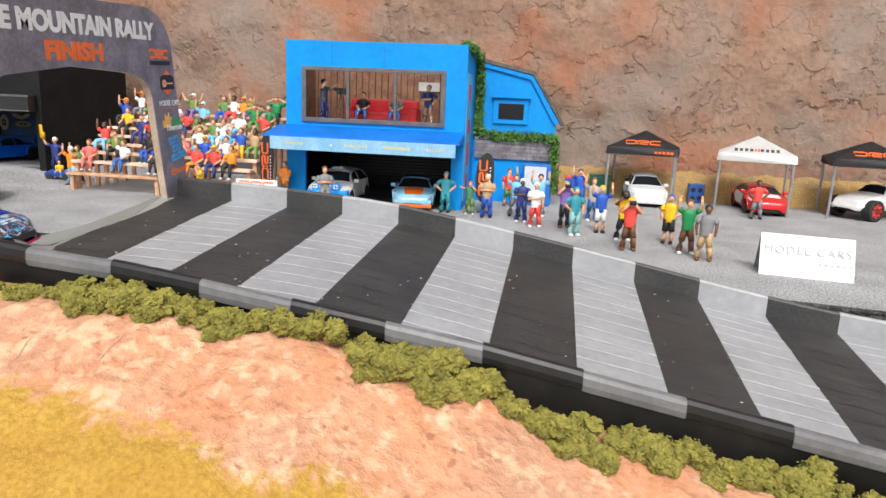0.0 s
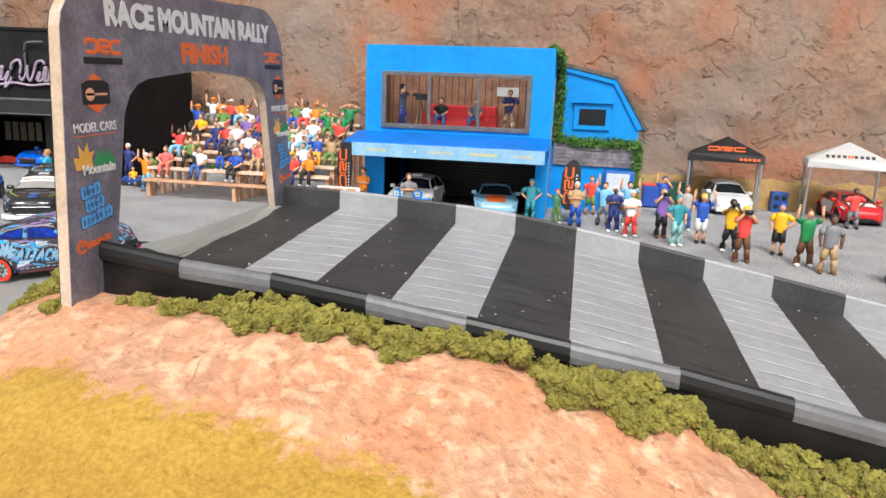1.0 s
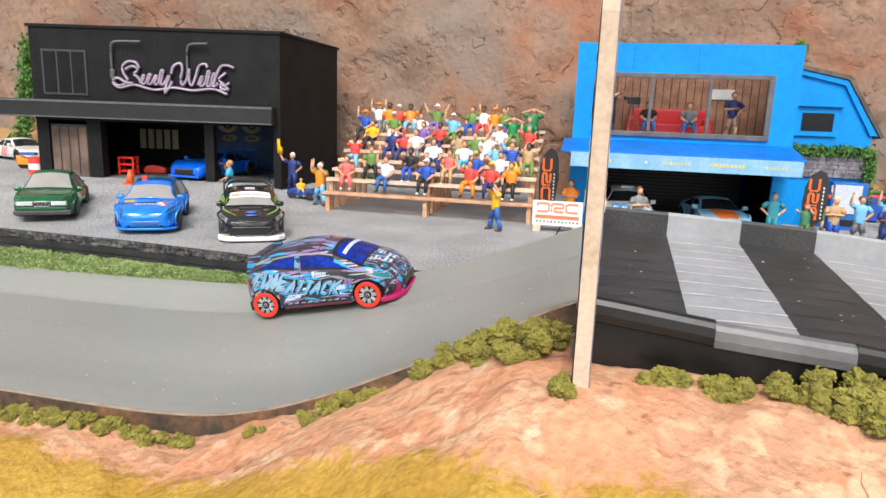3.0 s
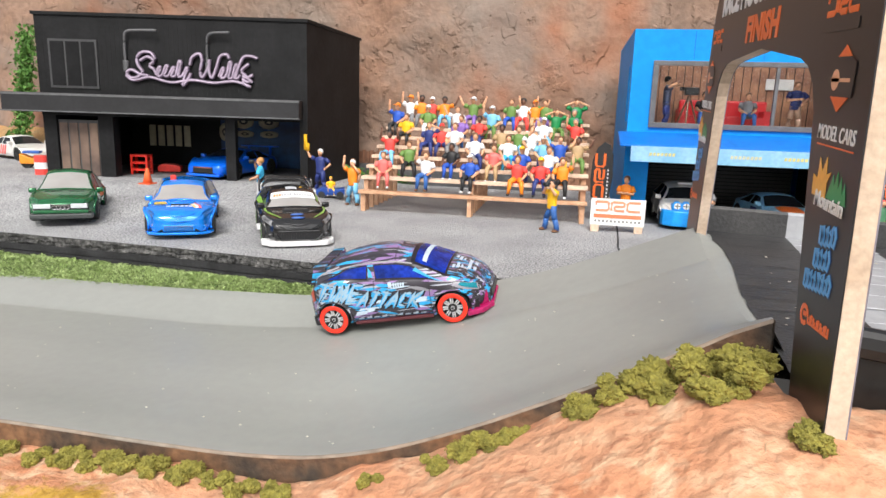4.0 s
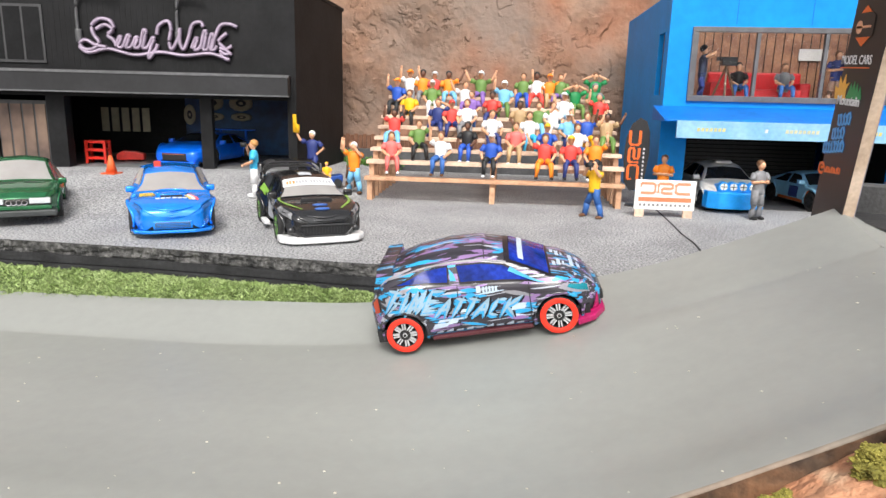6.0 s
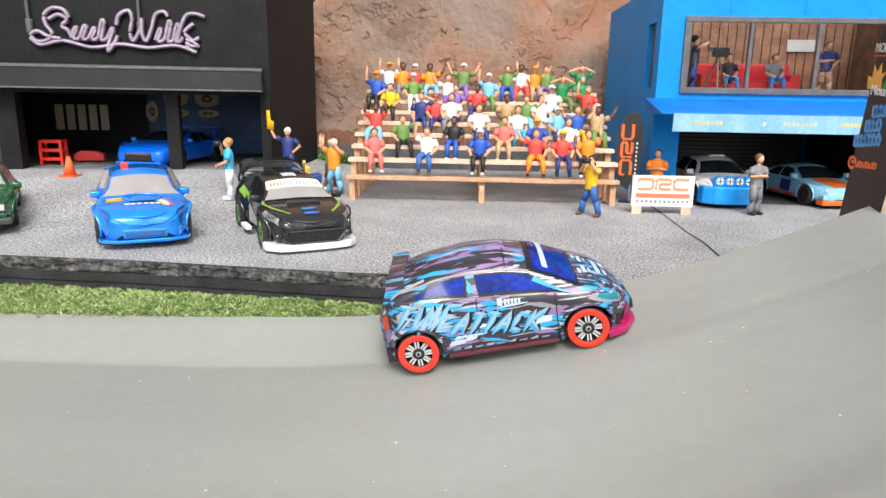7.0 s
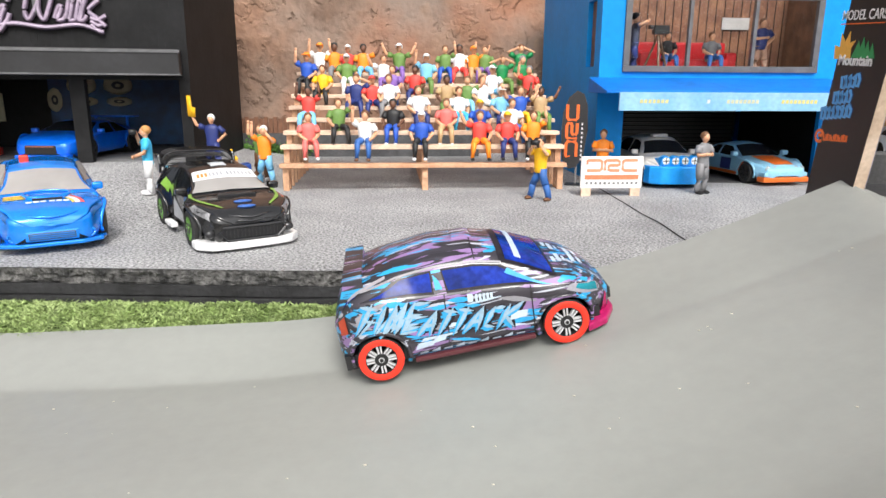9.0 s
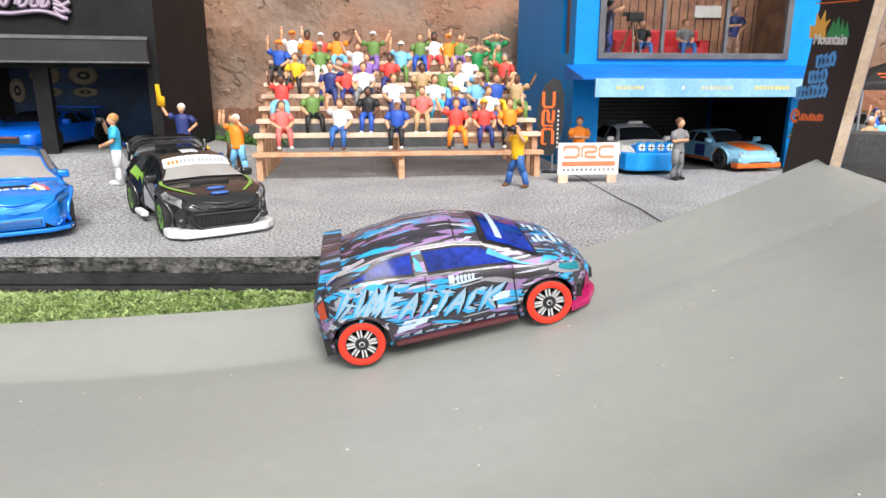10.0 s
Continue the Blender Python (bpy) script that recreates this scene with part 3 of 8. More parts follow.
def stroke_mark(name, lines, r, material, m, label=""):
    """Flat rounded strokes, given as (across, up) points, lying on the print."""
    bm = bmesh.new()
    for line in lines:
        tube(bm, [(a, b, 0.0) for a, b in line], r, 6)
    for v in bm.verts:
        v.co.z *= 0.12
    ob = part(name, bm, material, arch, label)
    ob.matrix_local = m
    return ob


def loops(w, h):
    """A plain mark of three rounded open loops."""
    a, b = w / 3 * 0.82, h
    out = []
    for k in range(3):
        x = (k - 1) * w / 3 - a / 2
        if k == 0:
            out.append([(x, 0.1 * b), (x, 0.42 * b), (x + 0.08 * a, 0.5 * b), (x + 0.85 * a, 0.5 * b), (x + a, 0.36 * b), (x + a, -0.36 * b), (x + 0.85 * a, -0.5 * b), (x, -0.5 * b)])
        elif k == 1:
            out.append([(x, -0.5 * b), (x, 0.4 * b), (x + 0.1 * a, 0.5 * b), (x + 0.85 * a, 0.5 * b), (x + a, 0.36 * b), (x + a, 0.1 * b), (x + 0.85 * a, 0), (x + 0.35 * a, 0), (x + 0.25 * a, -0.12 * b), (x + 0.25 * a, -0.4 * b), (x + 0.4 * a, -0.5 * b), (x + a, -0.5 * b)])
        else:
            out.append([(x + a, 0.5 * b), (x + 0.15 * a, 0.5 * b), (x, 0.36 * b), (x, -0.36 * b), (x + 0.15 * a, -0.5 * b), (x + a, -0.5 * b)])
    return out


part("plywood", arch_slab(-0.15, 0.15), mat("plywood", (0.56, 0.44, 0.34), 0.7, 0.12, 0.8, 0.01, second=(0.44, 0.33, 0.24)), arch, "pale bare plywood core")
part("front_print", arch_slab(0.154, 0.175), M["arch_print"], arch, "dark purple-grey print with sponsor marks")
part("back_print", arch_slab(-0.175, -0.154), M["arch_back"], arch, "black print with sponsor marks")
for side in (1, -1):
    fx = 0.18 * side

    def on_arch(y, z, lift=0.0):
        return place(fx + lift * side, y, z, 90 * side, 90)

    printed("RACE MOUNTAIN RALLY", 9.9, 0.72, M["white"], on_arch(0.4, 7.78), 0.05)
    printed("FINISH", 2.95, 0.66, M["orange"], on_arch(0.42, 6.85), 0.05)
    for leg in (-1, 1):
        def mid_y(z):
            return -(6.08 - 0.156 * z) if leg < 0 else 6.85 - 0.14 * z

        stroke_mark("mark", loops(1.45, 0.30), 0.055, M["orange"], on_arch(mid_y(6.85) - 0.3 * leg, 6.88), "orange mark of three open loops")
        part("mark_plate", a_box(min(fx, fx * 1.05), max(fx, fx * 1.05), mid_y(6.5) - 0.3 * leg - 0.76, mid_y(6.5) - 0.3 * leg + 0.76, 6.43, 6.6), M["arch_back"], arch)
        c = mid_y(5.68)
        hexa = [(c + 0.50 * math.sin(a) * 0.95, 5.68 + 0.52 * math.cos(a)) for a in steps(0, 2 * math.pi, 6)[:-1]]
        badge = part("badge", prism(hexa, "x", fx, fx * 1.04), M["orange"], arch, "orange and black hexagonal badge")
        part("badge_plate", prism([(c - 0.52, 5.40), (c + 0.52, 5.40), (c + 0.52, 5.92), (c + 0.3, 6.02), (c - 0.3, 6.02), (c - 0.52, 5.92)], "x", fx * 1.045, fx * 1.08), M["arch_back"], badge)
        part("badge_dot", prism([(c - side * 0.24 + 0.17 * math.sin(a), 5.66 + 0.17 * math.cos(a)) for a in steps(0, 2 * math.pi, 14)[:-1]], "x", fx * 1.085, fx * 1.1), M["badge_peach"], badge)
        part("badge_bar", a_box(min(fx * 1.085, fx * 1.1), max(fx * 1.085, fx * 1.1), c - 0.38, c + 0.42, 5.63, 5.69), M["badge_peach"], badge)
        printed("MODEL CARS", 1.62, 0.24, M["white"], on_arch(mid_y(4.82), 4.82), 0.006)
        part("rule", a_box(min(fx, fx * 1.04), max(fx, fx * 1.04), mid_y(4.6) - 0.8, mid_y(4.6) + 0.8, 4.60, 4.625), M["orange"], arch)
        y = mid_y(4.0)
        f = side
        for k in range(4):
            part("mountain_mark", prism([(y + f * (-0.10 + 0.2 * k), 3.80), (y + f * (0.28 + 0.16 * k), 3.80), (y + f * (0.10 + 0.17 * k), 4.28 - 0.07 * abs(k - 1))], "x", fx * (1 + 0.01 * k), fx * (1.03 + 0.01 * k)), M["green_print"], arch, "green mountain mark")
        part("flame_mark", prism([(y - f * 0.75, 3.76), (y - f * 0.12, 3.76), (y - f * 0.16, 4.02), (y - f * 0.02, 4.22), (y - f * 0.22, 4.16), (y - f * 0.28, 4.44), (y - f * 0.42, 4.18), (y - f * 0.6, 4.4), (y - f * 0.6, 4.05), (y - f * 0.8, 4.1)], "x", fx, fx * 1.05), M["flame_print"], arch, "yellow flame mark")
        printed("Mountain", 1.25, 0.26, M["white"], on_arch(y + f * 0.1, 3.74, 0.02), 0.03)
        for row, (n, z, off) in enumerate(((4, 3.22, -0.18), (4, 2.84, -0.02), (7, 2.46, 0.08))):
            wide, line = 0.085 * n, []
            for q in range(n):
                x0 = f * off - wide + (2 * wide) * (q + 0.5) / n
                line += [(x0 - 0.08 + 0.03 * math.sin(5 * q + row), 0.15), (x0 - 0.09, -0.13), (x0 + 0.02, -0.16), (x0 + 0.08, 0.0), (x0 + 0.04 * math.sin(3 * q), 0.15 - 0.05 * (q % 3))]
            lines = [line]
            lift = on_arch(mid_y(z), z) @ Matrix.Rotation(radians(9), 4, "Z")
            stroke_mark("script_shadow", lines, 0.075, M["script_dark"], lift)
            stroke_mark("script_mark", lines, 0.05, M["script_blue"], lift @ Matrix.Translation((0, 0, U * 0.008)), "blue script drawn as bent strokes")
        printed_bars = [[(-0.62 + 0.16 * q, 0.07 * (q % 2)), (-0.62 + 0.16 * q, -0.09), (-0.52 + 0.16 * q, -0.09), (-0.52 + 0.16 * q, 0.05)] for q in range(2, 8)]
        ring = [(-0.5 + 0.17 * math.cos(a), 0.15 * math.sin(a)) for a in steps(0, 5.4, 10)]
        stroke_mark("name_bar", printed_bars + [ring, [(-0.55, 0.02), (-0.4, 0.02)]], 0.045, M["orange"], on_arch(mid_y(1.8), 1.8) @ Matrix.Rotation(radians(5), 4, "Z"), "orange name drawn as plain strokes")

# ---- paints shared by models and figures ----
PAINTS = {}


def paint(rgb, rough=0.55, metal=0.0, coat=0.0):
    key = (*rgb, rough, metal, coat)
    if key not in PAINTS:
        PAINTS[key] = mat("paint", rgb, rough, 0.08, 0.4, 0.0, metal, coat)
    return PAINTS[key]


RED, ORANGE, YELLOW, GREEN, DKGREEN = (0.78, 0.065, 0.05), (0.95, 0.27, 0.015), (0.92, 0.50, 0.01), (0.14, 0.26, 0.06), (0.01, 0.24, 0.07)
BLUE, NAVY, SKYBLUE, CYAN, PURPLE = (0.02, 0.09, 0.48), (0.02, 0.035, 0.17), (0.20, 0.52, 0.80), (0.05, 0.48, 0.78), (0.25, 0.13, 0.45)
WHITE, GREY, BLACK, TAN, BROWN, CORAL, TEAL, JEANS = (0.8, 0.8, 0.8), (0.22, 0.22, 0.23), (0.015, 0.015, 0.016), (0.5, 0.33, 0.17), (0.16, 0.07, 0.03), (0.75, 0.16, 0.14), (0.03, 0.28, 0.34), (0.03, 0.12, 0.38)
PALE, DARK_SKIN = (0.72, 0.38, 0.22), (0.16, 0.07, 0.04)


def fuse(bm):
    """Join the overlapping limbs of a figure into one connected mesh by small inner webs."""
    bm.verts.ensure_lookup_table()
    seen, islands = set(), []
    for v in bm.verts:
        if v in seen:
            continue
        stack, isle = [v], []
        seen.add(v)
        while stack:
            q = stack.pop()
            isle.append(q)
            for e in q.link_edges:
                o = e.other_vert(q)
                if o not in seen:
                    seen.add(o)
                    stack.append(o)
        islands.append(isle)
    main = max(islands, key=len)
    rest = [i for i in islands if i is not main]
    while rest:
        best = min(((min((a.co - b.co).length_squared for a in main for b in i[::2]), k) for k, i in enumerate(rest)))
        isle = rest.pop(best[1])
        a, b = min(((a, b) for a in main for b in isle), key=lambda p: (p[0].co - p[1].co).length_squared)
        bm.faces.new((a, b, b.link_edges[0].other_vert(b))).material_index = b.link_faces[0].material_index
        main = main + isle


def figurine(m, shirt, pants, skin=PALE, hair=BROWN, sit=False, arms=("down", "down"), shoes=WHITE, label="", group="", h=2.75, spread=0.16, cap=None, extra=None, shorts=False):
    """A small painted figure, feet (or seat) at the origin, facing -y."""
    bm = bmesh.new()
    k = h / 2.75
    hip = 0.0 if sit else 1.32
    z = hip
    for sx in (-1, 1):
        if sit:
            knee = Vector((sx * (0.2 + spread * 0.6), -0.66, 0.12))
            foot = Vector((sx * (0.2 + spread), -0.72, -0.58))
            tube(bm, [(sx * 0.15, 0.05, 0.14), (sx * 0.18, -0.3, 0.17), knee], [0.17, 0.165, 0.13], 8, 2)
            tube(bm, [knee, (knee + foot) / 2 + Vector((0, 0.03, 0)), foot], [0.13, 0.115, 0.095], 8, 2)
            ball(bm, foot + Vector((0, -0.1, -0.03)), 0.13, 1, 4, (0.8, 1.6, 0.6))
        else:
            foot = Vector((sx * (0.14 + spread), 0.02 * sx, 0.1))
            knee = Vector((sx * (0.15 + spread * 0.55), -0.05, 0.7))
            tube(bm, [(sx * 0.14, 0, hip + 0.08), (sx * 0.16, -0.01, 1.05), knee], [0.19, 0.18, 0.17 if shorts else 0.16], 8, 2)
            low = [0.115, 0.12, 0.09] if shorts else [0.155, 0.15, 0.145]
            tube(bm, [knee, (knee + foot) / 2 + Vector((0, 0.03, 0)), foot], low, 8, 0 if shorts else 2)
            ball(bm, foot + Vector((0, -0.12, -0.02)), 0.165, 2, 4, (0.78, 1.6, 0.55))
    rings = []
    for tz, wx, wy in ((-0.10, 0.285, 0.20), (0.0, 0.31, 0.215), (0.24, 0.30, 0.21), (0.52, 0.325, 0.215), (0.74, 0.36, 0.215), (0.87, 0.345, 0.18), (0.95, 0.24, 0.14), (1.0, 0.11, 0.10)):
        rings.append([bm.verts.new((wx * math.cos(a), wy * math.sin(a), z + tz)) for a in steps(0, 2 * math.pi, 12)[:-1]])
    for a, b in zip(rings, rings[1:]):
        for q in range(12):
            bm.faces.new((a[q], a[(q + 1) % 12], b[(q + 1) % 12], b[q])).material_index = 1
    bm.faces.new(rings[0][::-1]).material_index = 1
    bm.faces.new(rings[-1]).material_index = 1
    sh = z + 0.84
    for sx, mode in zip((-1, 1), arms):
        s0 = Vector((sx * 0.36, 0, sh))
        pts = {
            "down": [(sx * 0.47, 0.02, sh - 0.4), (sx * 0.43, -0.1, sh - 0.78)],
            "up": [(sx * 0.58, -0.06, sh + 0.22), (sx * 0.52, -0.1, sh + 0.72)],
            "wide": [(sx * 0.7, -0.05, sh + 0.12), (sx * 0.88, -0.1, sh + 0.55)],
            "head": [(sx * 0.72, 0.0, sh + 0.22), (sx * 0.24, -0.06, sh + 0.42)],
            "face": [(sx * 0.48, -0.24, sh - 0.12), (sx * 0.14, -0.34, sh + 0.34)],
            "cross": [(sx * 0.48, -0.08, sh - 0.4), (-sx * 0.12, -0.3, sh - 0.34)],
            "hip": [(sx * 0.66, 0.06, sh - 0.34), (sx * 0.34, -0.06, sh - 0.62)],
            "lap": [(sx * 0.46, -0.1, sh - 0.4), (sx * 0.2, -0.5, sh - 0.58)],
            "knee": [(sx * 0.5, -0.14, sh - 0.38), (sx * 0.36, -0.62, sh - 0.56)],
            "point": [(sx * 0.55, -0.2, sh + 0.05), (sx * 0.75, -0.5, sh + 0.2)],
        }[mode]
        e, w = Vector(pts[0]), Vector(pts[1])
        cuff = s0.lerp(e, 0.72)
        tube(bm, [s0 - (e - s0) * 0.12, s0.lerp(e, 0.4), cuff], [0.11, 0.15, 0.145], 7, 1)
        tube(bm, [s0.lerp(e, 0.65), e, (e + w) / 2, w], [0.09, 0.088, 0.08, 0.062], 6, 0)
        ball(bm, w + (w - e).normalized() * 0.06, 0.078, 1, 0, (1, 0.8, 1.15))
    tube(bm, [(0, 0, sh + 0.08), (0, -0.01, sh + 0.28)], [0.09, 0.085], 7, 0)
    ball(bm, (0, -0.03, sh + 0.40), 0.185, 2, 0, (0.84, 0.98, 1.18))
    ball(bm, (0, -0.215, sh + 0.38), 0.03, 1, 0)
    ball(bm, (0, 0.035, sh + 0.475), 0.207, 2, 3, (0.92, 1.0, 0.95))
    if cap:
        prism([(-0.13, -0.4), (0.13, -0.4), (0.17, -0.1), (-0.17, -0.1)], "z", sh + 0.5, sh + 0.54, bm, 3)
    if extra:
        extra(bm, sh)
    fuse(bm)
    bmesh.ops.scale(bm, vec=(k, k, k), verts=bm.verts[:])
    ob = obj("figurine", bm, [paint(skin), paint(shirt), paint(pants), paint(cap or hair), paint(shoes), paint(YELLOW), paint(BLACK)])
    for p in ob.data.polygons:
        p.use_smooth = True
    ob.matrix_world = m
    return tagged(ob, label, "figurine", group)


# ---- model cars ----
M["tyre"] = mat("tyre_rubber", (0.02, 0.02, 0.02), 0.7, 0.2, 0.4)
M["chrome"] = plain("chrome", (0.7, 0.7, 0.72), 0.18, 1.0)
M["tinted"] = dull(plain("tinted_window", (0.015, 0.017, 0.02), 0.1), 0.3)
M["clear_window"] = dull(mat("clear_window", (0.36, 0.345, 0.33), 0.12, 0.04, 2.6, second=(0.25, 0.235, 0.23), fine=0.6), 0.4)
M["blue_window"] = dull(mat("blue_window", (0.008, 0.035, 0.36), 0.12, 0.3, 0.9, second=(0.006, 0.015, 0.10)), 0.12)
M["lamp_lens"] = plain("lamp_lens", (0.62, 0.66, 0.68), 0.12, 0.2, 0.5)
M["black_plastic"] = plain("black_plastic", (0.014, 0.014, 0.015), 0.35)


class Shell:
    """The smooth outer skin of a model car: point(x, v), v from the sill (0) to the centre line on top (1)."""

    def __init__(self, L, W, H, front, rear, wheel, top, belt, sill=0.3, mid=0.62, taper=0.8, cabin=0.70, crown=0.1, x0=None, nose=0.22, flare=0.1):
        self.L, self.W, self.H, self.front, self.rear, self.wheel = L, W, H, front, rear, wheel
        self.top, self.belt, self.sill, self.mid, self.taper, self.cabin, self.crown = top, belt, sill, mid, taper, cabin, crown
        self.x0, self.nose, self.flare = -L / 2 if x0 is None else x0, nose, flare

    def half(self, x):
        t = abs(2 * x / self.L)
        w = self.W / 2 * (1 - (1 - self.taper) * max(0, (t - 0.62) / 0.38) ** 2)
        for a in (self.front, self.rear):
            w += self.flare * math.exp(-((x - a) / 0.75) ** 4)
        w *= 1 - self.nose * max(0, (x - self.L / 2 + 1.1) / 1.1) ** 2.4
        return w * (1 - 0.6 * self.nose * max(0, (self.x0 + 0.8 - x) / 0.8) ** 2.4)

    def point(self, x, v, side=1):
        zt, zb, w = along(x, self.top), along(x, self.belt), self.half(x)
        zb = min(zb, zt - 0.04)
        c = min(1.0, max(0.0, (zt - zb) / (self.H - zb + 0.01)))
        roof = w * (0.93 - (0.93 - self.cabin) * min(1, c * 1.15))
        zs = self.sill
        for a in (self.front, self.rear):
            r = self.wheel + 0.13
            if abs(x - a) < r:
                zs = max(zs, self.wheel + math.sqrt(r * r - (x - a) ** 2) * 0.98)
        base = [(0, w * 0.9, self.sill), (0.12, w * 0.97, self.sill + 0.16), (0.32, w, self.mid), (0.5, w * 0.965, zb), (0.56, w * 0.94 if c > 0.15 else w * 0.9, zb + 0.03 * (1 + c)), (0.8, roof, zt - self.crown * c - 0.03), (0.86, roof * 0.86, zt - 0.55 * self.crown * c - 0.015), (0.93, roof * 0.5, zt - 0.12 * self.crown * c), (1.0, 0, zt + 0.02)]
        y = along(v, [(b[0], b[1]) for b in base])
        z = along(v, [(b[0], b[2]) for b in base])
        return Vector((x, side * y, max(z, min(zs, zb - 0.05) if v < 0.45 else z)))

    def normal(self, x, v, side=1):
        e = 0.02
        a = self.point(x + e, v, side) - self.point(x - e, v, side)
        b = self.point(x, min(1, v + e), side) - self.point(x, max(0, v - e), side)
        n = a.cross(b).normalized()
        return n if (n.y * side > 0 or n.z > 0.3) else -n

    def body(self):
        bm = bmesh.new()
        xs = steps(self.x0, self.L / 2, 84)
        vs = [0, 0.06, 0.12, 0.2, 0.26, 0.32, 0.38, 0.44, 0.5, 0.53, 0.56, 0.62, 0.68, 0.74, 0.8, 0.84, 0.88, 0.92, 0.96, 1.0]
        rings = []
        for x in xs:
            ring = [bm.verts.new(self.point(x, v, 1)) for v in vs]
            ring += [bm.verts.new(self.point(x, v, -1)) for v in vs[-2::-1]]
            rings.append(ring)
        for sgn, x in ((1, self.L / 2), (-1, self.x0)):
            edge = [v.co.copy() for v in (rings[-1] if sgn > 0 else rings[0])]
            mid = Vector((0, 0, (self.sill + along(x, self.top)) / 2))
            for a in (25, 50, 72):
                k, d = math.cos(radians(a)), math.sin(radians(a))
                ring = [bm.verts.new((x + sgn * 0.16 * d, p.y * (0.35 + 0.65 * k), mid.z + (p.z - mid.z) * k)) for p in edge]
                rings = rings + [ring] if sgn > 0 else [ring] + rings
        for r0, r1 in zip(rings, rings[1:]):
            for a, b, c, d in zip(r0, r0[1:], r1[1:], r1):
                bm.faces.new((a, b, c, d))
        bm.faces.new(rings[0][::-1]), bm.faces.new(rings[-1])
        bmesh.ops.recalc_face_normals(bm, faces=bm.faces[:])
        return bm

    def patch(self, corners, off=0.015, side=1, nu=6, nv=3, bm=None):
        """A four-cornered piece of the skin, corners as (x, v), lifted off it."""
        a, b, c, d = corners

        def fn(u, v):
            x = (a[0] * (1 - u) + b[0] * u) * (1 - v) + (d[0] * (1 - u) + c[0] * u) * v
            w = (a[1] * (1 - u) + b[1] * u) * (1 - v) + (d[1] * (1 - u) + c[1] * u) * v
            return self.point(x, w, side) + self.normal(x, w, side) * off

        bm = sheet(fn, steps(0, 1, nu), steps(0, 1, nv), bm=bm)
        bmesh.ops.recalc_face_normals(bm, faces=bm.faces[:])
        return bm


def wheel_parts(car, x, y, r, width, side, rim, ring=None, spokes=8):
    w = part("wheel", prism([(0.3 * r * math.cos(a), 0.3 * r * math.sin(a)) for a in steps(0, 2 * math.pi, 12)[:-1]], "y", -width / 2, width / 2), M["black_plastic"], car)
    w.location = (x * U, y * U, r * U)
    bm = bmesh.new()
    prof = [(0.66 * r, -width / 2), (0.93 * r, -width / 2), (r, -width / 2 + 0.05), (r, width / 2 - 0.05), (0.93 * r, width / 2), (0.66 * r, width / 2)]
    n = 28
    rings = [[bm.verts.new((a * math.cos(2 * math.pi * k / n), b, a * math.sin(2 * math.pi * k / n))) for a, b in prof] for k in range(n)]
    for k in range(n):
        q = rings[(k + 1) % n]
        for j in range(len(prof)):
            bm.faces.new((rings[k][j], rings[k][(j + 1) % 6], q[(j + 1) % 6], q[j]))
    bmesh.ops.recalc_face_normals(bm, faces=bm.faces[:])
    part("tyre", bm, M["tyre"], w)
    yo = side * width / 2
    bm = bmesh.new()
    for k in range(spokes):
        a = 2 * math.pi * k / spokes
        d, side_way = Vector((math.cos(a), 0, math.sin(a))), Vector((-math.sin(a), 0, math.cos(a)))
        for shift in (-0.072, 0.072):
            t = side_way * 0.036 * r
            lo, hi = d * 0.15 * r + side_way * shift * 0.7 * r, d * 0.73 * r + side_way * shift * 1.15 * r
            vs = [bm.verts.new(p + Vector((0, yo * f, 0))) for f in (0.75, 0.98) for p in (lo - t, lo + t, hi + t, hi - t)]
            for f in ((3, 2, 1, 0), (4, 5, 6, 7), (0, 1, 5, 4), (1, 2, 6, 5), (2, 3, 7, 6), (3, 0, 4, 7)):
                bm.faces.new([vs[i] for i in f])
    tube(bm, [(0, yo * 0.6, 0), (0, yo * 1.08, 0)], [0.16 * r, 0.12 * r], 12)
    bmesh.ops.recalc_face_normals(bm, faces=bm.faces[:])
    part("rim", bm, rim, w)
    bm = bmesh.new()
    tube(bm, [(0, yo * 1.0, 0), (0, yo * 1.12, 0)], [0.10 * r, 0.08 * r], 12)
    part("hub_cap", bm, M["black_plastic"], w)
    if ring:
        bm = sheet(lambda u, v: ((0.69 + 0.30 * v) * r * math.cos(u), yo * (1.0 + 0.06 * math.sin(v * 3.1)) + side * 0.008, (0.69 + 0.30 * v) * r * math.sin(u)), steps(0, 2 * math.pi, 40), steps(0, 1, 4))
        bmesh.ops.recalc_face_normals(bm, faces=bm.faces[:])
        part("ring", bm, ring, w, "bright red wheel ring", smooth=True)
    return w


def car_base(name, label, m, sh, body_mat, window, rim, ring=None, screen=None, group="parked model cars", width=0.62, glass=True, lamps=None):
    car = thing(name, label, "model car", m, group)
    part("body", sh.body(), body_mat, car, smooth=True)
    part("underbody", prism([(-sh.L * 0.46, -sh.W * 0.42), (sh.L * 0.46, -sh.W * 0.42), (sh.L * 0.46, sh.W * 0.42), (-sh.L * 0.46, sh.W * 0.42)], "z", 0.24, sh.sill + 0.3), M["black_plastic"], car)
    for x in (sh.front, sh.rear):
        for s in (-1, 1):
            wheel_parts(car, x, s * (sh.W / 2 - width / 2 + max(0.1, sh.flare - 0.06)), sh.wheel, width, s, rim, ring)
            r = sh.wheel + 0.14
            bm = bmesh.new()
            tube(bm, [(x + r * math.cos(a), s * (sh.half(x + r * math.cos(a)) * 0.985), max(0.3, sh.wheel + r * math.sin(a) * 0.98)) for a in steps(-0.3, math.pi + 0.3, 20)], 0.055, 6)
            part("wheel_arch", bm, body_mat, car, smooth=True)
    return car


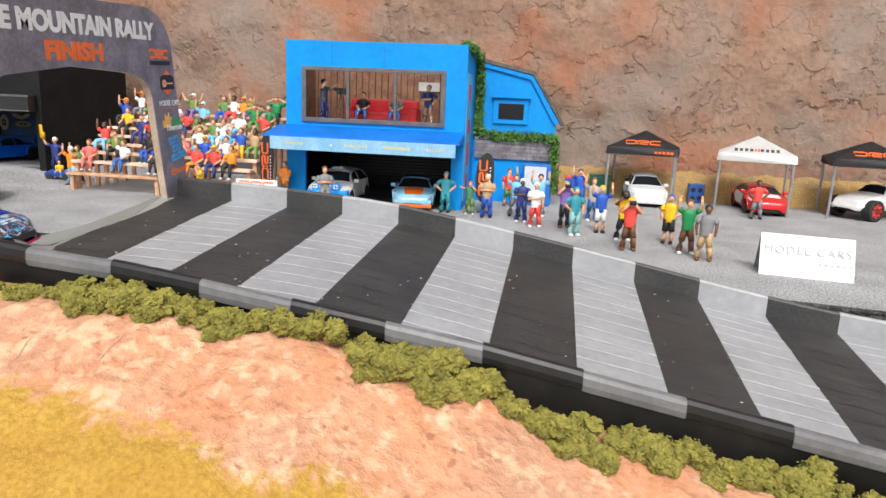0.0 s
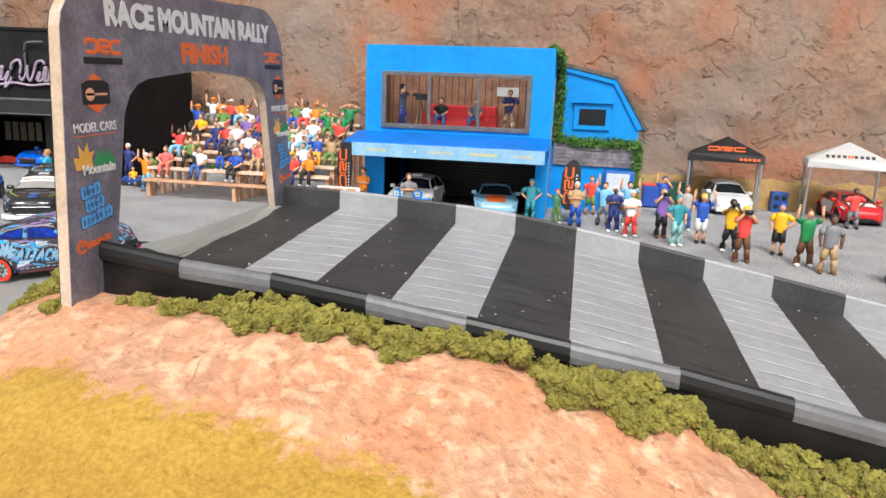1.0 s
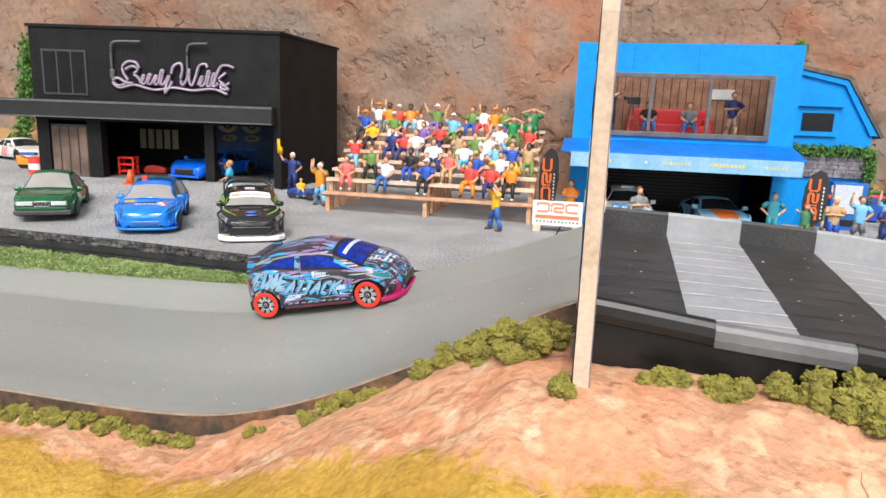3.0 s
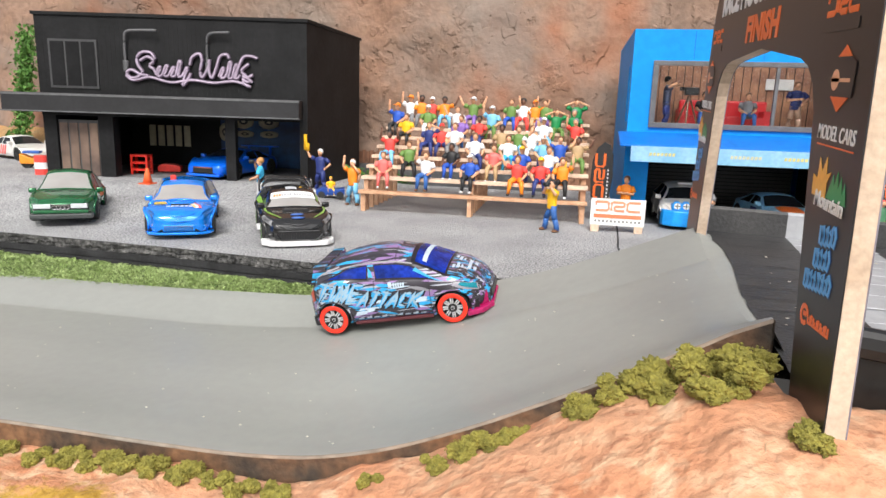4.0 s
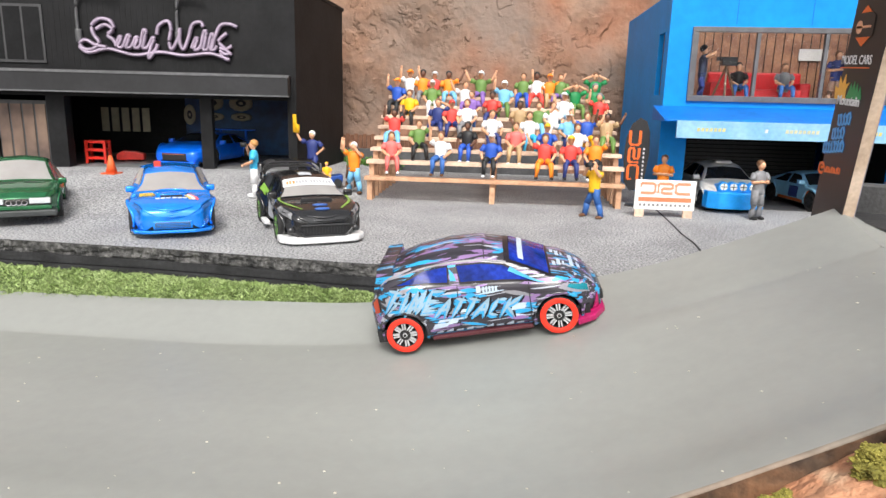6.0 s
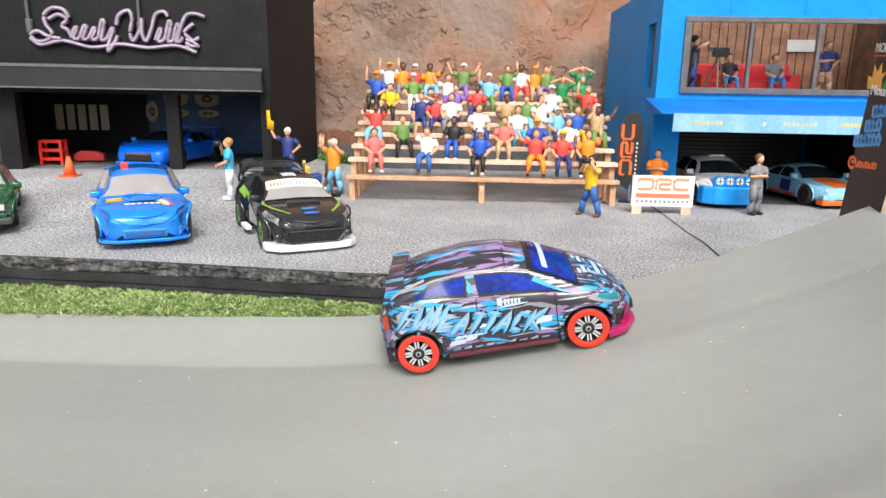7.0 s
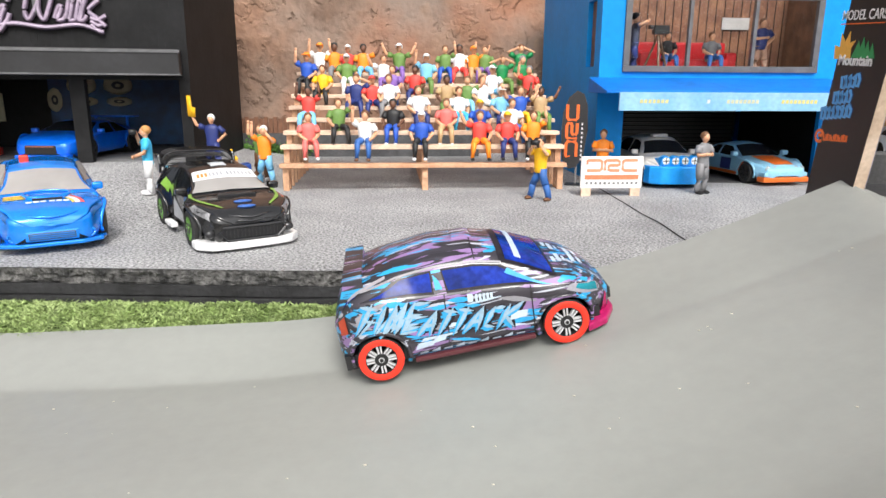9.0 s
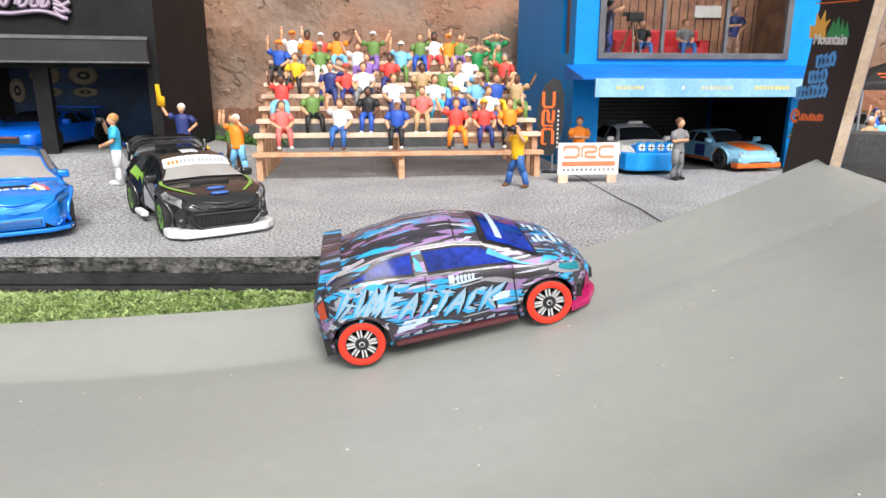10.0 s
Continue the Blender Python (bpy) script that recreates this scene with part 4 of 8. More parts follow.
def hv(f):
    """The skin's v at a share f of the half width, on the hood or the roof."""
    return along(f, [(0, 1.0), (0.54, 0.93), (0.925, 0.86), (1.0, 0.80)])


def curved_wing(car, name, material, x0, x1, half, z, drop, th=0.1, label=""):
    """A wing plate whose ends curve down."""
    bm = bmesh.new()
    rings = []
    for y in steps(-half, half, 24):
        k = abs(y) / half
        zz = z - drop * k ** 7
        yy = half * math.copysign(1 - (1 - k) ** 1.0, y) if y else 0
        rings.append([bm.verts.new(p) for p in ((x0, yy, zz - th), (x1, yy, zz - th * 0.6), (x1, yy, zz), (x0, yy, zz + 0.06))])
    for a, b in zip(rings, rings[1:]):
        for k in range(4):
            bm.faces.new((a[k], a[(k + 1) % 4], b[(k + 1) % 4], b[k]))
    bm.faces.new(rings[0][::-1]), bm.faces.new(rings[-1])
    bmesh.ops.recalc_face_normals(bm, faces=bm.faces[:])
    return part(name, bm, material, car, label, bevel=0.02)


GLYPHS = {
    "T": [((-0.1, 1.0), (1.15, 0.88)), ((0.6, 1.1), (0.3, -0.15))],
    "I": [((0.65, 1.0), (0.3, -0.1))],
    "M": [((0.05, -0.2), (0.35, 1.05)), ((0.32, 1.0), (0.52, 0.2)), ((0.45, 0.2), (0.95, 1.1)), ((0.95, 1.05), (0.8, -0.15))],
    "E": [((0.25, 1.05), (0.05, -0.05)), ((0.15, 0.95), (1.3, 1.0)), ((0.1, 0.5), (1.0, 0.55)), ((0.0, 0.02), (1.2, 0.08))],
    "A": [((-0.15, -0.1), (0.6, 1.1)), ((0.55, 1.05), (0.85, -0.1)), ((0.05, 0.32), (0.95, 0.42))],
    "C": [((1.1, 0.95), (0.2, 0.9)), ((0.3, 1.0), (0.05, 0.1)), ((0.0, 0.12), (1.0, 0.0))],
    "K": [((0.25, 1.05), (0.05, -0.1)), ((1.2, 1.15), (0.1, 0.42)), ((0.2, 0.55), (1.35, -0.12))],
}


def on_flank(sh, px, pz, s, off):
    """The point of a car's flank at height pz, lifted off the skin."""
    lo, hi = 0.13, 0.78
    for _ in range(14):
        m_ = (lo + hi) / 2
        lo, hi = (m_, hi) if sh.point(px, m_, s).z < pz else (lo, m_)
    return Vector((px, sh.point(px, lo, s).y + s * off, pz))


def sliver(bm, sh, a, b, w, s, off, fat=0.3):
    """A brush stroke from a to b in (x, z), fattest near its start and drawn to a point."""
    d = Vector((b[0] - a[0], b[1] - a[1]))
    nrm = Vector((-d.y, d.x)).normalized()
    rows = []
    for t in (0.0, 0.12, 0.3, 0.55, 0.8, 1.0):
        k = w * (0.25 + 0.75 * min(1, t / fat)) * (1 - 0.97 * max(0, (t - fat) / (1 - fat)) ** 1.6)
        p = Vector((a[0], a[1])) + d * t
        rows.append([bm.verts.new(on_flank(sh, p.x + nrm.x * q, p.y + nrm.y * q, s, off)) for q in (-k, k)])
    for (p, q), (r_, t_) in zip(rows, rows[1:]):
        bm.faces.new((p, q, t_, r_) if s > 0 else (p, r_, t_, q))


def brushed(car, sh, text, material, x, z, turn, s, off, width, height, grow):
    """A word in slashing brush strokes on a car's flank, centred at (x, z), read towards the nose or the tail."""
    bm = bmesh.new()
    ca, sa = math.cos(radians(turn)), math.sin(radians(turn))
    n = sum(0.55 if c == "I" else 1.0 for c in text)
    at = -width / 2
    for c in text:
        w = width / n * (0.55 if c == "I" else 1.0)
        for p, q in GLYPHS[c]:
            ends = []
            for u, v in (p, q):
                a, b = at + w * (0.04 + 0.84 * u) + 0.22 * (v - 0.5), (v - 0.5) * height
                ends.append((x + (a * ca - b * sa) * (1 if s < 0 else -1), z + a * sa + b * ca))
            sliver(bm, sh, ends[0], ends[1], 0.07 * grow, s, off)
        at += w
    return part("lettering", bm, material, car)


def blade(car, sh, material, x, z, length, w, turn, s, off):
    bm = bmesh.new()
    d = Vector((math.cos(radians(turn)), math.sin(radians(turn)))) * length / 2
    sliver(bm, sh, (x + d.x, z + d.y), (x - d.x, z - d.y), w, s, off, 0.45)
    return part("graphic", bm, material, car)


def hatch_shell(L=6.6, W=2.95, H=2.3, wheel=0.56, flare=0.15, cabin=0.66):
    f, r = L * 0.315, -L * 0.31
    top = [(-L / 2, 1.25), (-L / 2 + 0.08, 1.45), (-L * 0.455, 1.62), (-L * 0.36, H * 0.93), (-L * 0.2, H), (L * 0.0, H * 0.985), (L * 0.075, H * 0.93), (L * 0.25, 1.50), (L * 0.38, 1.40), (L * 0.45, 1.29), (L * 0.485, 1.20), (L / 2, 1.10)]
    belt = [(-L / 2, 1.0), (-L * 0.44, 1.5), (L * 0.0, 1.38), (L * 0.25, 1.34), (L * 0.40, 1.20), (L * 0.47, 1.10), (L / 2, 1.02)]
    return Shell(L, W, H, f, r, wheel, top, belt, taper=0.92, flare=flare, cabin=cabin, nose=0.10)


def sedan_shell(L=6.7, W=2.8, H=2.0, wheel=0.52, hood=1.22, low=False):
    f, r = L * 0.31, -L * 0.30
    top = [(-L / 2, 0.95), (-L / 2 + 0.06, 1.25), (-L * 0.40, 1.36), (-L * 0.34, 1.42), (-L * 0.17, H * 0.96), (-L * 0.06, H), (L * 0.03, H * 0.98), (L * 0.21, hood + 0.06), (L * 0.40, hood - 0.1), (L * 0.47, hood - 0.2), (L / 2, hood - 0.34)]
    belt = [(-L / 2, 0.9), (-L * 0.4, 1.24), (0, 1.2), (L * 0.22, hood), (L * 0.42, hood - 0.18), (L / 2, hood - 0.42)]
    return Shell(L, W, H, f, r, wheel, top, belt, taper=0.9, nose=0.12)


def glaze(car, sh, side_mat, screen_mat, xs, v=(0.565, 0.775)):
    """Side windows between the x pairs given, the windscreen and the rear window."""
    for s in (-1, 1):
        for a, b, c, d in xs:
            part("side_window", sh.patch([(a, v[0]), (b, v[0]), (c, v[1]), (d, v[1])], 0.012, s), side_mat, car)
    return car


def screen_patch(sh, x0, x1, off=0.014, vmin=0.80):
    """The sloping glass across the car from x0 (base) to x1 (roof)."""
    bm = bmesh.new()
    for s in (-1, 1):
        sh.patch([(x0, vmin + 0.0), (x0, 1.0), (x1, 1.0), (x1, vmin)], off, s, 6, 6, bm)
    bmesh.ops.remove_doubles(bm, verts=bm.verts[:], dist=0.005)
    bmesh.ops.recalc_face_normals(bm, faces=bm.faces[:])
    return bm


def mirror_pair(car, sh, x, z, mat_, size=0.2):
    for s in (-1, 1):
        bm = bmesh.new()
        y = abs(sh.point(x, 0.56).y)
        box(bm, x - 0.12, x + 0.14, min(s * (y + 0.04), s * (y + 0.38)), max(s * (y + 0.04), s * (y + 0.38)), z - 0.02, z + 0.22)
        box(bm, x - 0.02, x + 0.1, min(s * (y - 0.12), s * (y + 0.2)), max(s * (y - 0.12), s * (y + 0.2)), z - 0.08, z + 0.02)
        part("wing_mirror", bm, mat_, car, smooth=True, bevel=0.06)


def slab_on(car, name, material, x0, x1, y0, y1, z0, z1, bevel=0.03, label=""):
    return part(name, a_box(x0, x1, y0, y1, z0, z1), material, car, label, bevel=bevel)


def lamp_pair(car, x, y, z, r, material, name="headlight", stretch=(0.5, 1.2, 0.8)):
    for s in (-1, 1):
        bm = bmesh.new()
        ball(bm, (x, s * y, z), r, 2, 0, stretch)
        part(name, bm, material, car, smooth=True)


# the hero: a hot hatch rally model climbing the ramp
def livery(name):
    """Black lacquer with slanting streaks of violet, cyan and pale blue; the palest also paint in grey highlights."""
    m = bpy.data.materials.new(name)
    m.use_nodes = True
    n, l = m.node_tree.nodes, m.node_tree.links
    b = n["Principled BSDF"]
    b.inputs["Roughness"].default_value, b.inputs["Coat Weight"].default_value, b.inputs["Specular IOR Level"].default_value = 0.32, 0.5, 0.4
    tc = n.new("ShaderNodeTexCoord")
    turn = n.new("ShaderNodeMapping")
    turn.inputs["Rotation"].default_value = (0, radians(-14), 0)
    turn.inputs["Scale"].default_value = (0.30 / U, 3.4 / U, 3.8 / U)
    l.new(tc.outputs["Object"], turn.inputs["Vector"])
    color = None
    for k, (rgb, cutoff, scale) in enumerate((((0.25, 0.15, 0.33), 0.535, 1.0), ((0.02, 0.32, 0.62), 0.552, 1.15), ((0.022, 0.020, 0.026), 0.540, 1.5), ((0.42, 0.44, 0.50), 0.615, 1.5))):
        shift = n.new("ShaderNodeVectorMath")
        shift.inputs[1].default_value = (3.7 * k + 1.0, 1.9 * k, 5.1 * k)
        l.new(turn.outputs["Vector"], shift.inputs[0])
        noise = n.new("ShaderNodeTexNoise")
        noise.inputs["Scale"].default_value, noise.inputs["Detail"].default_value, noise.inputs["Distortion"].default_value = scale, 2.5, 0.7
        l.new(shift.outputs["Vector"], noise.inputs["Vector"])
        edge = n.new("ShaderNodeMapRange")
        edge.inputs["From Min"].default_value, edge.inputs["From Max"].default_value = cutoff, cutoff + 0.012
        l.new(noise.outputs["Fac"], edge.inputs["Value"])
        mx = n.new("ShaderNodeMix")
        mx.data_type = "RGBA"
        mx.inputs["A"].default_value, mx.inputs["B"].default_value = (0.034, 0.030, 0.040, 1), (*rgb, 1)
        if color:
            l.new(color, mx.inputs["A"])
        l.new(edge.outputs["Result"], mx.inputs["Factor"])
        color = mx.outputs["Result"]
    l.new(color, b.inputs["Base Color"])
    return m


def hero_car():
    top = [(-2.95, 1.5), (-2.8, 1.8), (-2.62, 2.02), (-2.3, 2.28), (-1.5, 2.52), (-0.6, 2.63), (0.25, 2.56), (0.92, 2.36), (1.45, 2.06), (1.98, 1.73), (2.4, 1.59), (2.8, 1.41), (3.1, 1.2), (3.24, 1.0)]
    belt = [(-2.95, 1.4), (-2.5, 1.86), (-1.9, 1.84), (-0.6, 1.68), (1.45, 1.5), (2.3, 1.36), (2.9, 1.16), (3.24, 0.92)]
    sh = Shell(6.48, 2.9, 2.64, 2.12, -2.14, 0.52, top, belt, 0.3, 0.85, 0.86, 0.76, 0.34, -2.95, 0.3, 0.1)
    base = dull(mat("livery_black", (0.022, 0.019, 0.024), 0.3, 0.25, 0.8, 0.0, 0.0, 0.05), 0.18)
    streaks = livery("streaked_livery")
    cyan = paint((0.03, 0.36, 0.70), 0.35)
    violet, ash = paint((0.30, 0.17, 0.42), 0.35), paint((0.25, 0.245, 0.27), 0.35)
    pale, icy = paint((0.52, 0.63, 0.74), 0.35), paint((0.29, 0.43, 0.54), 0.35)
    pink = dull(mat("pink_plastic", (0.45, 0.015, 0.12), 0.2, 0.15, 0.8), 0.4)
    m = Matrix.Translation((U * -20.04, U * 28.82, U * -0.92)) @ Euler((radians(5.5), radians(-10.9), radians(0.6))).to_matrix().to_4x4() @ Matrix.Scale(0.985, 4)
    silver = mat("rim_silver", (0.62, 0.62, 0.64), 0.3, 0.05, 0.4, 0, 0.3)
    car = car_base("rally_hatchback", "black, cyan and violet rally hatchback with red-ringed wheels on track", m, sh, streaks, None, silver, plain("red_ring", (0.80, 0.035, 0.015), 0.35), group="", width=0.62)
    for s in (-1, 1):
        for corners, around in (([(-2.12, 0.60), (-0.74, 0.585), (-0.72, 0.765), (-1.40, 0.765)], [(-2.36, 0.575), (-0.70, 0.56), (-0.68, 0.785), (-1.58, 0.785)]), ([(-0.38, 0.585), (1.58, 0.60), (0.80, 0.765), (-0.44, 0.765)], [(-0.42, 0.56), (1.82, 0.57), (0.88, 0.785), (-0.47, 0.785)])):
            trim = part("window_trim", sh.patch(around, 0.014, s, 12, 5), base, car, "black window surround", smooth=True)
            part("pane", sh.patch(corners, 0.03, s, 12, 5), M["blue_window"], trim, "blue tinted window", smooth=True)
        part("pillar_flash", sh.patch([(-0.66, 0.60), (-0.5, 0.60), (-0.55, 0.68), (-0.66, 0.74)], 0.03, s), cyan, car)
        part("window_flash", sh.patch([(0.92, 0.70), (1.72, 0.572), (1.95, 0.565), (1.0, 0.76)], 0.04, s, 8, 2), cyan, car)
        # grey reflection along the roof edge, painted as a thin strip
        part("roof_line", sh.patch([(-2.3, 0.80), (0.9, 0.80), (0.9, 0.815), (-2.3, 0.815)], 0.014, s, 16, 1), paint((0.30, 0.29, 0.31), 0.4), car)
        part("sill_line", sh.patch([(-1.3, 0.06), (1.3, 0.06), (1.3, 0.09), (-1.3, 0.09)], 0.016, s, 10, 1), base, car)
        for k in range(9):
            x = -1.28 + 0.28 * k
            part("sponsor_mark", sh.patch([(x, 0.075), (x + 0.2, 0.075), (x + 0.21, 0.12 + 0.02 * (k % 2)), (x + 0.02, 0.11)], 0.022, s, 2, 1), pale, car)
        for x, v, w, h in ((-1.35, 0.16, 0.42, 0.08), (-0.95, 0.2, 0.3, 0.07), (-1.2, 0.25, 0.8, 0.045), (0.85, 0.3, 0.4, 0.06)):
            part("sponsor_mark", sh.patch([(x, v), (x + w, v + 0.02), (x + w + 0.06, v + h), (x + 0.08, v + h)], 0.022, s, 4, 2), pale, car)
        for dx, dz, off, mt, grow in ((0.03, -0.03, 0.018, base, 1.5), (-0.05, -0.05, 0.028, cyan, 1.15), (0, 0, 0.040, icy, 0.66)):
            brushed(car, sh, "TIME", mt, -1.74 + dx, 1.46 + dz, -9, s, off, 1.5, 0.6, grow)
            brushed(car, sh, "ATTACK", mt, 0.0 + dx, 1.04 + dz, -7, s, off, 2.1, 0.5, grow)
        brushed(car, sh, "TIME", icy, -1.80, 1.26, -9, s, 0.034, 1.4, 0.36, 0.5)
        # highlights on the shoulders and rear roof edge, painted on in grey
        for x0, x1, v0, v1 in ((1.5, 2.3, 0.50, 0.56), (-2.5, -1.75, 0.42, 0.50), (-2.6, -1.7, 0.80, 0.83)):
            part("silver_edge", sh.patch([(x0, v0), (x1, v1), (x1, v1 + 0.022), (x0, v0 + 0.035)], 0.02, s, 8, 1), paint((0.34, 0.32, 0.35), 0.3), car)
        streak = random.Random(5)
        for k in range(26):
            x, z = streak.uniform(-2.5, 1.3), streak.uniform(0.55, 1.62)
            if (x < -1.35 or x > 1.3) and z < 1.25:
                continue
            blade(car, sh, (cyan, violet, pale, ash, cyan)[k % 5], x, z, streak.uniform(0.35, 0.9), streak.uniform(0.03, 0.075), streak.uniform(-22, 4), s, 0.012 + 0.0012 * (k % 6))
        part("name_bar", sh.patch([(0.0, 0.455), (0.12, 0.455), (0.13, 0.50), (0.01, 0.50)], 0.03, s), pale, car)
        for k in range(5):
            part("name_bar", sh.patch([(0.17 + 0.085 * k, 0.455), (0.225 + 0.085 * k, 0.455), (0.235 + 0.085 * k, 0.495), (0.18 + 0.085 * k, 0.495)], 0.03, s, 1, 1), pale, car)
        for a, b in ((-0.60, -0.50), (1.38, 1.42)):
            part("door_seam", sh.patch([(a, 0.1), (a + 0.025, 0.1), (b + 0.025, 0.55), (b, 0.55)], 0.022, s, 1, 6), M["black_plastic"], car)
        part("headlight_surround", sh.patch([(2.2, 0.47), (3.02, 0.38), (3.0, 0.55), (2.4, 0.58)], 0.016, s, 8, 4), paint((0.3, 0.29, 0.33), 0.35), car, smooth=True)
        part("headlight", sh.patch([(2.42, 0.485), (2.98, 0.41), (2.96, 0.53), (2.5, 0.555)], 0.03, s, 8, 4), dull(paint((0.015, 0.22, 0.28), 0.12), 0.4), car, "teal headlight lens", smooth=True)
        part("tail_light", sh.patch([(-2.92, 0.40), (-2.74, 0.40), (-2.74, 0.5), (-2.92, 0.5)], 0.02, s), paint((0.5, 0.06, 0.02), 0.3), car)
        for x, f0, f1, w in ((2.14, 0.30, 0.55, 0.09), (2.27, 0.12, 0.5, 0.1), (2.42, 0.2, 0.42, 0.06), (2.62, 0.0, 0.42, 0.11), (2.8, 0.1, 0.4, 0.09)):
            part("hood_mark", sh.patch([(x, hv(f0)), (x + w, hv(f0)), (x + w, hv(f1)), (x, hv(f1))], 0.022, s, 2, 3), pale, car)
        part("spoiler_end", prism([(-2.88, 1.7), (-2.5, 1.85), (-2.2, 2.15), (-2.22, 2.38), (-2.62, 2.37)], "y", s * 1.12 - 0.05, s * 1.12 + 0.05), streaks, car, bevel=0.02)
    part("windscreen_frame", screen_patch(sh, 2.06, 0.86, 0.014, 0.81), base, car, smooth=True)
    part("windscreen", screen_patch(sh, 1.99, 1.0, 0.028, 0.835), M["blue_window"], car, "blue tinted windscreen", smooth=True)
    part("sun_strip", screen_patch(sh, 1.36, 1.22, 0.042, 0.87), pale, car, "pale strip across the windscreen")
    part("roof_seam", screen_patch(sh, 0.34, 0.31, 0.018, 0.82), M["black_plastic"], car)
    part("rear_window", screen_patch(sh, -2.75, -2.4), M["blue_window"], car, smooth=True)
    slab_on(car, "rear_wing", streaks, -2.66, -2.2, -1.17, 1.17, 2.3, 2.37, 0.03)
    part("roof_vent", prism([(-0.15, 2.5), (0.4, 2.44), (0.42, 2.54), (0.3, 2.60), (-0.05, 2.62)], "y", -0.3, 0.3), streaks, car, bevel=0.05)
    part("front_splitter", prism([(2.6, -1.56), (3.1, -1.34), (3.42, -0.8), (3.42, 0.8), (3.1, 1.34), (2.6, 1.56)], "z", 0.16, 0.34), pink, car, "translucent pink front splitter", bevel=0.04)
    for s in (-1, 1):
        part("bumper_pink", sh.patch([(2.98, 0.0), (3.235, 0.0), (3.235, 0.34), (3.14, 0.2)], 0.03, s), pink, car)
        part("bumper_pink", sh.patch([(2.9, -0.0), (3.235, 0.0), (3.235, 0.1), (2.9, 0.08)], 0.04, s), pink, car)
    part("side_skirt", a_box(-1.4, 1.4, -1.46, 1.46, 0.22, 0.33), paint((0.09, 0.02, 0.025), 0.35), car, "dark red sill plate", bevel=0.03)
    slab_on(car, "grille", M["black_plastic"], 3.2, 3.42, -0.75, 0.75, 0.5, 0.78, 0.05)
    return car


hero_car()


def parked(name, label, x, y, heading, body, kind="sedan", window=None, rim=None, dims=None, group="parked model cars", z=None):
    sh = hatch_shell(**(dims or {})) if kind == "hatch" else sedan_shell(**(dims or {}))
    rim = rim or paint((0.06, 0.06, 0.062), 0.35, 0.6)
    car = car_base(name, label, place(x, y, plaza_z(x, y) + 0.01 if z is None else z, heading), sh, body, window, rim, group=group)
    L = sh.L
    w = window or M["tinted"]
    if kind == "hatch":
        glaze(car, sh, w, w, [(-L * 0.36, -L * 0.09, -L * 0.10, -L * 0.25), (-L * 0.07, L * 0.21, L * 0.08, -L * 0.075)])
        part("windscreen", screen_patch(sh, L * 0.235, L * 0.09, 0.02, 0.835), w, car, smooth=True)
        part("rear_window", screen_patch(sh, -L * 0.445, -L * 0.37), w, car, smooth=True)
        mirror_pair(car, sh, L * 0.17, 1.5, body)
    else:
        glaze(car, sh, w, w, [(-L * 0.28, -L * 0.09, -L * 0.095, -L * 0.17), (-L * 0.07, L * 0.18, L * 0.05, -L * 0.075)])
        part("windscreen", screen_patch(sh, L * 0.20, L * 0.05, 0.02, 0.835), w, car, smooth=True)
        part("rear_window", screen_patch(sh, -L * 0.32, -L * 0.19), w, car, smooth=True)
        mirror_pair(car, sh, L * 0.17, 1.34, body)
    return car, sh


# blue rally sedan
body = dull(mat("metallic_blue", (0.0, 0.25, 0.95), 0.22, 0.08, 0.5, 0, 0.3, 1.0), 0.5)
car, sh = parked("rally_sedan", "bright metallic blue rally sedan with hood scoop parked on the asphalt", -33.55, 36.4, -62, body, "hatch", M["clear_window"], dims=dict(L=6.5, W=2.66, H=2.4, wheel=0.58, flare=0.27, cabin=0.74))
bm = bmesh.new()
ball(bm, (2.0, 0, 1.45), 1.0, 3, 0, (0.42, 0.62, 0.13))
scoop = part("hood_scoop", bm, body, car, smooth=True)
bm = bmesh.new()
tube(bm, [(2.03 + 0.30 * math.cos(a), 0.62 * math.sin(a) * (1 - 0.12 * math.cos(a)), 1.55 - 0.07 * math.cos(a)) for a in steps(0, 2 * math.pi, 28)], 0.045, 6)
part("scoop_rim", bm, body, scoop, smooth=True)
part("scoop_mouth", a_box(2.34, 2.42, -0.4, 0.4, 1.42, 1.49), M["black_plastic"], scoop)
bm = bmesh.new()
for k in range(4):
    z = 1.12 - 0.085 * k
    tube(bm, [(3.10 + 0.02 * k, -0.85 + 0.09 * k, z + 0.04), (3.33, -0.4, z - 0.04), (3.39, 0, z - 0.07), (3.33, 0.4, z - 0.04), (3.10 + 0.02 * k, 0.85 - 0.09 * k, z + 0.04)], 0.022 if k % 3 else 0.035, 6)
part("upper_grille", bm, body, car, "pressed blue upper grille", smooth=True)
grille = part("lower_grille", a_box(3.2, 3.45, -0.62, 0.62, 0.40, 0.62), paint((0.03, 0.07, 0.12), 0.4), car, "dark lower grille", bevel=0.05)
part("grille_frame", a_box(3.14, 3.42, -0.70, 0.70, 0.35, 0.67), body, car, bevel=0.06)
for k in range(3):
    part("grille_bar", a_box(3.448, 3.465, -0.58, 0.58, 0.445 + 0.055 * k, 0.465 + 0.055 * k), body, grille)
part("front_lip", prism([(2.7, -1.5), (3.15, -1.36), (3.42, -0.8), (3.42, 0.8), (3.15, 1.36), (2.7, 1.5)], "z", 0.18, 0.31), body, car, bevel=0.05)
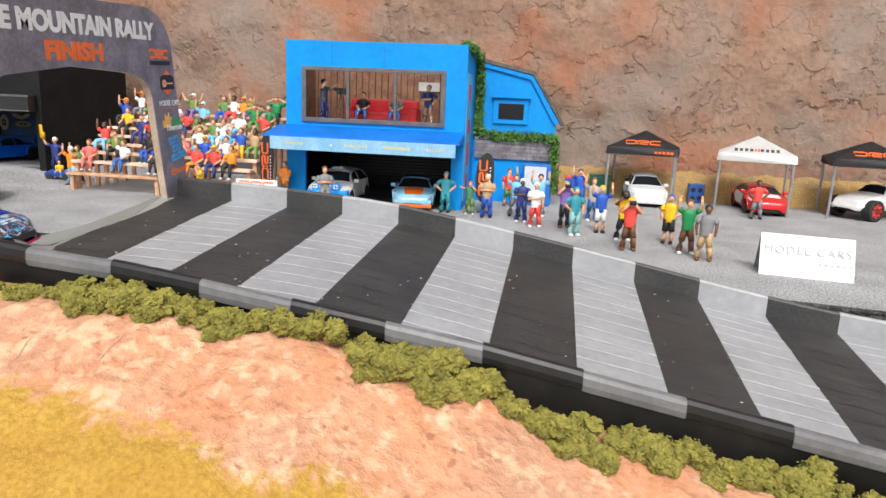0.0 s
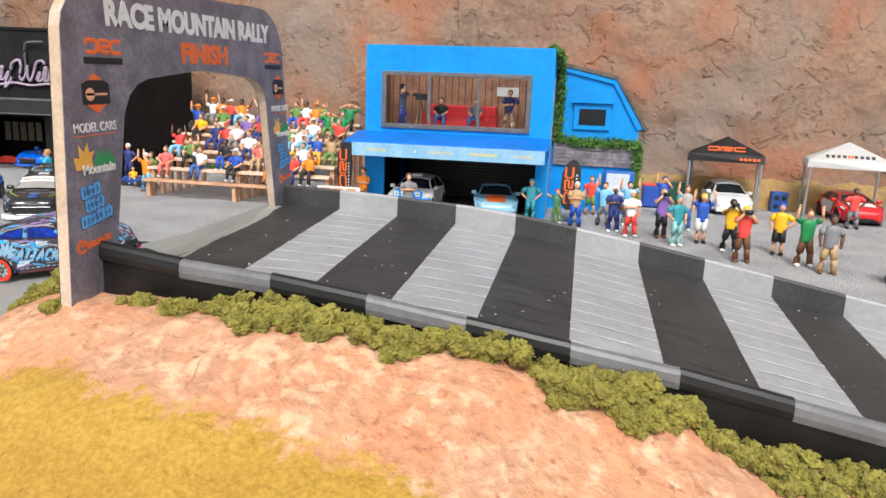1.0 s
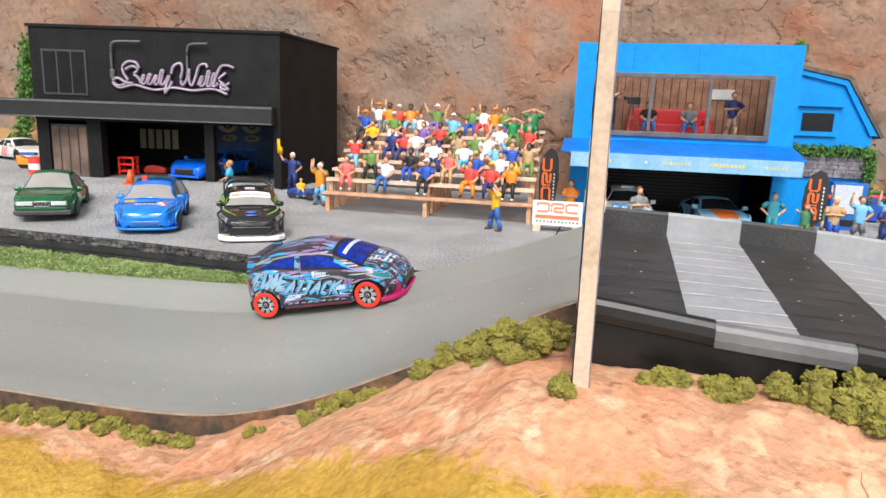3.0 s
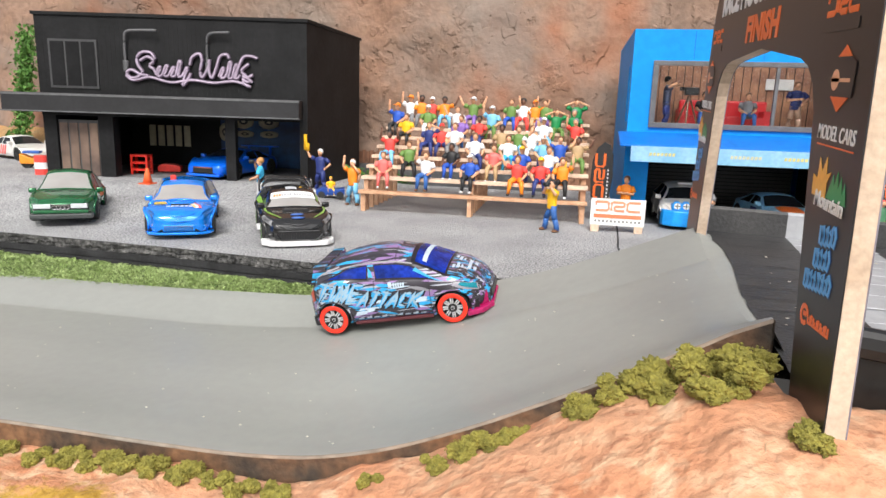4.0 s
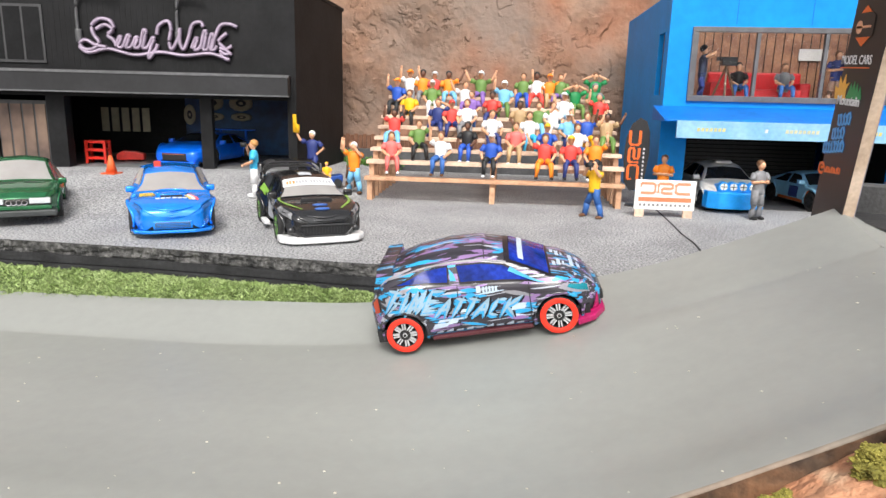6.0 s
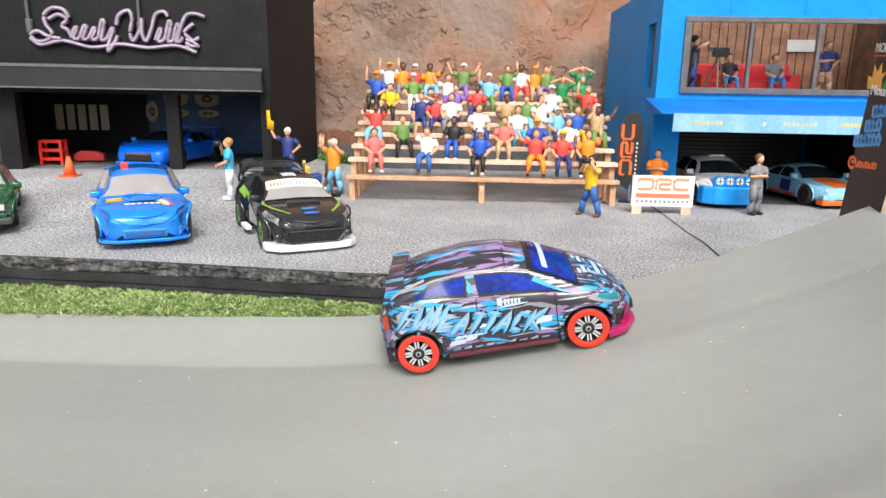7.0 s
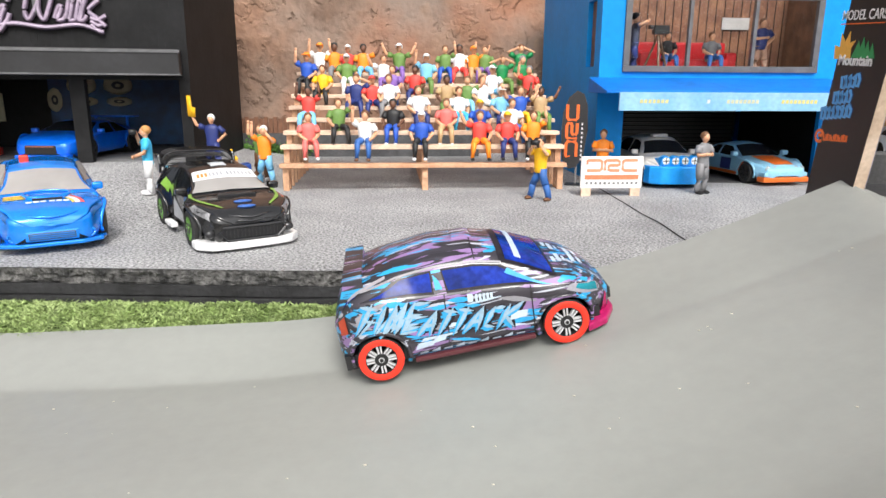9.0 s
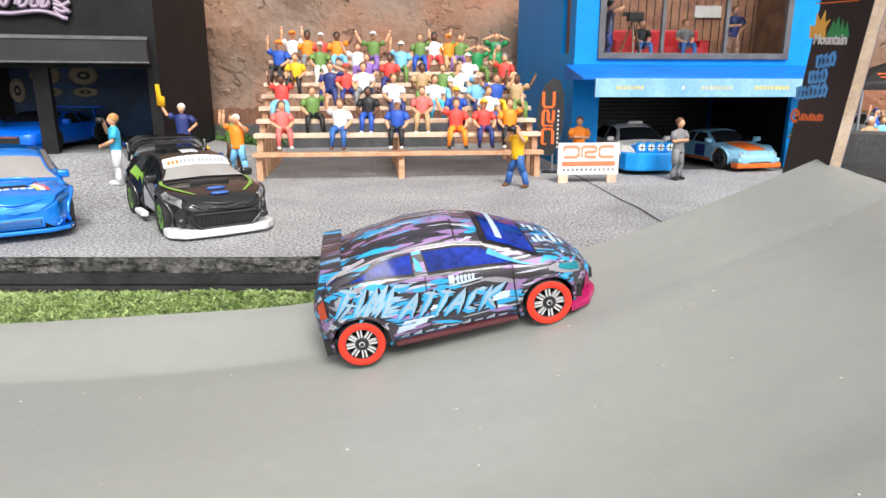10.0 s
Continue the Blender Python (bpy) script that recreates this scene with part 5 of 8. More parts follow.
for s in (-1, 1):
    bm = bmesh.new()
    tube(bm, [(3.24 + 0.02 * math.cos(a), s * 1.0 + 0.13 * math.cos(a), 0.5 + 0.13 * math.sin(a)) for a in steps(0, 2 * math.pi, 16)], 0.035, 6)
    fog = part("fog_lamp", bm, body, car, smooth=True)
    bm = bmesh.new()
    ball(bm, (3.21, s * 1.0, 0.5), 0.11, 2, 0, (0.6, 1, 1))
    part("lens", bm, paint((0.05, 0.28, 0.75), 0.15, 0.3), fog, smooth=True)
    part("headlight", sh.patch([(2.62, 0.50), (3.2, 0.44), (3.16, 0.62), (2.72, 0.80)], 0.025, s, 8, 4), paint((0.03, 0.20, 0.62), 0.1, 0.5, 0.8), car, "blue swept headlight", smooth=True)
for f0, f1, f2, f3, c in ((0.12, 0.20, 0.62, 0.74, (0.75, 0.76, 0.78)), (0.21, 0.27, 0.75, 0.84, (0.75, 0.10, 0.10)), (0.08, 0.115, 0.55, 0.61, (0.75, 0.55, 0.08))):
    part("hood_stripe", sh.patch([(1.72, hv(f0)), (2.75, hv(f2)), (2.75, hv(f3)), (1.72, hv(f1))], 0.022, 1, 10, 2), paint(c, 0.35), car)
part("hood_block", sh.patch([(1.7, hv(0.0)), (1.95, hv(0.0)), (1.95, hv(0.30)), (1.7, hv(0.30))], 0.018, -1), paint((0.005, 0.03, 0.2), 0.35), car, "navy hood block")
for k in range(4):
    part("hood_badge", sh.patch([(1.72 + 0.12 * k, hv(0.36)), (1.81 + 0.12 * k, hv(0.36)), (1.81 + 0.12 * k, hv(0.86)), (1.72 + 0.12 * k, hv(0.86))], 0.022, -1), paint((0.78, 0.52, 0.05), 0.4), car, "yellow sponsor bar")
for s in (-1, 1):
    for k in range(3):
        part("hood_bar", sh.patch([(2.5, hv(0.03 + 0.15 * k)), (2.62, hv(0.03 + 0.15 * k)), (2.62, hv(0.15 + 0.15 * k)), (2.5, hv(0.15 + 0.15 * k))], 0.02, s, 2, 2), paint((0.6, 0.7, 0.85), 0.4), car)
slab_on(car, "roof_beacon", paint((0.75, 0.05, 0.03), 0.3), -0.5, -0.22, -0.62, -0.34, 2.25, 2.56, 0.06)

# black rally hatchback
body = mat("gloss_black", (0.012, 0.012, 0.013), 0.18, 0.1, 0.5, 0, 0.0, 0.7)
green_rim = paint((0.12, 0.3, 0.05), 0.35)
car, sh = parked("rally_hatchback", "gloss black rally hatchback with white splitter and roof wing", -27.9, 36.6, -60, body, "hatch", M["tinted"], green_rim, dims=dict(L=6.5, W=2.7, H=2.3, wheel=0.58, flare=0.27, cabin=0.74))
part("windscreen_glass", screen_patch(sh, 1.5, 0.62, 0.034, 0.84), M["clear_window"], car, "pale clear windscreen", smooth=True)
strip = part("sun_strip", screen_patch(sh, 0.95, 0.5, 0.05, 0.82), paint((0.75, 0.76, 0.76), 0.4), car, "white windscreen banner")
for k in range(7):
    for s in (-1, 1):
        f = 0.06 + 0.125 * k
        part("banner_bar", sh.patch([(0.66, hv(f)), (0.84, hv(f)), (0.84, hv(f + 0.085)), (0.66, hv(f + 0.085))], 0.06, s, 1, 2), paint((0.75, 0.22, 0.03) if s < 0 and k > 3 else (0.35, 0.36, 0.38), 0.4), strip)
part("front_splitter", prism([(2.5, -1.62), (3.0, -1.6), (3.42, -1.25), (3.52, -0.6), (3.52, 0.6), (3.42, 1.25), (3.0, 1.6), (2.5, 1.62)], "z", 0.08, 0.32), paint(WHITE, 0.4), car, "white front splitter", bevel=0.06)
grille = part("grille", prism([(-0.9, 0.74), (0.9, 0.74), (1.0, 0.62), (0.75, 0.38), (-0.75, 0.38), (-1.0, 0.62)], "x", 3.1, 3.44), M["black_plastic"], car, "black mesh grille", bevel=0.04)
for k in range(15):
    part("mesh_bar", a_box(3.435, 3.452, -0.8 + 0.112 * k, -0.775 + 0.112 * k, 0.42, 0.70), paint((0.03, 0.03, 0.031), 0.4), grille)
bm = bmesh.new()
tube(bm, [(3.46, y, z) for y, z in ((-0.9, 0.76), (0.9, 0.76), (1.02, 0.62), (0.77, 0.36), (-0.77, 0.36), (-1.02, 0.62), (-0.9, 0.76))], 0.04, 6)
part("grille_frame", bm, body, car)
for z, half in ((0.92, 0.62), (1.04, 0.5)):
    bm = bmesh.new()
    tube(bm, [(3.24, -half - 0.15, z + 0.05), (3.38, -half * 0.5, z), (3.42, 0, z - 0.02), (3.38, half * 0.5, z), (3.24, half + 0.15, z + 0.05)], 0.03, 6)
    part("upper_grille_bar", bm, paint((0.10, 0.10, 0.105), 0.25, 0.6), car, "dark chrome bar", smooth=True)
for s in (-1, 1):
    bm = bmesh.new()
    ball(bm, (3.2, s * 1.22, 0.56), 0.16, 2, 0, (0.6, 1, 0.8))
    part("fog_lamp", bm, paint((0.05, 0.05, 0.052), 0.2, 0.4), car, smooth=True)
curved_wing(car, "rear_wing", body, -3.25, -2.55, 1.36, 2.55, 0.5, 0.1)
curved_wing(car, "rear_wing", body, -3.05, -2.35, 1.22, 2.36, 0.35, 0.08)
for s in (-1, 1):
    part("wing_end", prism([(-3.25, 1.9), (-2.6, 1.75), (-2.5, 2.1), (-2.6, 2.42), (-3.25, 2.45)], "y", s * 1.33 - 0.05, s * 1.33 + 0.05), body, car, bevel=0.04)
    part("headlight", sh.patch([(2.3, 0.5), (3.1, 0.44), (3.0, 0.62), (2.45, 0.80)], 0.02, s, 8, 4), dull(mat("smoked_lens", (0.34, 0.34, 0.35), 0.15, 0.3, 0.35, second=(0.08, 0.08, 0.085)), 0.5), car, "smoked clear headlight", smooth=True)
    bm = bmesh.new()
    ball(bm, (2.86, s * 1.12, sh.point(2.86, 0.6).z - 0.1), 0.14, 2, 0, (1, 1, 0.8))
    part("lamp_bulb", bm, M["lamp_lens"], car, smooth=True)
    part("green_stripe", sh.patch([(1.5, hv(0.96)), (2.95, hv(0.66)), (2.95, hv(0.73)), (1.5, hv(1.0))], 0.022, s, 8, 2), paint((0.2, 0.34, 0.06), 0.4), car)
    part("green_graphic", sh.patch([(-1.7, 0.56), (-1.2, 0.46), (-1.0, 0.56), (-1.5, 0.66)], 0.03, s), paint((0.2, 0.38, 0.05), 0.4), car)
    part("green_graphic", sh.patch([(-1.1, 0.50), (-0.85, 0.44), (-0.7, 0.52), (-1.0, 0.60)], 0.03, s), paint((0.2, 0.38, 0.05), 0.4), car)
    part("side_graphic", sh.patch([(-0.9, 0.14), (0.6, 0.14), (0.5, 0.36), (-0.7, 0.45)], 0.02, s), paint((0.42, 0.43, 0.45), 0.4), car, "grey sponsor block")
    part("side_badge", sh.patch([(0.75, 0.40), (1.15, 0.40), (1.15, 0.54), (0.75, 0.54)], 0.03, s), paint((0.08, 0.22, 0.6), 0.35), car, "blue side badge")
    slab_on(car, "side_pod", paint(WHITE, 0.4), -1.2, -0.2, s * 1.5 - 0.12, s * 1.5 + 0.12, 0.2, 0.36, 0.05)
    part("roof_mark", sh.patch([(-0.3, hv(0.0)), (0.2, hv(0.0)), (0.2, hv(0.28)), (-0.3, hv(0.28))], 0.02, s), paint((0.55, 0.58, 0.62), 0.4), car)
    part("hood_crease", sh.patch([(2.3, hv(0.02)), (3.0, hv(0.02)), (3.0, hv(0.06)), (2.3, hv(0.06))], 0.03, s, 6, 1), body, car)
for x in (2.62, 2.98):
    bm = bmesh.new()
    ball(bm, (x, 0, sh.point(x, 1.0).z), 1.0, 2, 0, (0.15, 0.30, 0.05))
    part("badge", bm, paint((0.05, 0.15, 0.5), 0.3), car, "blue oval badge", smooth=True)
part("hood_vent", prism([(1.75, -0.5), (2.05, -0.62), (2.05, 0.62), (1.75, 0.5)], "z", 1.36, 1.54), M["black_plastic"], car, bevel=0.03)

# dark green coupe
body = mat("dark_green_paint", (0.012, 0.13, 0.045), 0.22, 0.1, 0.5, 0, 0.3, 0.6)
car, sh = parked("coupe", "dark green boxy coupe with grey bumper parked on the asphalt", -40.75, 37.15, -57, body, "sedan", M["clear_window"], dims=dict(L=6.4, W=2.8, H=2.4, wheel=0.52, hood=1.42))
for k in range(2):
    part("hood_slot", sh.patch([(1.55, hv(0.12)), (1.68, hv(0.12)), (1.68, hv(0.7)), (1.55, hv(0.7))], 0.02, 2 * k - 1, 2, 4), M["black_plastic"], car)
slab_on(car, "bumper", paint((0.05, 0.055, 0.055), 0.4), 2.75, 3.44, -1.36, 1.36, 0.28, 0.54, 0.07)
slab_on(car, "lower_slot", body, 3.0, 3.40, -1.2, 1.2, 0.56, 0.72, 0.04)
slab_on(car, "grille", M["black_plastic"], 3.05, 3.40, -1.18, 1.18, 0.75, 0.99, 0.03)
for y in (-0.98, -0.62, 0.62, 0.98):
    slab_on(car, "headlight", M["lamp_lens"], 3.1, 3.43, y - 0.19, y + 0.19, 0.80, 1.02, 0.03)
for k in range(4):
    bm = bmesh.new()
    tube(bm, [(3.43 + 0, -0.27 + 0.18 * k + 0.1 * math.cos(a), 0.85 + 0.1 * math.sin(a)) for a in steps(0, 2 * math.pi, 10)], 0.02, 5)
    part("badge_ring", bm, M["chrome"], car)
part("side_stripe", sh.patch([(-2.9, 0.36), (-0.6, 0.4), (0.2, 0.5), (-2.6, 0.5)], 0.02, 1), paint((0.75, 0.14, 0.02), 0.4), car, "orange side stripe")
part("side_stripe", sh.patch([(-2.9, 0.30), (-0.6, 0.33), (-0.6, 0.37), (-2.9, 0.34)], 0.022, 1), paint((0.7, 0.7, 0.7), 0.4), car)
slab_on(car, "rear_spoiler", body, -3.2, -2.9, -1.2, 1.2, 1.36, 1.5, 0.04)

# ---- black showroom ----
def flowing(line, n=5):
    """A smooth curve through the points."""
    p = [Vector(q) for q in line]
    out = []
    for i in range(len(p) - 1):
        a, b, c, d = p[max(i - 1, 0)], p[i], p[i + 1], p[min(i + 2, len(p) - 1)]
        for k in range(n):
            t = k / n
            out.append(0.5 * (2 * b + (c - a) * t + (2 * a - 5 * b + 4 * c - d) * t * t + (3 * b - a - 3 * c + d) * t ** 3))
    return out + [p[-1]]


def shapes(name, pts, r, material, parent, label="", n=6):
    bm = bmesh.new()
    for line in pts:
        tube(bm, flowing(line), r, n)
    return part(name, bm, material, parent, label, smooth=True)


blk = thing("showroom", "matt black two-storey showroom with canopy and grey script sign", "building", place(-50.0, 45.9, 0.9, 10.56))
B = M["black_paint"]
D = 10.6
part("wall", prism([(0, 4.2), (18, 4.2), (18, 10.65), (0, 10.65)], "y", 0, 0.3), B, blk)
part("wall", prism([(18.0, 0.0), (18.0, 0.3), (19.6, D), (20.0, D)], "z", -1.0, 10.65), B, blk)
part("wall", prism([(0, 0.3), (0.3, 0.3), (0.9, D), (0.6, D)], "z", -1.0, 10.65), B, blk)
part("wall", prism([(0.9, D), (19.6, D), (19.6, D + 0.3), (0.9, D + 0.3)], "z", -1.0, 10.65), B, blk)
part("wall", a_box(3.75, 4.75, 0.05, 0.9, -0.5, 4.3), B, blk)
part("wall", a_box(17.45, 17.98, 0.06, 0.5, -0.5, 4.3), B, blk)
part("wall", a_box(0.02, 0.9, 0.05, 0.5, -0.5, 4.3), B, blk)
part("pillar", a_box(12.35, 13.05, 0.1, 0.7, -0.6, 4.3), B, blk, bevel=0.03)
part("roof", prism([(-0.15, -0.12), (18.1, -0.12), (20.1, D + 0.4), (0.5, D + 0.4)], "z", 10.66, 10.86), B, blk)
part("floor", prism([(0.4, 0.3), (17.9, 0.3), (19.4, D - 0.1), (0.9, D - 0.1)], "z", 0.0, 0.12), mat("garage_floor", (0.20, 0.20, 0.205), 0.7, 0.2, 1.5), blk)
canopy = part("canopy", a_box(-1.9, 17.7, -1.25, -0.01, 4.4, 5.65), mat("canopy_black", (0.016, 0.016, 0.018), 0.45, 0.2, 1.5), blk, "black canopy with fine edge trim", bevel=0.05)
part("edge_trim", a_box(-1.95, 17.76, -1.31, -1.255, 5.48, 5.62), M["grey_frame"], canopy)
part("edge_trim", a_box(-1.95, 17.76, -1.31, -1.255, 4.42, 4.50), M["grey_frame"], canopy)
part("ceiling", a_box(0.35, 17.9, 0.35, D - 0.2, 4.5, 4.7), B, blk)
# the warm reflection in the door panes is mixed into their colour
M["door_reflection"] = mat("door_reflection", (0.30, 0.21, 0.16), 0.08, 0.1, 2.6, 0.0, 0.3, second=(0.10, 0.075, 0.07), fine=0.6)
# fine siding lines
for k in range(60):
    x = 0.15 + 0.3 * k
    if 0.7 < x < 4.3:
        continue
    part("siding_batten", a_box(x, x + 0.05, -0.013, -0.003, 5.7, 10.6), B, blk)
win = part("upper_window", a_box(0.85, 4.1, -0.10, -0.004, 6.0, 9.15), M["dark_frame"], blk, "three-pane dark window")
for k in range(3):
    x = 1.0 + 1.03 * k
    part("pane", a_box(x, x + 0.9, -0.13, -0.101, 6.15, 9.0), M["dark"], win)
door = part("glass_door", a_box(0.92, 3.73, 0.25, 0.35, -0.1, 3.9), M["dark_frame"], blk, "glazed entrance door")
for k in range(4):
    x = 1.0 + 0.68 * k
    part("pane", a_box(x, x + 0.56, 0.2, 0.246, 0.15, 3.7), M["door_reflection"], door)
for x0, x1 in ((6.0, 2.3), (11.45, 1.6)):
    shapes("gooseneck_lamp", [[(x0, -0.12, 7.3), (x0, -0.2, 8.6), (x0 + 0.1, -0.3, 9.5), (x0 + 0.35, -0.35, 9.75), (x0 + 0.8, -0.4, 9.8), (x0 + x1, -0.5, 9.82)]], 0.09, M["grey_frame"], blk, "thin bent wall lamp")
    shapes("lamp_base", [[(x0, -0.1, 7.2), (x0 + 0.02, -0.14, 7.9)]], 0.19, M["grey_frame"], blk)
# script sign as plain flowing shapes
sgn = mat("sign_grey", (0.42, 0.34, 0.44), 0.5, 0.15, 0.5)


def scroll(pts):
    return [(x, -0.24, z) for x, z in pts]


lines = [scroll([(6.0, 6.95), (6.5, 6.62), (7.6, 6.85), (9.0, 6.55), (10.4, 6.75), (11.8, 6.6), (13.2, 6.75), (14.2, 6.45)])]
lines.append(scroll([(8.0, 8.0), (7.75, 8.4), (7.2, 8.45), (6.8, 8.1), (6.85, 7.6), (7.1, 7.2), (6.8, 6.85), (6.3, 6.8), (6.05, 7.1), (6.4, 7.3), (6.9, 7.05), (7.5, 6.95)]))
lines.append(scroll([(7.0, 7.9), (7.5, 8.15), (7.9, 7.9), (7.6, 7.6), (7.9, 7.35), (8.05, 7.0)]))
for x, hgt, deep in ((8.15, 0.5, 0), (8.6, 0.6, 0), (9.05, 0.5, 0), (9.5, 0.9, 0), (9.95, 0.5, 0.6), (12.35, 0.55, 0), (12.85, 0.95, 0), (13.25, 0.8, 0)):
    lines.append(scroll([(x - 0.16, 7.0), (x + 0.08, 7.0 + hgt), (x + 0.2, 7.05 + hgt * 0.8), (x + 0.02, 7.1), (x - 0.02 - deep * 0.3, 6.95 - deep), (x + 0.22, 6.98 - deep * 0.2), (x + 0.36, 7.2)]))
lines.append(scroll([(10.3, 7.7), (10.45, 8.2), (10.95, 8.45), (11.1, 8.0), (10.95, 7.3), (11.1, 6.95), (11.45, 7.5), (11.6, 8.1), (11.55, 7.3), (11.75, 6.95), (12.05, 7.6), (12.3, 8.3), (12.75, 8.45), (12.9, 8.2)]))
lines.append(scroll([(13.3, 6.9), (13.5, 7.6), (13.85, 8.3), (14.35, 8.4), (14.8, 8.25)]))
lines.append(scroll([(14.2, 7.9), (13.7, 7.45), (14.0, 7.1), (14.4, 6.7)]))
for k in range(3):
    lines.append(scroll([(13.75, 7.1 - 0.16 * k), (14.05, 7.0 - 0.26 * k), (14.45 - 0.08 * k, 7.2 - 0.38 * k)]))
shapes("sign_backing", [[(x, -0.17, z) for x, y, z in line] for line in lines], 0.13, mat("sign_mauve", (0.16, 0.12, 0.17), 0.5, 0.15, 0.5), blk, "dull mauve outline behind the script")
shapes("script_sign", lines, 0.08, sgn, blk, "grey-violet raised script sign drawn as flowing strokes")
# bay walls: tool board and painted mural
mural = part("mural", a_box(8.6, 18.6, D - 0.5, D - 0.35, 0.15, 4.4), mat("mural_blue", (0.005, 0.07, 0.20), 0.5, 0.3, 4.0, second=(0.003, 0.022, 0.09)), blk, "dark blue painted mural with pale eye-like shapes")
for x, z, w, h in ((10.5, 3.9, 0.9, 0.6), (12.6, 3.9, 0.9, 0.6), (8.9, 3.0, 0.45, 0.75), (10.6, 2.9, 0.8, 0.3), (12.6, 2.9, 0.8, 0.3)):
    for f, mt in ((1.0, (0.45, 0.40, 0.28)), (0.62, (0.03, 0.03, 0.035)), (0.3, (0.5, 0.45, 0.32))):
        bm = bmesh.new()
        ball(bm, (x, D - 0.5, z), 1.0, 2, 0, (w * f, 0.03 + 0.02 * (1 - f), h * f))
        part("painted_shape", bm, paint(mt), mural, smooth=True)
for k in range(5):
    part("board_panel", a_box(2.6 + 0.72 * k, 3.1 + 0.72 * k, D - 0.42, D - 0.32, 1.7, 3.4), paint((0.62, 0.58, 0.42)), blk, "pale board panel")

# ---- blue workshop ----
blu = thing("workshop", "bright blue two-storey workshop with awning and open garage", "building", place(0, 0, 0))
P = M["blue_paint"]
X0, X1, F, BK = -11.6, 1.12, 47.4, 60.5
part("wall", a_box(X0, X1, F, F + 0.3, 9.35, 11.1), P, blu)
part("wall", a_box(X0, X1, F, F + 0.3, 4.2, 5.66), P, blu)
part("wall", a_box(X0, -10.2, F, F + 0.3, -0.1, 4.2), P, blu)
part("wall", a_box(0.3, X1, F, F + 0.3, -0.1, 4.2), P, blu)
part("wall", a_box(X0, -10.4, F, F + 0.3, 5.66, 9.35), P, blu)
part("wall", a_box(-0.3, X1, F, F + 0.3, 5.66, 9.35), P, blu)
part("wall", a_box(X1 - 0.3, X1, F + 0.302, BK, -0.1, 11.1), P, blu)
for y0, y1, z0, z1 in ((F + 0.302, 48.3, -0.1, 11.1), (49.9, BK, -0.1, 11.1), (48.3, 49.9, -0.1, 5.9), (48.3, 49.9, 9.2, 11.1)):
    part("wall", a_box(X0, X0 + 0.3, y0, y1, z0, z1), P, blu)
part("wall", a_box(X0, X1, BK, BK + 0.3, -0.1, 11.1), P, blu)
part("roof", a_box(X0 + 0.31, X1 - 0.31, F + 5.2, BK - 0.01, 10.6, 10.8), M["dark"], blu)
part("panel_seam", a_box(-8.3, -8.26, F - 0.012, F - 0.002, 9.5, 11.0), M["awning_blue"], blu)
part("panel_seam", a_box(-4.6, -4.56, F - 0.012, F - 0.002, 9.5, 11.0), M["awning_blue"], blu)
part("upper_floor", a_box(X0 + 0.31, X1 - 0.31, F + 0.31, BK - 0.01, 5.3, 5.62), mat("striped_floor", (0.4, 0.27, 0.17), 0.5, 0.3, 0.5), blu)
for k in range(22):
    part("floor_plank", a_box(X0 + 0.4 + 0.55 * k, X0 + 0.68 + 0.55 * k, F + 0.4, F + 5, 5.62, 5.64), paint((0.6, 0.5, 0.4)), blu)
part("room_back", a_box(X0 + 0.31, X1 - 0.31, F + 5.0, F + 5.2, 5.62, 10.6), mat("wood_panelling", (0.27, 0.13, 0.07), 0.5, 0.25, 0.8, second=(0.17, 0.075, 0.045)), blu, "dark wood panelled back wall")
for k in range(24):
    part("panel_groove", a_box(X0 + 0.6 + 0.5 * k, X0 + 0.64 + 0.5 * k, F + 4.97, F + 4.998, 5.64, 10.6), M["dark"], blu)
for xa, xb in ((X0 + 0.31, X0 + 0.4), (X1 - 0.4, X1 - 0.31)):
    part("room_side", a_box(xa, xb, F + 0.32, F + 4.96, 5.65, 10.6), mat("side_panelling", (0.24, 0.115, 0.06), 0.5, 0.25, 0.8), blu, "dark wood panelled side wall")
wf = part("upper_window", a_box(-10.43, -0.27, F - 0.16, F - 0.003, 5.62, 5.92), M["grey_frame"], blu, "grey-framed wide three-pane window", bevel=0.02)
for b4 in ((-10.43, -0.27, 9.12, 9.38), (-10.43, -10.12, 5.93, 9.11), (-0.58, -0.27, 5.93, 9.11), (-7.2, -7.02, 5.93, 9.11), (-3.85, -3.67, 5.93, 9.11)):
    part("window_bar", a_box(b4[0], b4[1], F - 0.14, F + 0.12, b4[2], b4[3]), M["grey_frame"], wf, bevel=0.02)
for a, b in ((-10.11, -7.21), (-7.01, -3.86), (-3.66, -0.59)):
    g = part("pane", a_box(a, b, F - 0.03, F, 5.93, 9.11), glass_mat("window_glass"), wf)
    g.visible_shadow = False
part("side_window_frame", a_box(X0 - 0.02, X0 + 0.02, 48.2, 48.32, 5.9, 9.2), P, blu)
part("side_shutter", a_box(X0 + 0.26, X0 + 0.32, 48.3, 49.9, 5.9, 9.2), mat("brown_shutter", (0.22, 0.09, 0.04), 0.5, 0.25, 0.5), blu, "brown wooden panel in the side opening")
aw = part("awning", prism([(47.38, 5.35), (44.35, 4.72), (44.35, 4.60), (47.38, 4.60)], "x", -12.1, 1.15), M["awning_blue"], blu, "deep blue sloping awning", bevel=0.03)
band = part("sign_band", a_box(-11.5, 0.97, 44.22, 44.345, 3.82, 4.66), M["pale_blue"], aw, "pale weathered blue sign band")
rnd = random.Random(3)
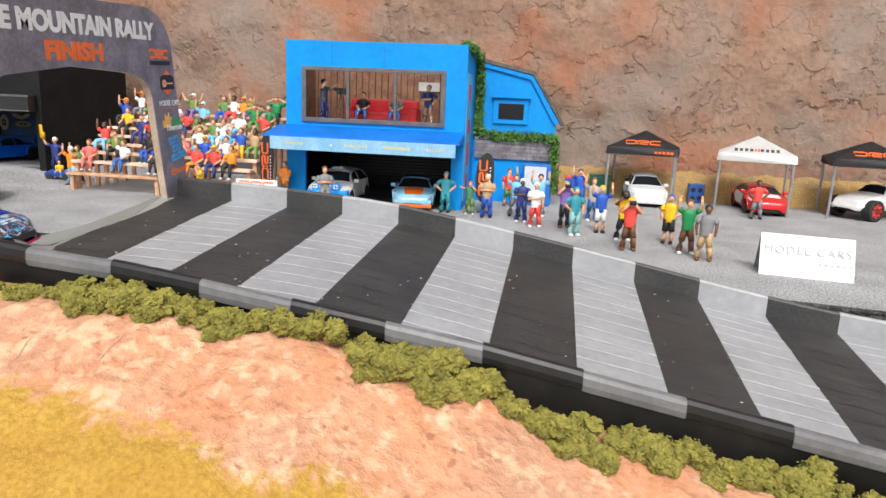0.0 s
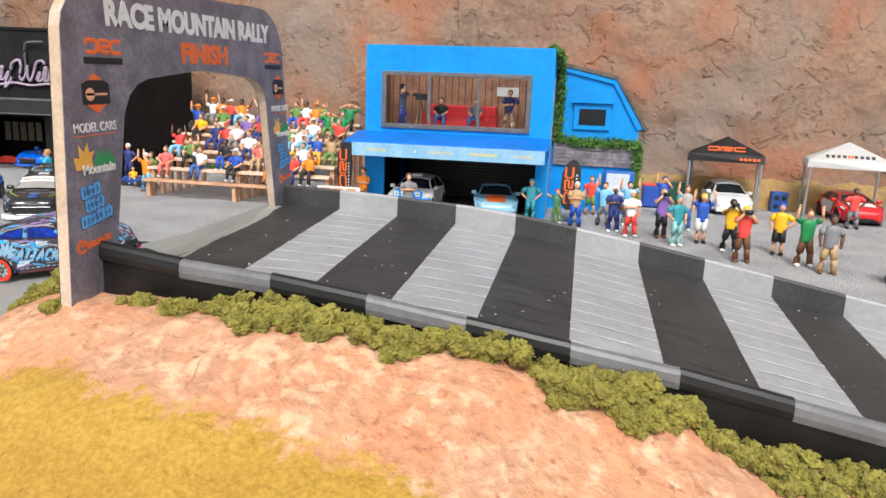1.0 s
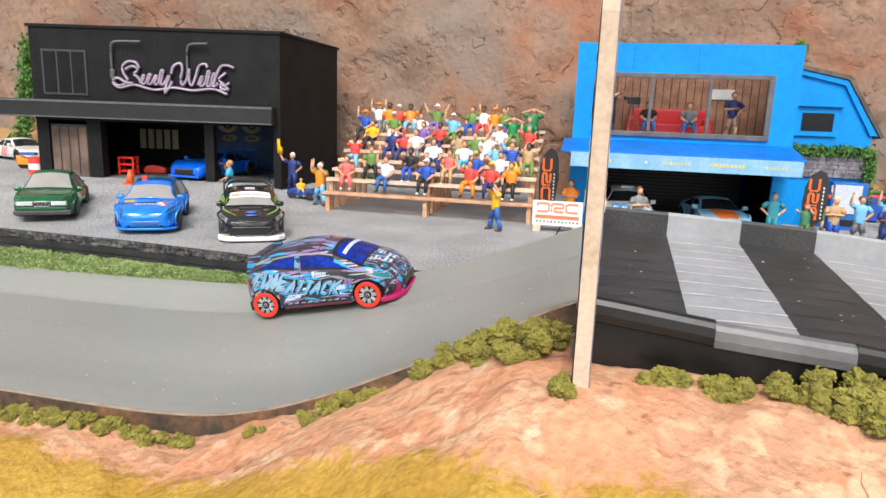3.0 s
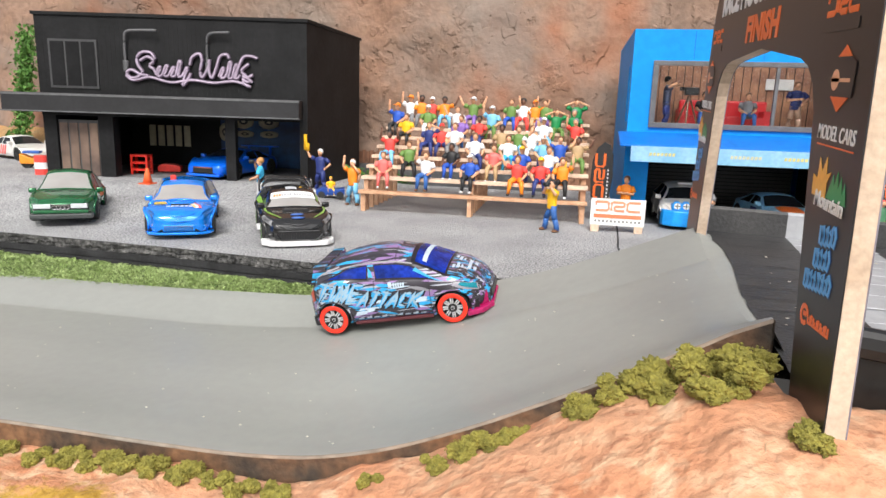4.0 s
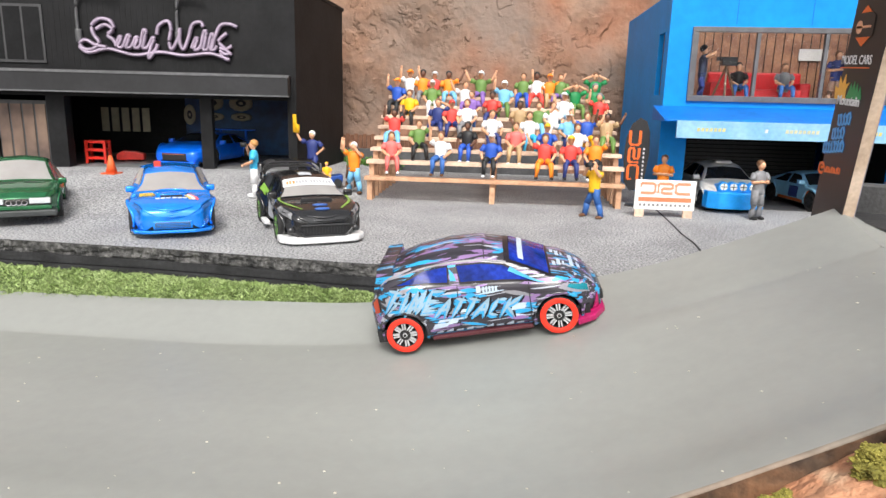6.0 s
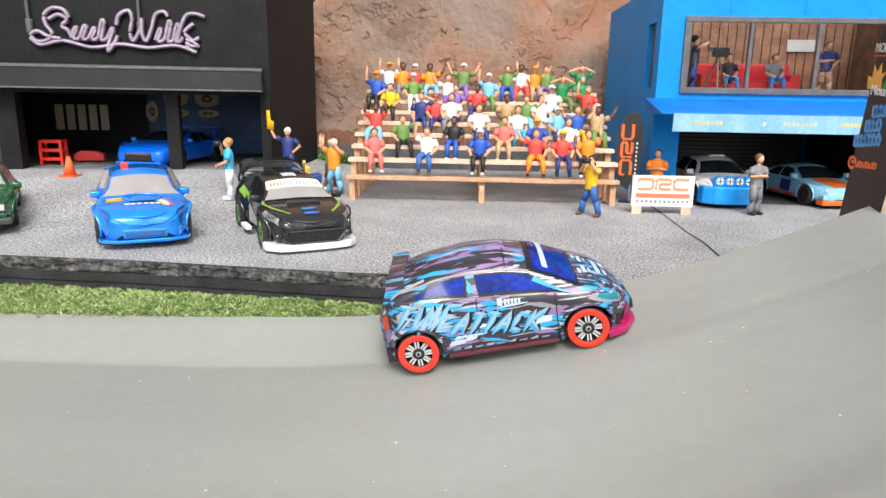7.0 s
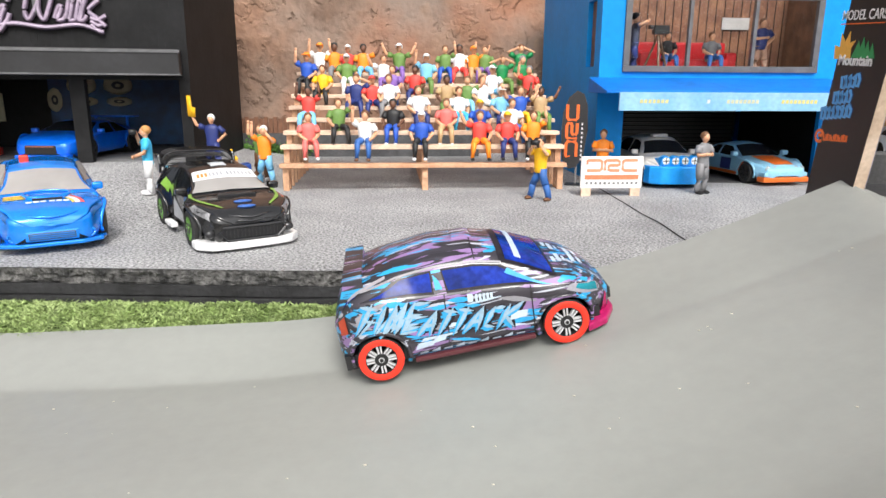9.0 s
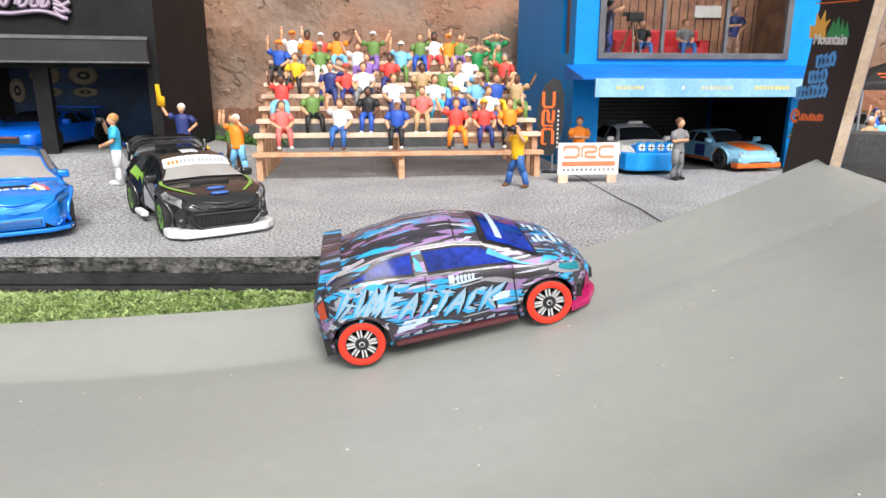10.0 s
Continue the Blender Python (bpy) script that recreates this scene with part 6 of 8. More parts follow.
for x, w, c in ((-9.8, 1.5, (0.62, 0.55, 0.15)), (-7.2, 0.3, (0.6, 0.6, 0.62)), (-5.6, 1.6, (0.58, 0.55, 0.3)), (-2.8, 1.9, (0.72, 0.58, 0.08)), (-0.3, 1.3, (0.55, 0.52, 0.3))):
    n = max(1, int(w / 0.2))
    for k in range(n):
        part("sponsor_bar", prism([(x - w / 2 + 0.2 * k, 4.16), (x - w / 2 + 0.2 * k + 0.14, 4.16), (x - w / 2 + 0.2 * k + 0.16, 4.33), (x - w / 2 + 0.2 * k + 0.03, 4.33)], "y", 44.205, 44.218), paint(tuple(q * 0.8 + 0.1 for q in c)), band)
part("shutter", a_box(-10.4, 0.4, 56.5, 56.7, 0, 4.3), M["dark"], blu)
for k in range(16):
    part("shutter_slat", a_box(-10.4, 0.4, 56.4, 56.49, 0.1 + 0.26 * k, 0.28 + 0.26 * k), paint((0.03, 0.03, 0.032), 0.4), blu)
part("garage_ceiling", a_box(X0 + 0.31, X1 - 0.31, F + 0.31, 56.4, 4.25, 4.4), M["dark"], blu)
# near-black sheets added over the blue side walls to keep the inside dark
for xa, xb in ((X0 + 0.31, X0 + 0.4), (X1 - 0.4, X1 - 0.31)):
    part("garage_side", a_box(xa, xb, F + 0.32, 56.38, 0.03, 4.24), M["dark"], blu, "near-black sheet darkening the garage side wall")
part("garage_floor", a_box(X0 + 0.31, X1 - 0.31, F - 0.3, 56.4, 0.005, 0.03), mat("workshop_floor", (0.10, 0.10, 0.102), 0.7, 0.2, 1.5), blu)
# banner on the flank
ban = part("banner", a_box(X1 + 0.004, X1 + 0.06, 47.7, 50.6, 0.6, 9.3), paint((0.10, 0.36, 0.62)), blu, "light blue vertical banner with red lettering bars")
for k, (z0, z1) in enumerate(((7.6, 8.6), (5.2, 6.2), (3.0, 4.6), (1.4, 2.4))):
    part("lettering_bar", a_box(X1 + 0.062, X1 + 0.075, 48.5, 49.8, z0, z1), paint((0.45, 0.05, 0.12)), ban)
# annex with barn roof
part("annex_wall", prism([(1.13, -0.1), (7.3, -0.1), (7.3, 6.2), (5.3, 9.5), (1.13, 10.5)], "y", 53.2, 53.5), P, blu)
part("annex_wall", a_box(7.0, 7.29, 53.51, BK, -0.1, 6.2), P, blu)
part("annex_roof", prism([(1.0, 10.55), (5.4, 9.6), (7.75, 5.95), (7.95, 6.05), (5.5, 9.85), (1.0, 10.8)], "y", 52.9, BK), mat("roof_grey", (0.13, 0.115, 0.10), 0.8, 0.25, 1.0, 0.02), blu, "weathered dark grey barn roof")
part("barge_board", prism([(1.14, 10.2), (5.25, 9.25), (7.15, 6.1), (7.6, 6.1), (5.4, 9.55), (1.14, 10.5)], "y", 53.0, 53.19), P, blu)
wd = part("annex_window", a_box(2.55, 5.2, 53.0, 53.195, 5.95, 7.85), P, blu, "small dark window in a blue frame", bevel=0.04)
part("pane", a_box(2.95, 4.85, 52.96, 52.999, 6.3, 7.45), M["tinted"], wd)
part("hood_board", a_box(2.4, 5.35, 52.75, 53.19, 7.86, 8.0), P, wd)
brick = mat("grey_brick", (0.26, 0.24, 0.26), 0.85, 0.25, 0.6, 0.02)
bw = part("brick_panel", a_box(1.3, 7.15, 53.05, 53.19, 3.3, 5.0), paint((0.16, 0.15, 0.16), 0.9), blu, "grey stone brick band")
r = random.Random(5)
for row in range(6):
    x = 1.3 - (0.3 if row % 2 else 0)
    while x < 7.1:
        w = r.uniform(0.5, 0.75)
        a, b = max(1.3, x), min(7.14, x + w - 0.05)
        if b - a > 0.1:
            part("brick", a_box(a, b, 53.0 - r.uniform(0, 0.05), 53.05, 3.32 + 0.28 * row, 3.32 + 0.28 * row + 0.235), brick, bw)
        x += w


def leaf_mass(name, label, points, size, count, material, spread, category="ivy", seed=1):
    """Many small bent leaves round a line of points."""
    rr = random.Random(seed)
    bm = bmesh.new()
    for k in range(count):
        t = rr.random() * (len(points) - 1)
        i = int(t)
        p = Vector(points[i]).lerp(Vector(points[i + 1]), t - i) + Vector((rr.gauss(0, spread), rr.gauss(0, spread * 0.6), rr.gauss(0, spread)))
        s = size * rr.uniform(0.6, 1.3)
        rot = Euler((rr.uniform(0, 6.3), rr.uniform(0, 6.3), rr.uniform(0, 6.3))).to_matrix()
        q = [bm.verts.new(p + rot @ Vector(c) * s) for c in ((-0.5, 0, 0), (0, -0.35, 0.12), (0.6, 0, 0), (0, 0.35, 0.12))]
        bm.faces.new(q[:3]), bm.faces.new((q[0], q[2], q[3]))
    return tagged(obj(name, bm, material), label, category, kind="stuff")


M["ivy"] = mat("ivy_leaf", (0.05, 0.15, 0.02), 0.7, 0.4, 0.3, 0, second=(0.09, 0.2, 0.03))
leaf_mass("ivy", "green trailing ivy on the blue workshop corner", [(0.9, 47.6, 11.1), (1.35, 49.5, 10.9), (1.4, 52.8, 10.6), (1.5, 52.9, 9.0), (1.45, 52.9, 7.0), (1.5, 52.9, 5.2), (3.5, 52.8, 5.05), (5.5, 52.8, 5.1), (7.3, 52.8, 5.0), (7.4, 52.8, 3.6), (7.4, 52.8, 1.0)], 0.28, 2600, M["ivy"], 0.16)

# room furniture behind the window
sofa = thing("sofa", "bright red sofa in the upper room", "sofa", place(-5.6, 51.3, 5.65))
red = paint((0.55, 0.01, 0.015), 0.5)
part("seat", a_box(-2.6, 2.6, -0.6, 0.7, 0.05, 0.75), red, sofa, bevel=0.12)
part("backrest", a_box(-2.6, 2.6, 0.5, 0.9, 0.05, 1.7), red, sofa, bevel=0.12)
for s in (-1, 1):
    part("armrest", a_box(2.45 * s - 0.3, 2.45 * s + 0.3, -0.62, 0.9, 0.05, 1.1), red, sofa, bevel=0.12)
tri = thing("tripod_camera", "black video camera on a wooden tripod in the upper room", "camera", place(-8.1, 48.9, 5.65))
for a in (0.3, 2.4, 4.5):
    bm = bmesh.new()
    tube(bm, [(0.75 * math.cos(a), 0.75 * math.sin(a), 0), (0, 0, 1.9)], 0.06, 6)
    part("leg", bm, paint((0.12, 0.06, 0.03)), tri)
part("camera_body", a_box(-0.3, 0.5, -0.2, 0.2, 1.9, 2.35), M["black_plastic"], tri, bevel=0.05)
part("viewfinder", a_box(-0.55, -0.31, -0.1, 0.1, 2.15, 2.35), M["black_plastic"], tri)
figurine(place(-9.35, 48.9, 5.65, 75), (0.05, 0.06, 0.10), NAVY, hair=BLACK, arms=("point", "point"), shoes=BLACK, label="painted camera operator figure in dark clothes", h=2.9)
figurine(place(-6.9, 50.6, 6.35), BLACK, JEANS, hair=BLACK, sit=True, arms=("lap", "lap"), label="painted figure in black shirt sitting on the red sofa")
figurine(place(-4.4, 50.6, 6.35), GREY, JEANS, hair=BROWN, sit=True, arms=("lap", "lap"), label="painted figure in grey shirt sitting on the red sofa")
figurine(place(-1.9, 50.0, 5.65, 0), NAVY, (0.4, 0.25, 0.18), hair=BROWN, arms=("cross", "hip"), shoes=BLACK, label="painted figure in a dark jacket in the upper room", h=2.8)
part("picture_board", a_box(-3.1, -1.5, 52.3, 52.365, 8.1, 8.75), paint((0.5, 0.48, 0.46)), blu, "pale notice board on the panelled wall")

# ---- cars in the workshop and the showroom ----
silver = mat("pale_silver", (0.70, 0.68, 0.64), 0.35, 0.06, 0.6, 0, 0.1, 0.4)
azure = paint((0.01, 0.33, 0.90), 0.3, 0.1, 0.4)
car, sh = parked("rally_hatchback", "pale silver rally hatchback with blue nose and round spotlights", -7.95, 48.4, -90, silver, "hatch", dims=dict(L=6.2, W=2.8, H=2.35, wheel=0.52), z=0.04)
part("blue_nose", prism([(2.35, -1.5), (3.0, -1.42), (3.34, -0.9), (3.34, 0.9), (3.0, 1.42), (2.35, 1.5)], "z", 0.18, 1.08), azure, car, "bright blue front bumper", bevel=0.1)
part("spotlight_pod", a_box(2.3, 3.2, -1.0, 1.0, 1.0, 1.42), azure, car, bevel=0.14)
for y in (-0.72, -0.24, 0.24, 0.72):
    bm = bmesh.new()
    tube(bm, [(2.9, y, 1.36), (3.26, y, 1.34)], [0.24, 0.24], 14)
    lamp = part("spotlight", bm, azure, car, "round blue spotlight with black cross tape", smooth=False)
    bm = bmesh.new()
    tube(bm, [(3.262, y, 1.34), (3.272, y, 1.34)], [0.18, 0.18], 14)
    part("lens", bm, paint((0.75, 0.8, 0.8), 0.3), lamp)
    part("tape", a_box(3.274, 3.285, y - 0.17, y + 0.17, 1.32, 1.36), M["black_plastic"], car)
    part("tape", a_box(3.274, 3.288, y - 0.02, y + 0.02, 1.17, 1.51), M["black_plastic"], car)
slab_on(car, "roof_scoop", silver, 0.1, 0.5, -0.4, 0.4, 2.3, 2.45, 0.05)
powder = mat("powder_blue", (0.27, 0.55, 0.74), 0.35, 0.06, 0.6, 0, 0.05, 0.4)
car, sh = parked("rally_coupe", "powder blue rally coupe with orange stripes parked in the workshop", -2.5, 49.2, -82, powder, "sedan", dims=dict(L=6.6, W=2.75, H=1.95, wheel=0.52), z=0.04)
orange = paint((0.75, 0.15, 0.02), 0.35)
bm = bmesh.new()
for s in (-1, 1):
    sh.patch([(1.35, 0.93), (3.1, 0.93), (3.1, 1.0), (1.35, 1.0)], 0.02, s, 10, 2, bm)
part("hood_stripe", bm, orange, car, "orange centre stripe")
slab_on(car, "front_lip", orange, 2.85, 3.42, -1.3, 1.3, 0.16, 0.42, 0.06)
for s in (-1, 1):
    part("side_stripe", sh.patch([(-3.2, 0.02), (2.9, 0.02), (2.9, 0.16), (-3.2, 0.16)], 0.02, s, 16, 1), orange, car)
    part("number_disc", sh.patch([(-0.2, 0.22), (0.7, 0.22), (0.7, 0.48), (-0.2, 0.48)], 0.02, s), paint(NAVY), car)
    for y in (0.62, 0.98):
        lamp_pair(car, 3.2, y, 0.82, 0.16, M["lamp_lens"], "headlight", (0.5, 1, 1))
slab_on(car, "grille", paint((0.03, 0.05, 0.2), 0.4), 3.1, 3.3, -0.4, 0.4, 0.75, 0.88, 0.02)
slab_on(car, "front_bumper", powder, 2.9, 3.36, -1.25, 1.25, 0.44, 0.66, 0.05)
rb = mat("royal_blue", (0.002, 0.15, 0.88), 0.3, 0.08, 0.5, 0, 0.25, 0.6)
car, sh = parked("sports_coupe", "royal blue sports coupe with open black grille in the showroom bay", -39.2, 51.9, -96, rb, "sedan", dims=dict(L=7.2, W=3.35, H=2.0, wheel=0.58, hood=1.32), z=1.03)
slab_on(car, "grille", M["black_plastic"], 3.4, 3.80, -0.8, 0.8, 0.42, 0.86, 0.06)
part("grille_bar", a_box(3.78, 3.82, -0.7, 0.7, 0.78, 0.83), paint((0.3, 0.1, 0.08)), car)
for s in (-1, 1):
    part("headlight", sh.patch([(2.45, 0.52), (3.0, 0.5), (2.9, 0.58), (2.3, 0.68)], 0.02, s), M["tinted"], car)
slab_on(car, "front_lip", rb, 3.2, 3.85, -1.35, 1.35, 0.2, 0.38, 0.06)
slab_on(car, "rear_wing", rb, -3.7, -3.0, -1.5, 1.5, 1.95, 2.05, 0.03)
for s in (-1, 1):
    slab_on(car, "wing_strut", rb, -3.4, -3.2, s * 0.95 - 0.05, s * 0.95 + 0.05, 1.2, 1.97, 0.02)

# ---- cars under the tents ----
car, sh = parked("hatchback", "white compact hatchback parked under a dark tent", 14.95, 58.3, -91, mat("white_paint", (0.72, 0.73, 0.74), 0.3, 0.04, 0.5, 0, 0, 0.5), "hatch", dims=dict(L=6.2, W=2.75, H=2.4, wheel=0.5))
slab_on(car, "bumper", paint((0.68, 0.69, 0.7), 0.35), 2.7, 3.25, -1.25, 1.25, 0.28, 0.6, 0.06)
slab_on(car, "grille", M["black_plastic"], 2.98, 3.16, -1.0, 1.0, 0.72, 0.95, 0.03)
lamp_pair(car, 3.05, 0.85, 0.84, 0.17, M["lamp_lens"])
redp = mat("rally_red", (0.60, 0.012, 0.015), 0.25, 0.05, 0.5, 0, 0.05, 0.6)
car, sh = parked("rally_sedan", "bright red rally sedan with white hood blocks under a white tent", 23.7, 57.4, -93, redp, "hatch", dims=dict(L=6.6, W=2.8, H=2.15, wheel=0.52))
part("hood_block", screen_patch(sh, 2.75, 1.75, 0.02, 0.9), paint((0.75, 0.75, 0.75), 0.35), car, "white hood block")
for s in (-1, 1):
    part("headlight", sh.patch([(2.5, 0.5), (3.0, 0.47), (2.95, 0.64), (2.55, 0.66)], 0.02, s), M["lamp_lens"], car)
    part("side_block", sh.patch([(-1.8, 0.2), (0.4, 0.2), (0.7, 0.5), (-1.5, 0.5)], 0.02, s), paint((0.72, 0.72, 0.72), 0.35), car)
slab_on(car, "grille", M["black_plastic"], 3.05, 3.3, -0.7, 0.7, 0.35, 0.6, 0.03)
wt = thing("off_road_truck", "white off-road pickup with red rims under a dark tent", "model truck", place(32.2, 57.3, 0.01, -150), "parked model cars")
sh = hatch_shell(6.8, 2.7, 2.5, 0.5)
sh.front, sh.rear, sh.wheel = 2.2, -2.1, 0.72
sh.top = [(-3.4, 1.3), (-3.3, 1.75), (-1.2, 1.78), (-1.1, 2.55), (0.2, 2.6), (0.9, 1.95), (2.4, 1.75), (3.2, 1.5), (3.4, 1.1)]
sh.belt = [(-3.4, 1.25), (-1.2, 1.65), (0.9, 1.7), (3.4, 1.0)]
sh.sill = 0.75
sh.mid = 1.1
part("body", sh.body(), mat("truck_white", (0.7, 0.7, 0.7), 0.3, 0.06, 0.5, 0, 0, 0.4), wt, smooth=True)
part("chassis", a_box(-2.9, 2.9, -0.8, 0.8, 0.6, 0.9), M["black_plastic"], wt)
for x in (2.2, -2.1):
    for s in (-1, 1):
        wheel_parts(wt, x, s * 1.45, 0.8, 0.7, s, paint(RED, 0.35))
glaze(wt, sh, M["tinted"], None, [(-1.0, 0.7, 0.2, -1.0)])
part("windscreen", screen_patch(sh, 0.85, 0.25), M["tinted"], wt, smooth=True)
for s in (-1, 1):
    part("red_panel", sh.patch([(-3.3, 0.3), (-1.3, 0.3), (-1.3, 0.5), (-3.3, 0.5)], 0.02, s), paint((0.5, 0.05, 0.04), 0.4), wt)
car, sh = parked("coupe", "white coupe with red diagonal stripes parked by the rock wall", -61.5, 56.0, -20, mat("warm_white", (0.7, 0.69, 0.66), 0.3, 0.05, 0.5, 0, 0, 0.4), "sedan", z=1.0)
for s in (-1, 1):
    for k in range(3):
        part("stripe", sh.patch([(-0.9 + 0.35 * k, 0.1), (-0.7 + 0.35 * k, 0.1), (-0.4 + 0.35 * k, 0.5), (-0.6 + 0.35 * k, 0.5)], 0.02, s), paint(RED), car)

# ---- bleachers ----
ble = thing("bleachers", "eight-row raw wooden bleachers with plank seats on the asphalt", "bleachers", place(-27.2, 45.3, 0.0, 0.6))
ROWS_N, LEN = 8, 13.5
ROW_Y = [0.0, 0.62, 1.7, 2.8, 3.9, 5.0, 6.2, 7.5]
ROW_Z = [1.3, 2.12, 2.72, 3.28, 3.85, 4.42, 5.0, 5.6]
for k in range(ROWS_N):
    z, y = ROW_Z[k], ROW_Y[k]
    mt = M["wood"] if k == 0 else M["pale_wood"]
    part("seat_plank", a_box(-0.1, LEN + 0.1, y - 0.38, y + (0.2 if k == 0 else 0.40), z - 0.20, z), mt, ble, bevel=0.03)
    for x in (0.15, LEN / 2, LEN - 0.15):
        part("post", a_box(x - 0.14, x + 0.14, y - 0.12, y + 0.12, 0.0, z - 0.21), M["wood"], ble)
    for x in (0.15, LEN - 0.15):
        part("brace", a_box(x - 0.10, x + 0.10, y + 0.13, y + (0.45 if k == 0 else 1.0), z - 0.42, z - 0.24), M["wood"], ble)
part("stringer", prism([(-0.2, 0.6), (7.4, 4.9), (7.4, 5.2), (-0.2, 0.9)], "x", LEN / 2 - 0.12, LEN / 2 + 0.12), M["wood"], ble)
CROWD = [
    (1, 0.09, CORAL, CORAL, "lap", "lap", "b"), (1, 0.29, WHITE, JEANS, "up", "knee", "b"), (1, 0.49, BLUE, BLACK, "knee", "knee", "w"), (1, 0.70, RED, ORANGE, "wide", "knee", "b"), (1, 0.80, RED, NAVY, "knee", "knee", "y"), (1, 0.895, ORANGE, BLACK, "knee", "up", "b"),
    (2, 0.19, GREEN, BLACK, "knee", "up", "b"), (2, 0.39, BLACK, BLUE, "knee", "knee", "d"), (2, 0.585, CORAL, TAN, "lap", "lap", "b"), (2, 0.71, BLUE, NAVY, "knee", "knee", "y"), (2, 0.83, WHITE, JEANS, "down", "knee", "b"),
    (3, 0.075, RED, SKYBLUE, "up", "up", "d"), (3, 0.485, WHITE, NAVY, "knee", "knee", "b"), (3, 0.64, WHITE, CYAN, "knee", "down", "b"), (3, 0.80, SKYBLUE, NAVY, "knee", "knee", "w"), (3, 0.875, BLUE, YELLOW, "wide", "wide", "b"), (3, 0.955, TAN, GREEN, "up", "wide", "d"),
    (4, 0.25, NAVY, NAVY, "down", "head", "b"), (4, 0.31, RED, NAVY, "knee", "knee", "r"), (4, 0.375, WHITE, GREY, "knee", "knee", "b"), (4, 0.60, TAN, GREEN, "knee", "knee", "d"), (4, 0.68, GREEN, SKYBLUE, "down", "wide", "b"), (4, 0.74, WHITE, WHITE, "knee", "knee", "b"),
    (5, 0.115, YELLOW, BLACK, "knee", "knee", "b"), (5, 0.39, PURPLE, JEANS, "down", "knee", "b"), (5, 0.48, RED, NAVY, "knee", "knee", "d"), (5, 0.79, WHITE, SKYBLUE, "knee", "knee", "w"), (5, 0.94, RED, BROWN, "up", "knee", "g"),
    (6, 0.045, BLUE, BLACK, "up", "knee", "o"), (6, 0.205, GREEN, WHITE, "knee", "knee", "w"), (6, 0.355, WHITE, PURPLE, "wide", "knee", "b"), (6, 0.53, SKYBLUE, GREEN, "up", "knee", "w"), (6, 0.845, DKGREEN, GREEN, "head", "head", "b"), (6, 0.93, DKGREEN, GREEN, "knee", "knee", "g"),
    (7, 0.09, WHITE, GREY, "up", "up", "o"), (7, 0.15, ORANGE, GREY, "down", "down", "d"), (7, 0.205, RED, NAVY, "down", "down", "w"), (7, 0.27, ORANGE, SKYBLUE, "down", "wide", "d"), (7, 0.42, GREEN, PURPLE, "wide", "wide", "w"), (7, 0.615, GREEN, BLUE, "down", "up", "b"), (7, 0.675, WHITE, RED, "down", "down", "d"), (7, 0.735, ORANGE, TAN, "down", "wide", "o"), (7, 0.785, GREEN, PURPLE, "up", "down", "b"), (7, 0.94, DKGREEN, BLACK, "head", "head", "b"),
]
CNAME = {RED: "red", ORANGE: "orange", YELLOW: "yellow", GREEN: "olive green", DKGREEN: "green", BLUE: "blue", NAVY: "navy", SKYBLUE: "light blue", CYAN: "cyan", PURPLE: "purple", WHITE: "white", GREY: "grey", BLACK: "black", TAN: "tan", CORAL: "coral", TEAL: "teal", BROWN: "brown", JEANS: "denim"}
HAIR = {"b": BROWN, "w": WHITE, "y": YELLOW, "d": BLACK, "r": RED, "g": GREY, "o": ORANGE}
base = ble.matrix_world.copy()
rnd = random.Random(2)
for k, f, shirt, trousers, la, ra, hr in CROWD:
    m = base @ place(LEN * f, ROW_Y[k] - 0.02, ROW_Z[k] + 0.02, rnd.uniform(-14, 14))
    figurine(m, shirt, trousers, DARK_SKIN if hr == "d" else PALE, HAIR[hr], True, (la, ra), rnd.choice([WHITE, BLACK, BROWN]), "painted spectator in %s shirt and %s trousers on bleachers" % (CNAME[shirt], CNAME.get(trousers, "dark")), "bleacher spectators", h=rnd.uniform(2.75, 3.0), spread=rnd.uniform(0.02, 0.2), cap=HAIR[hr] if hr in "wyro" else None)

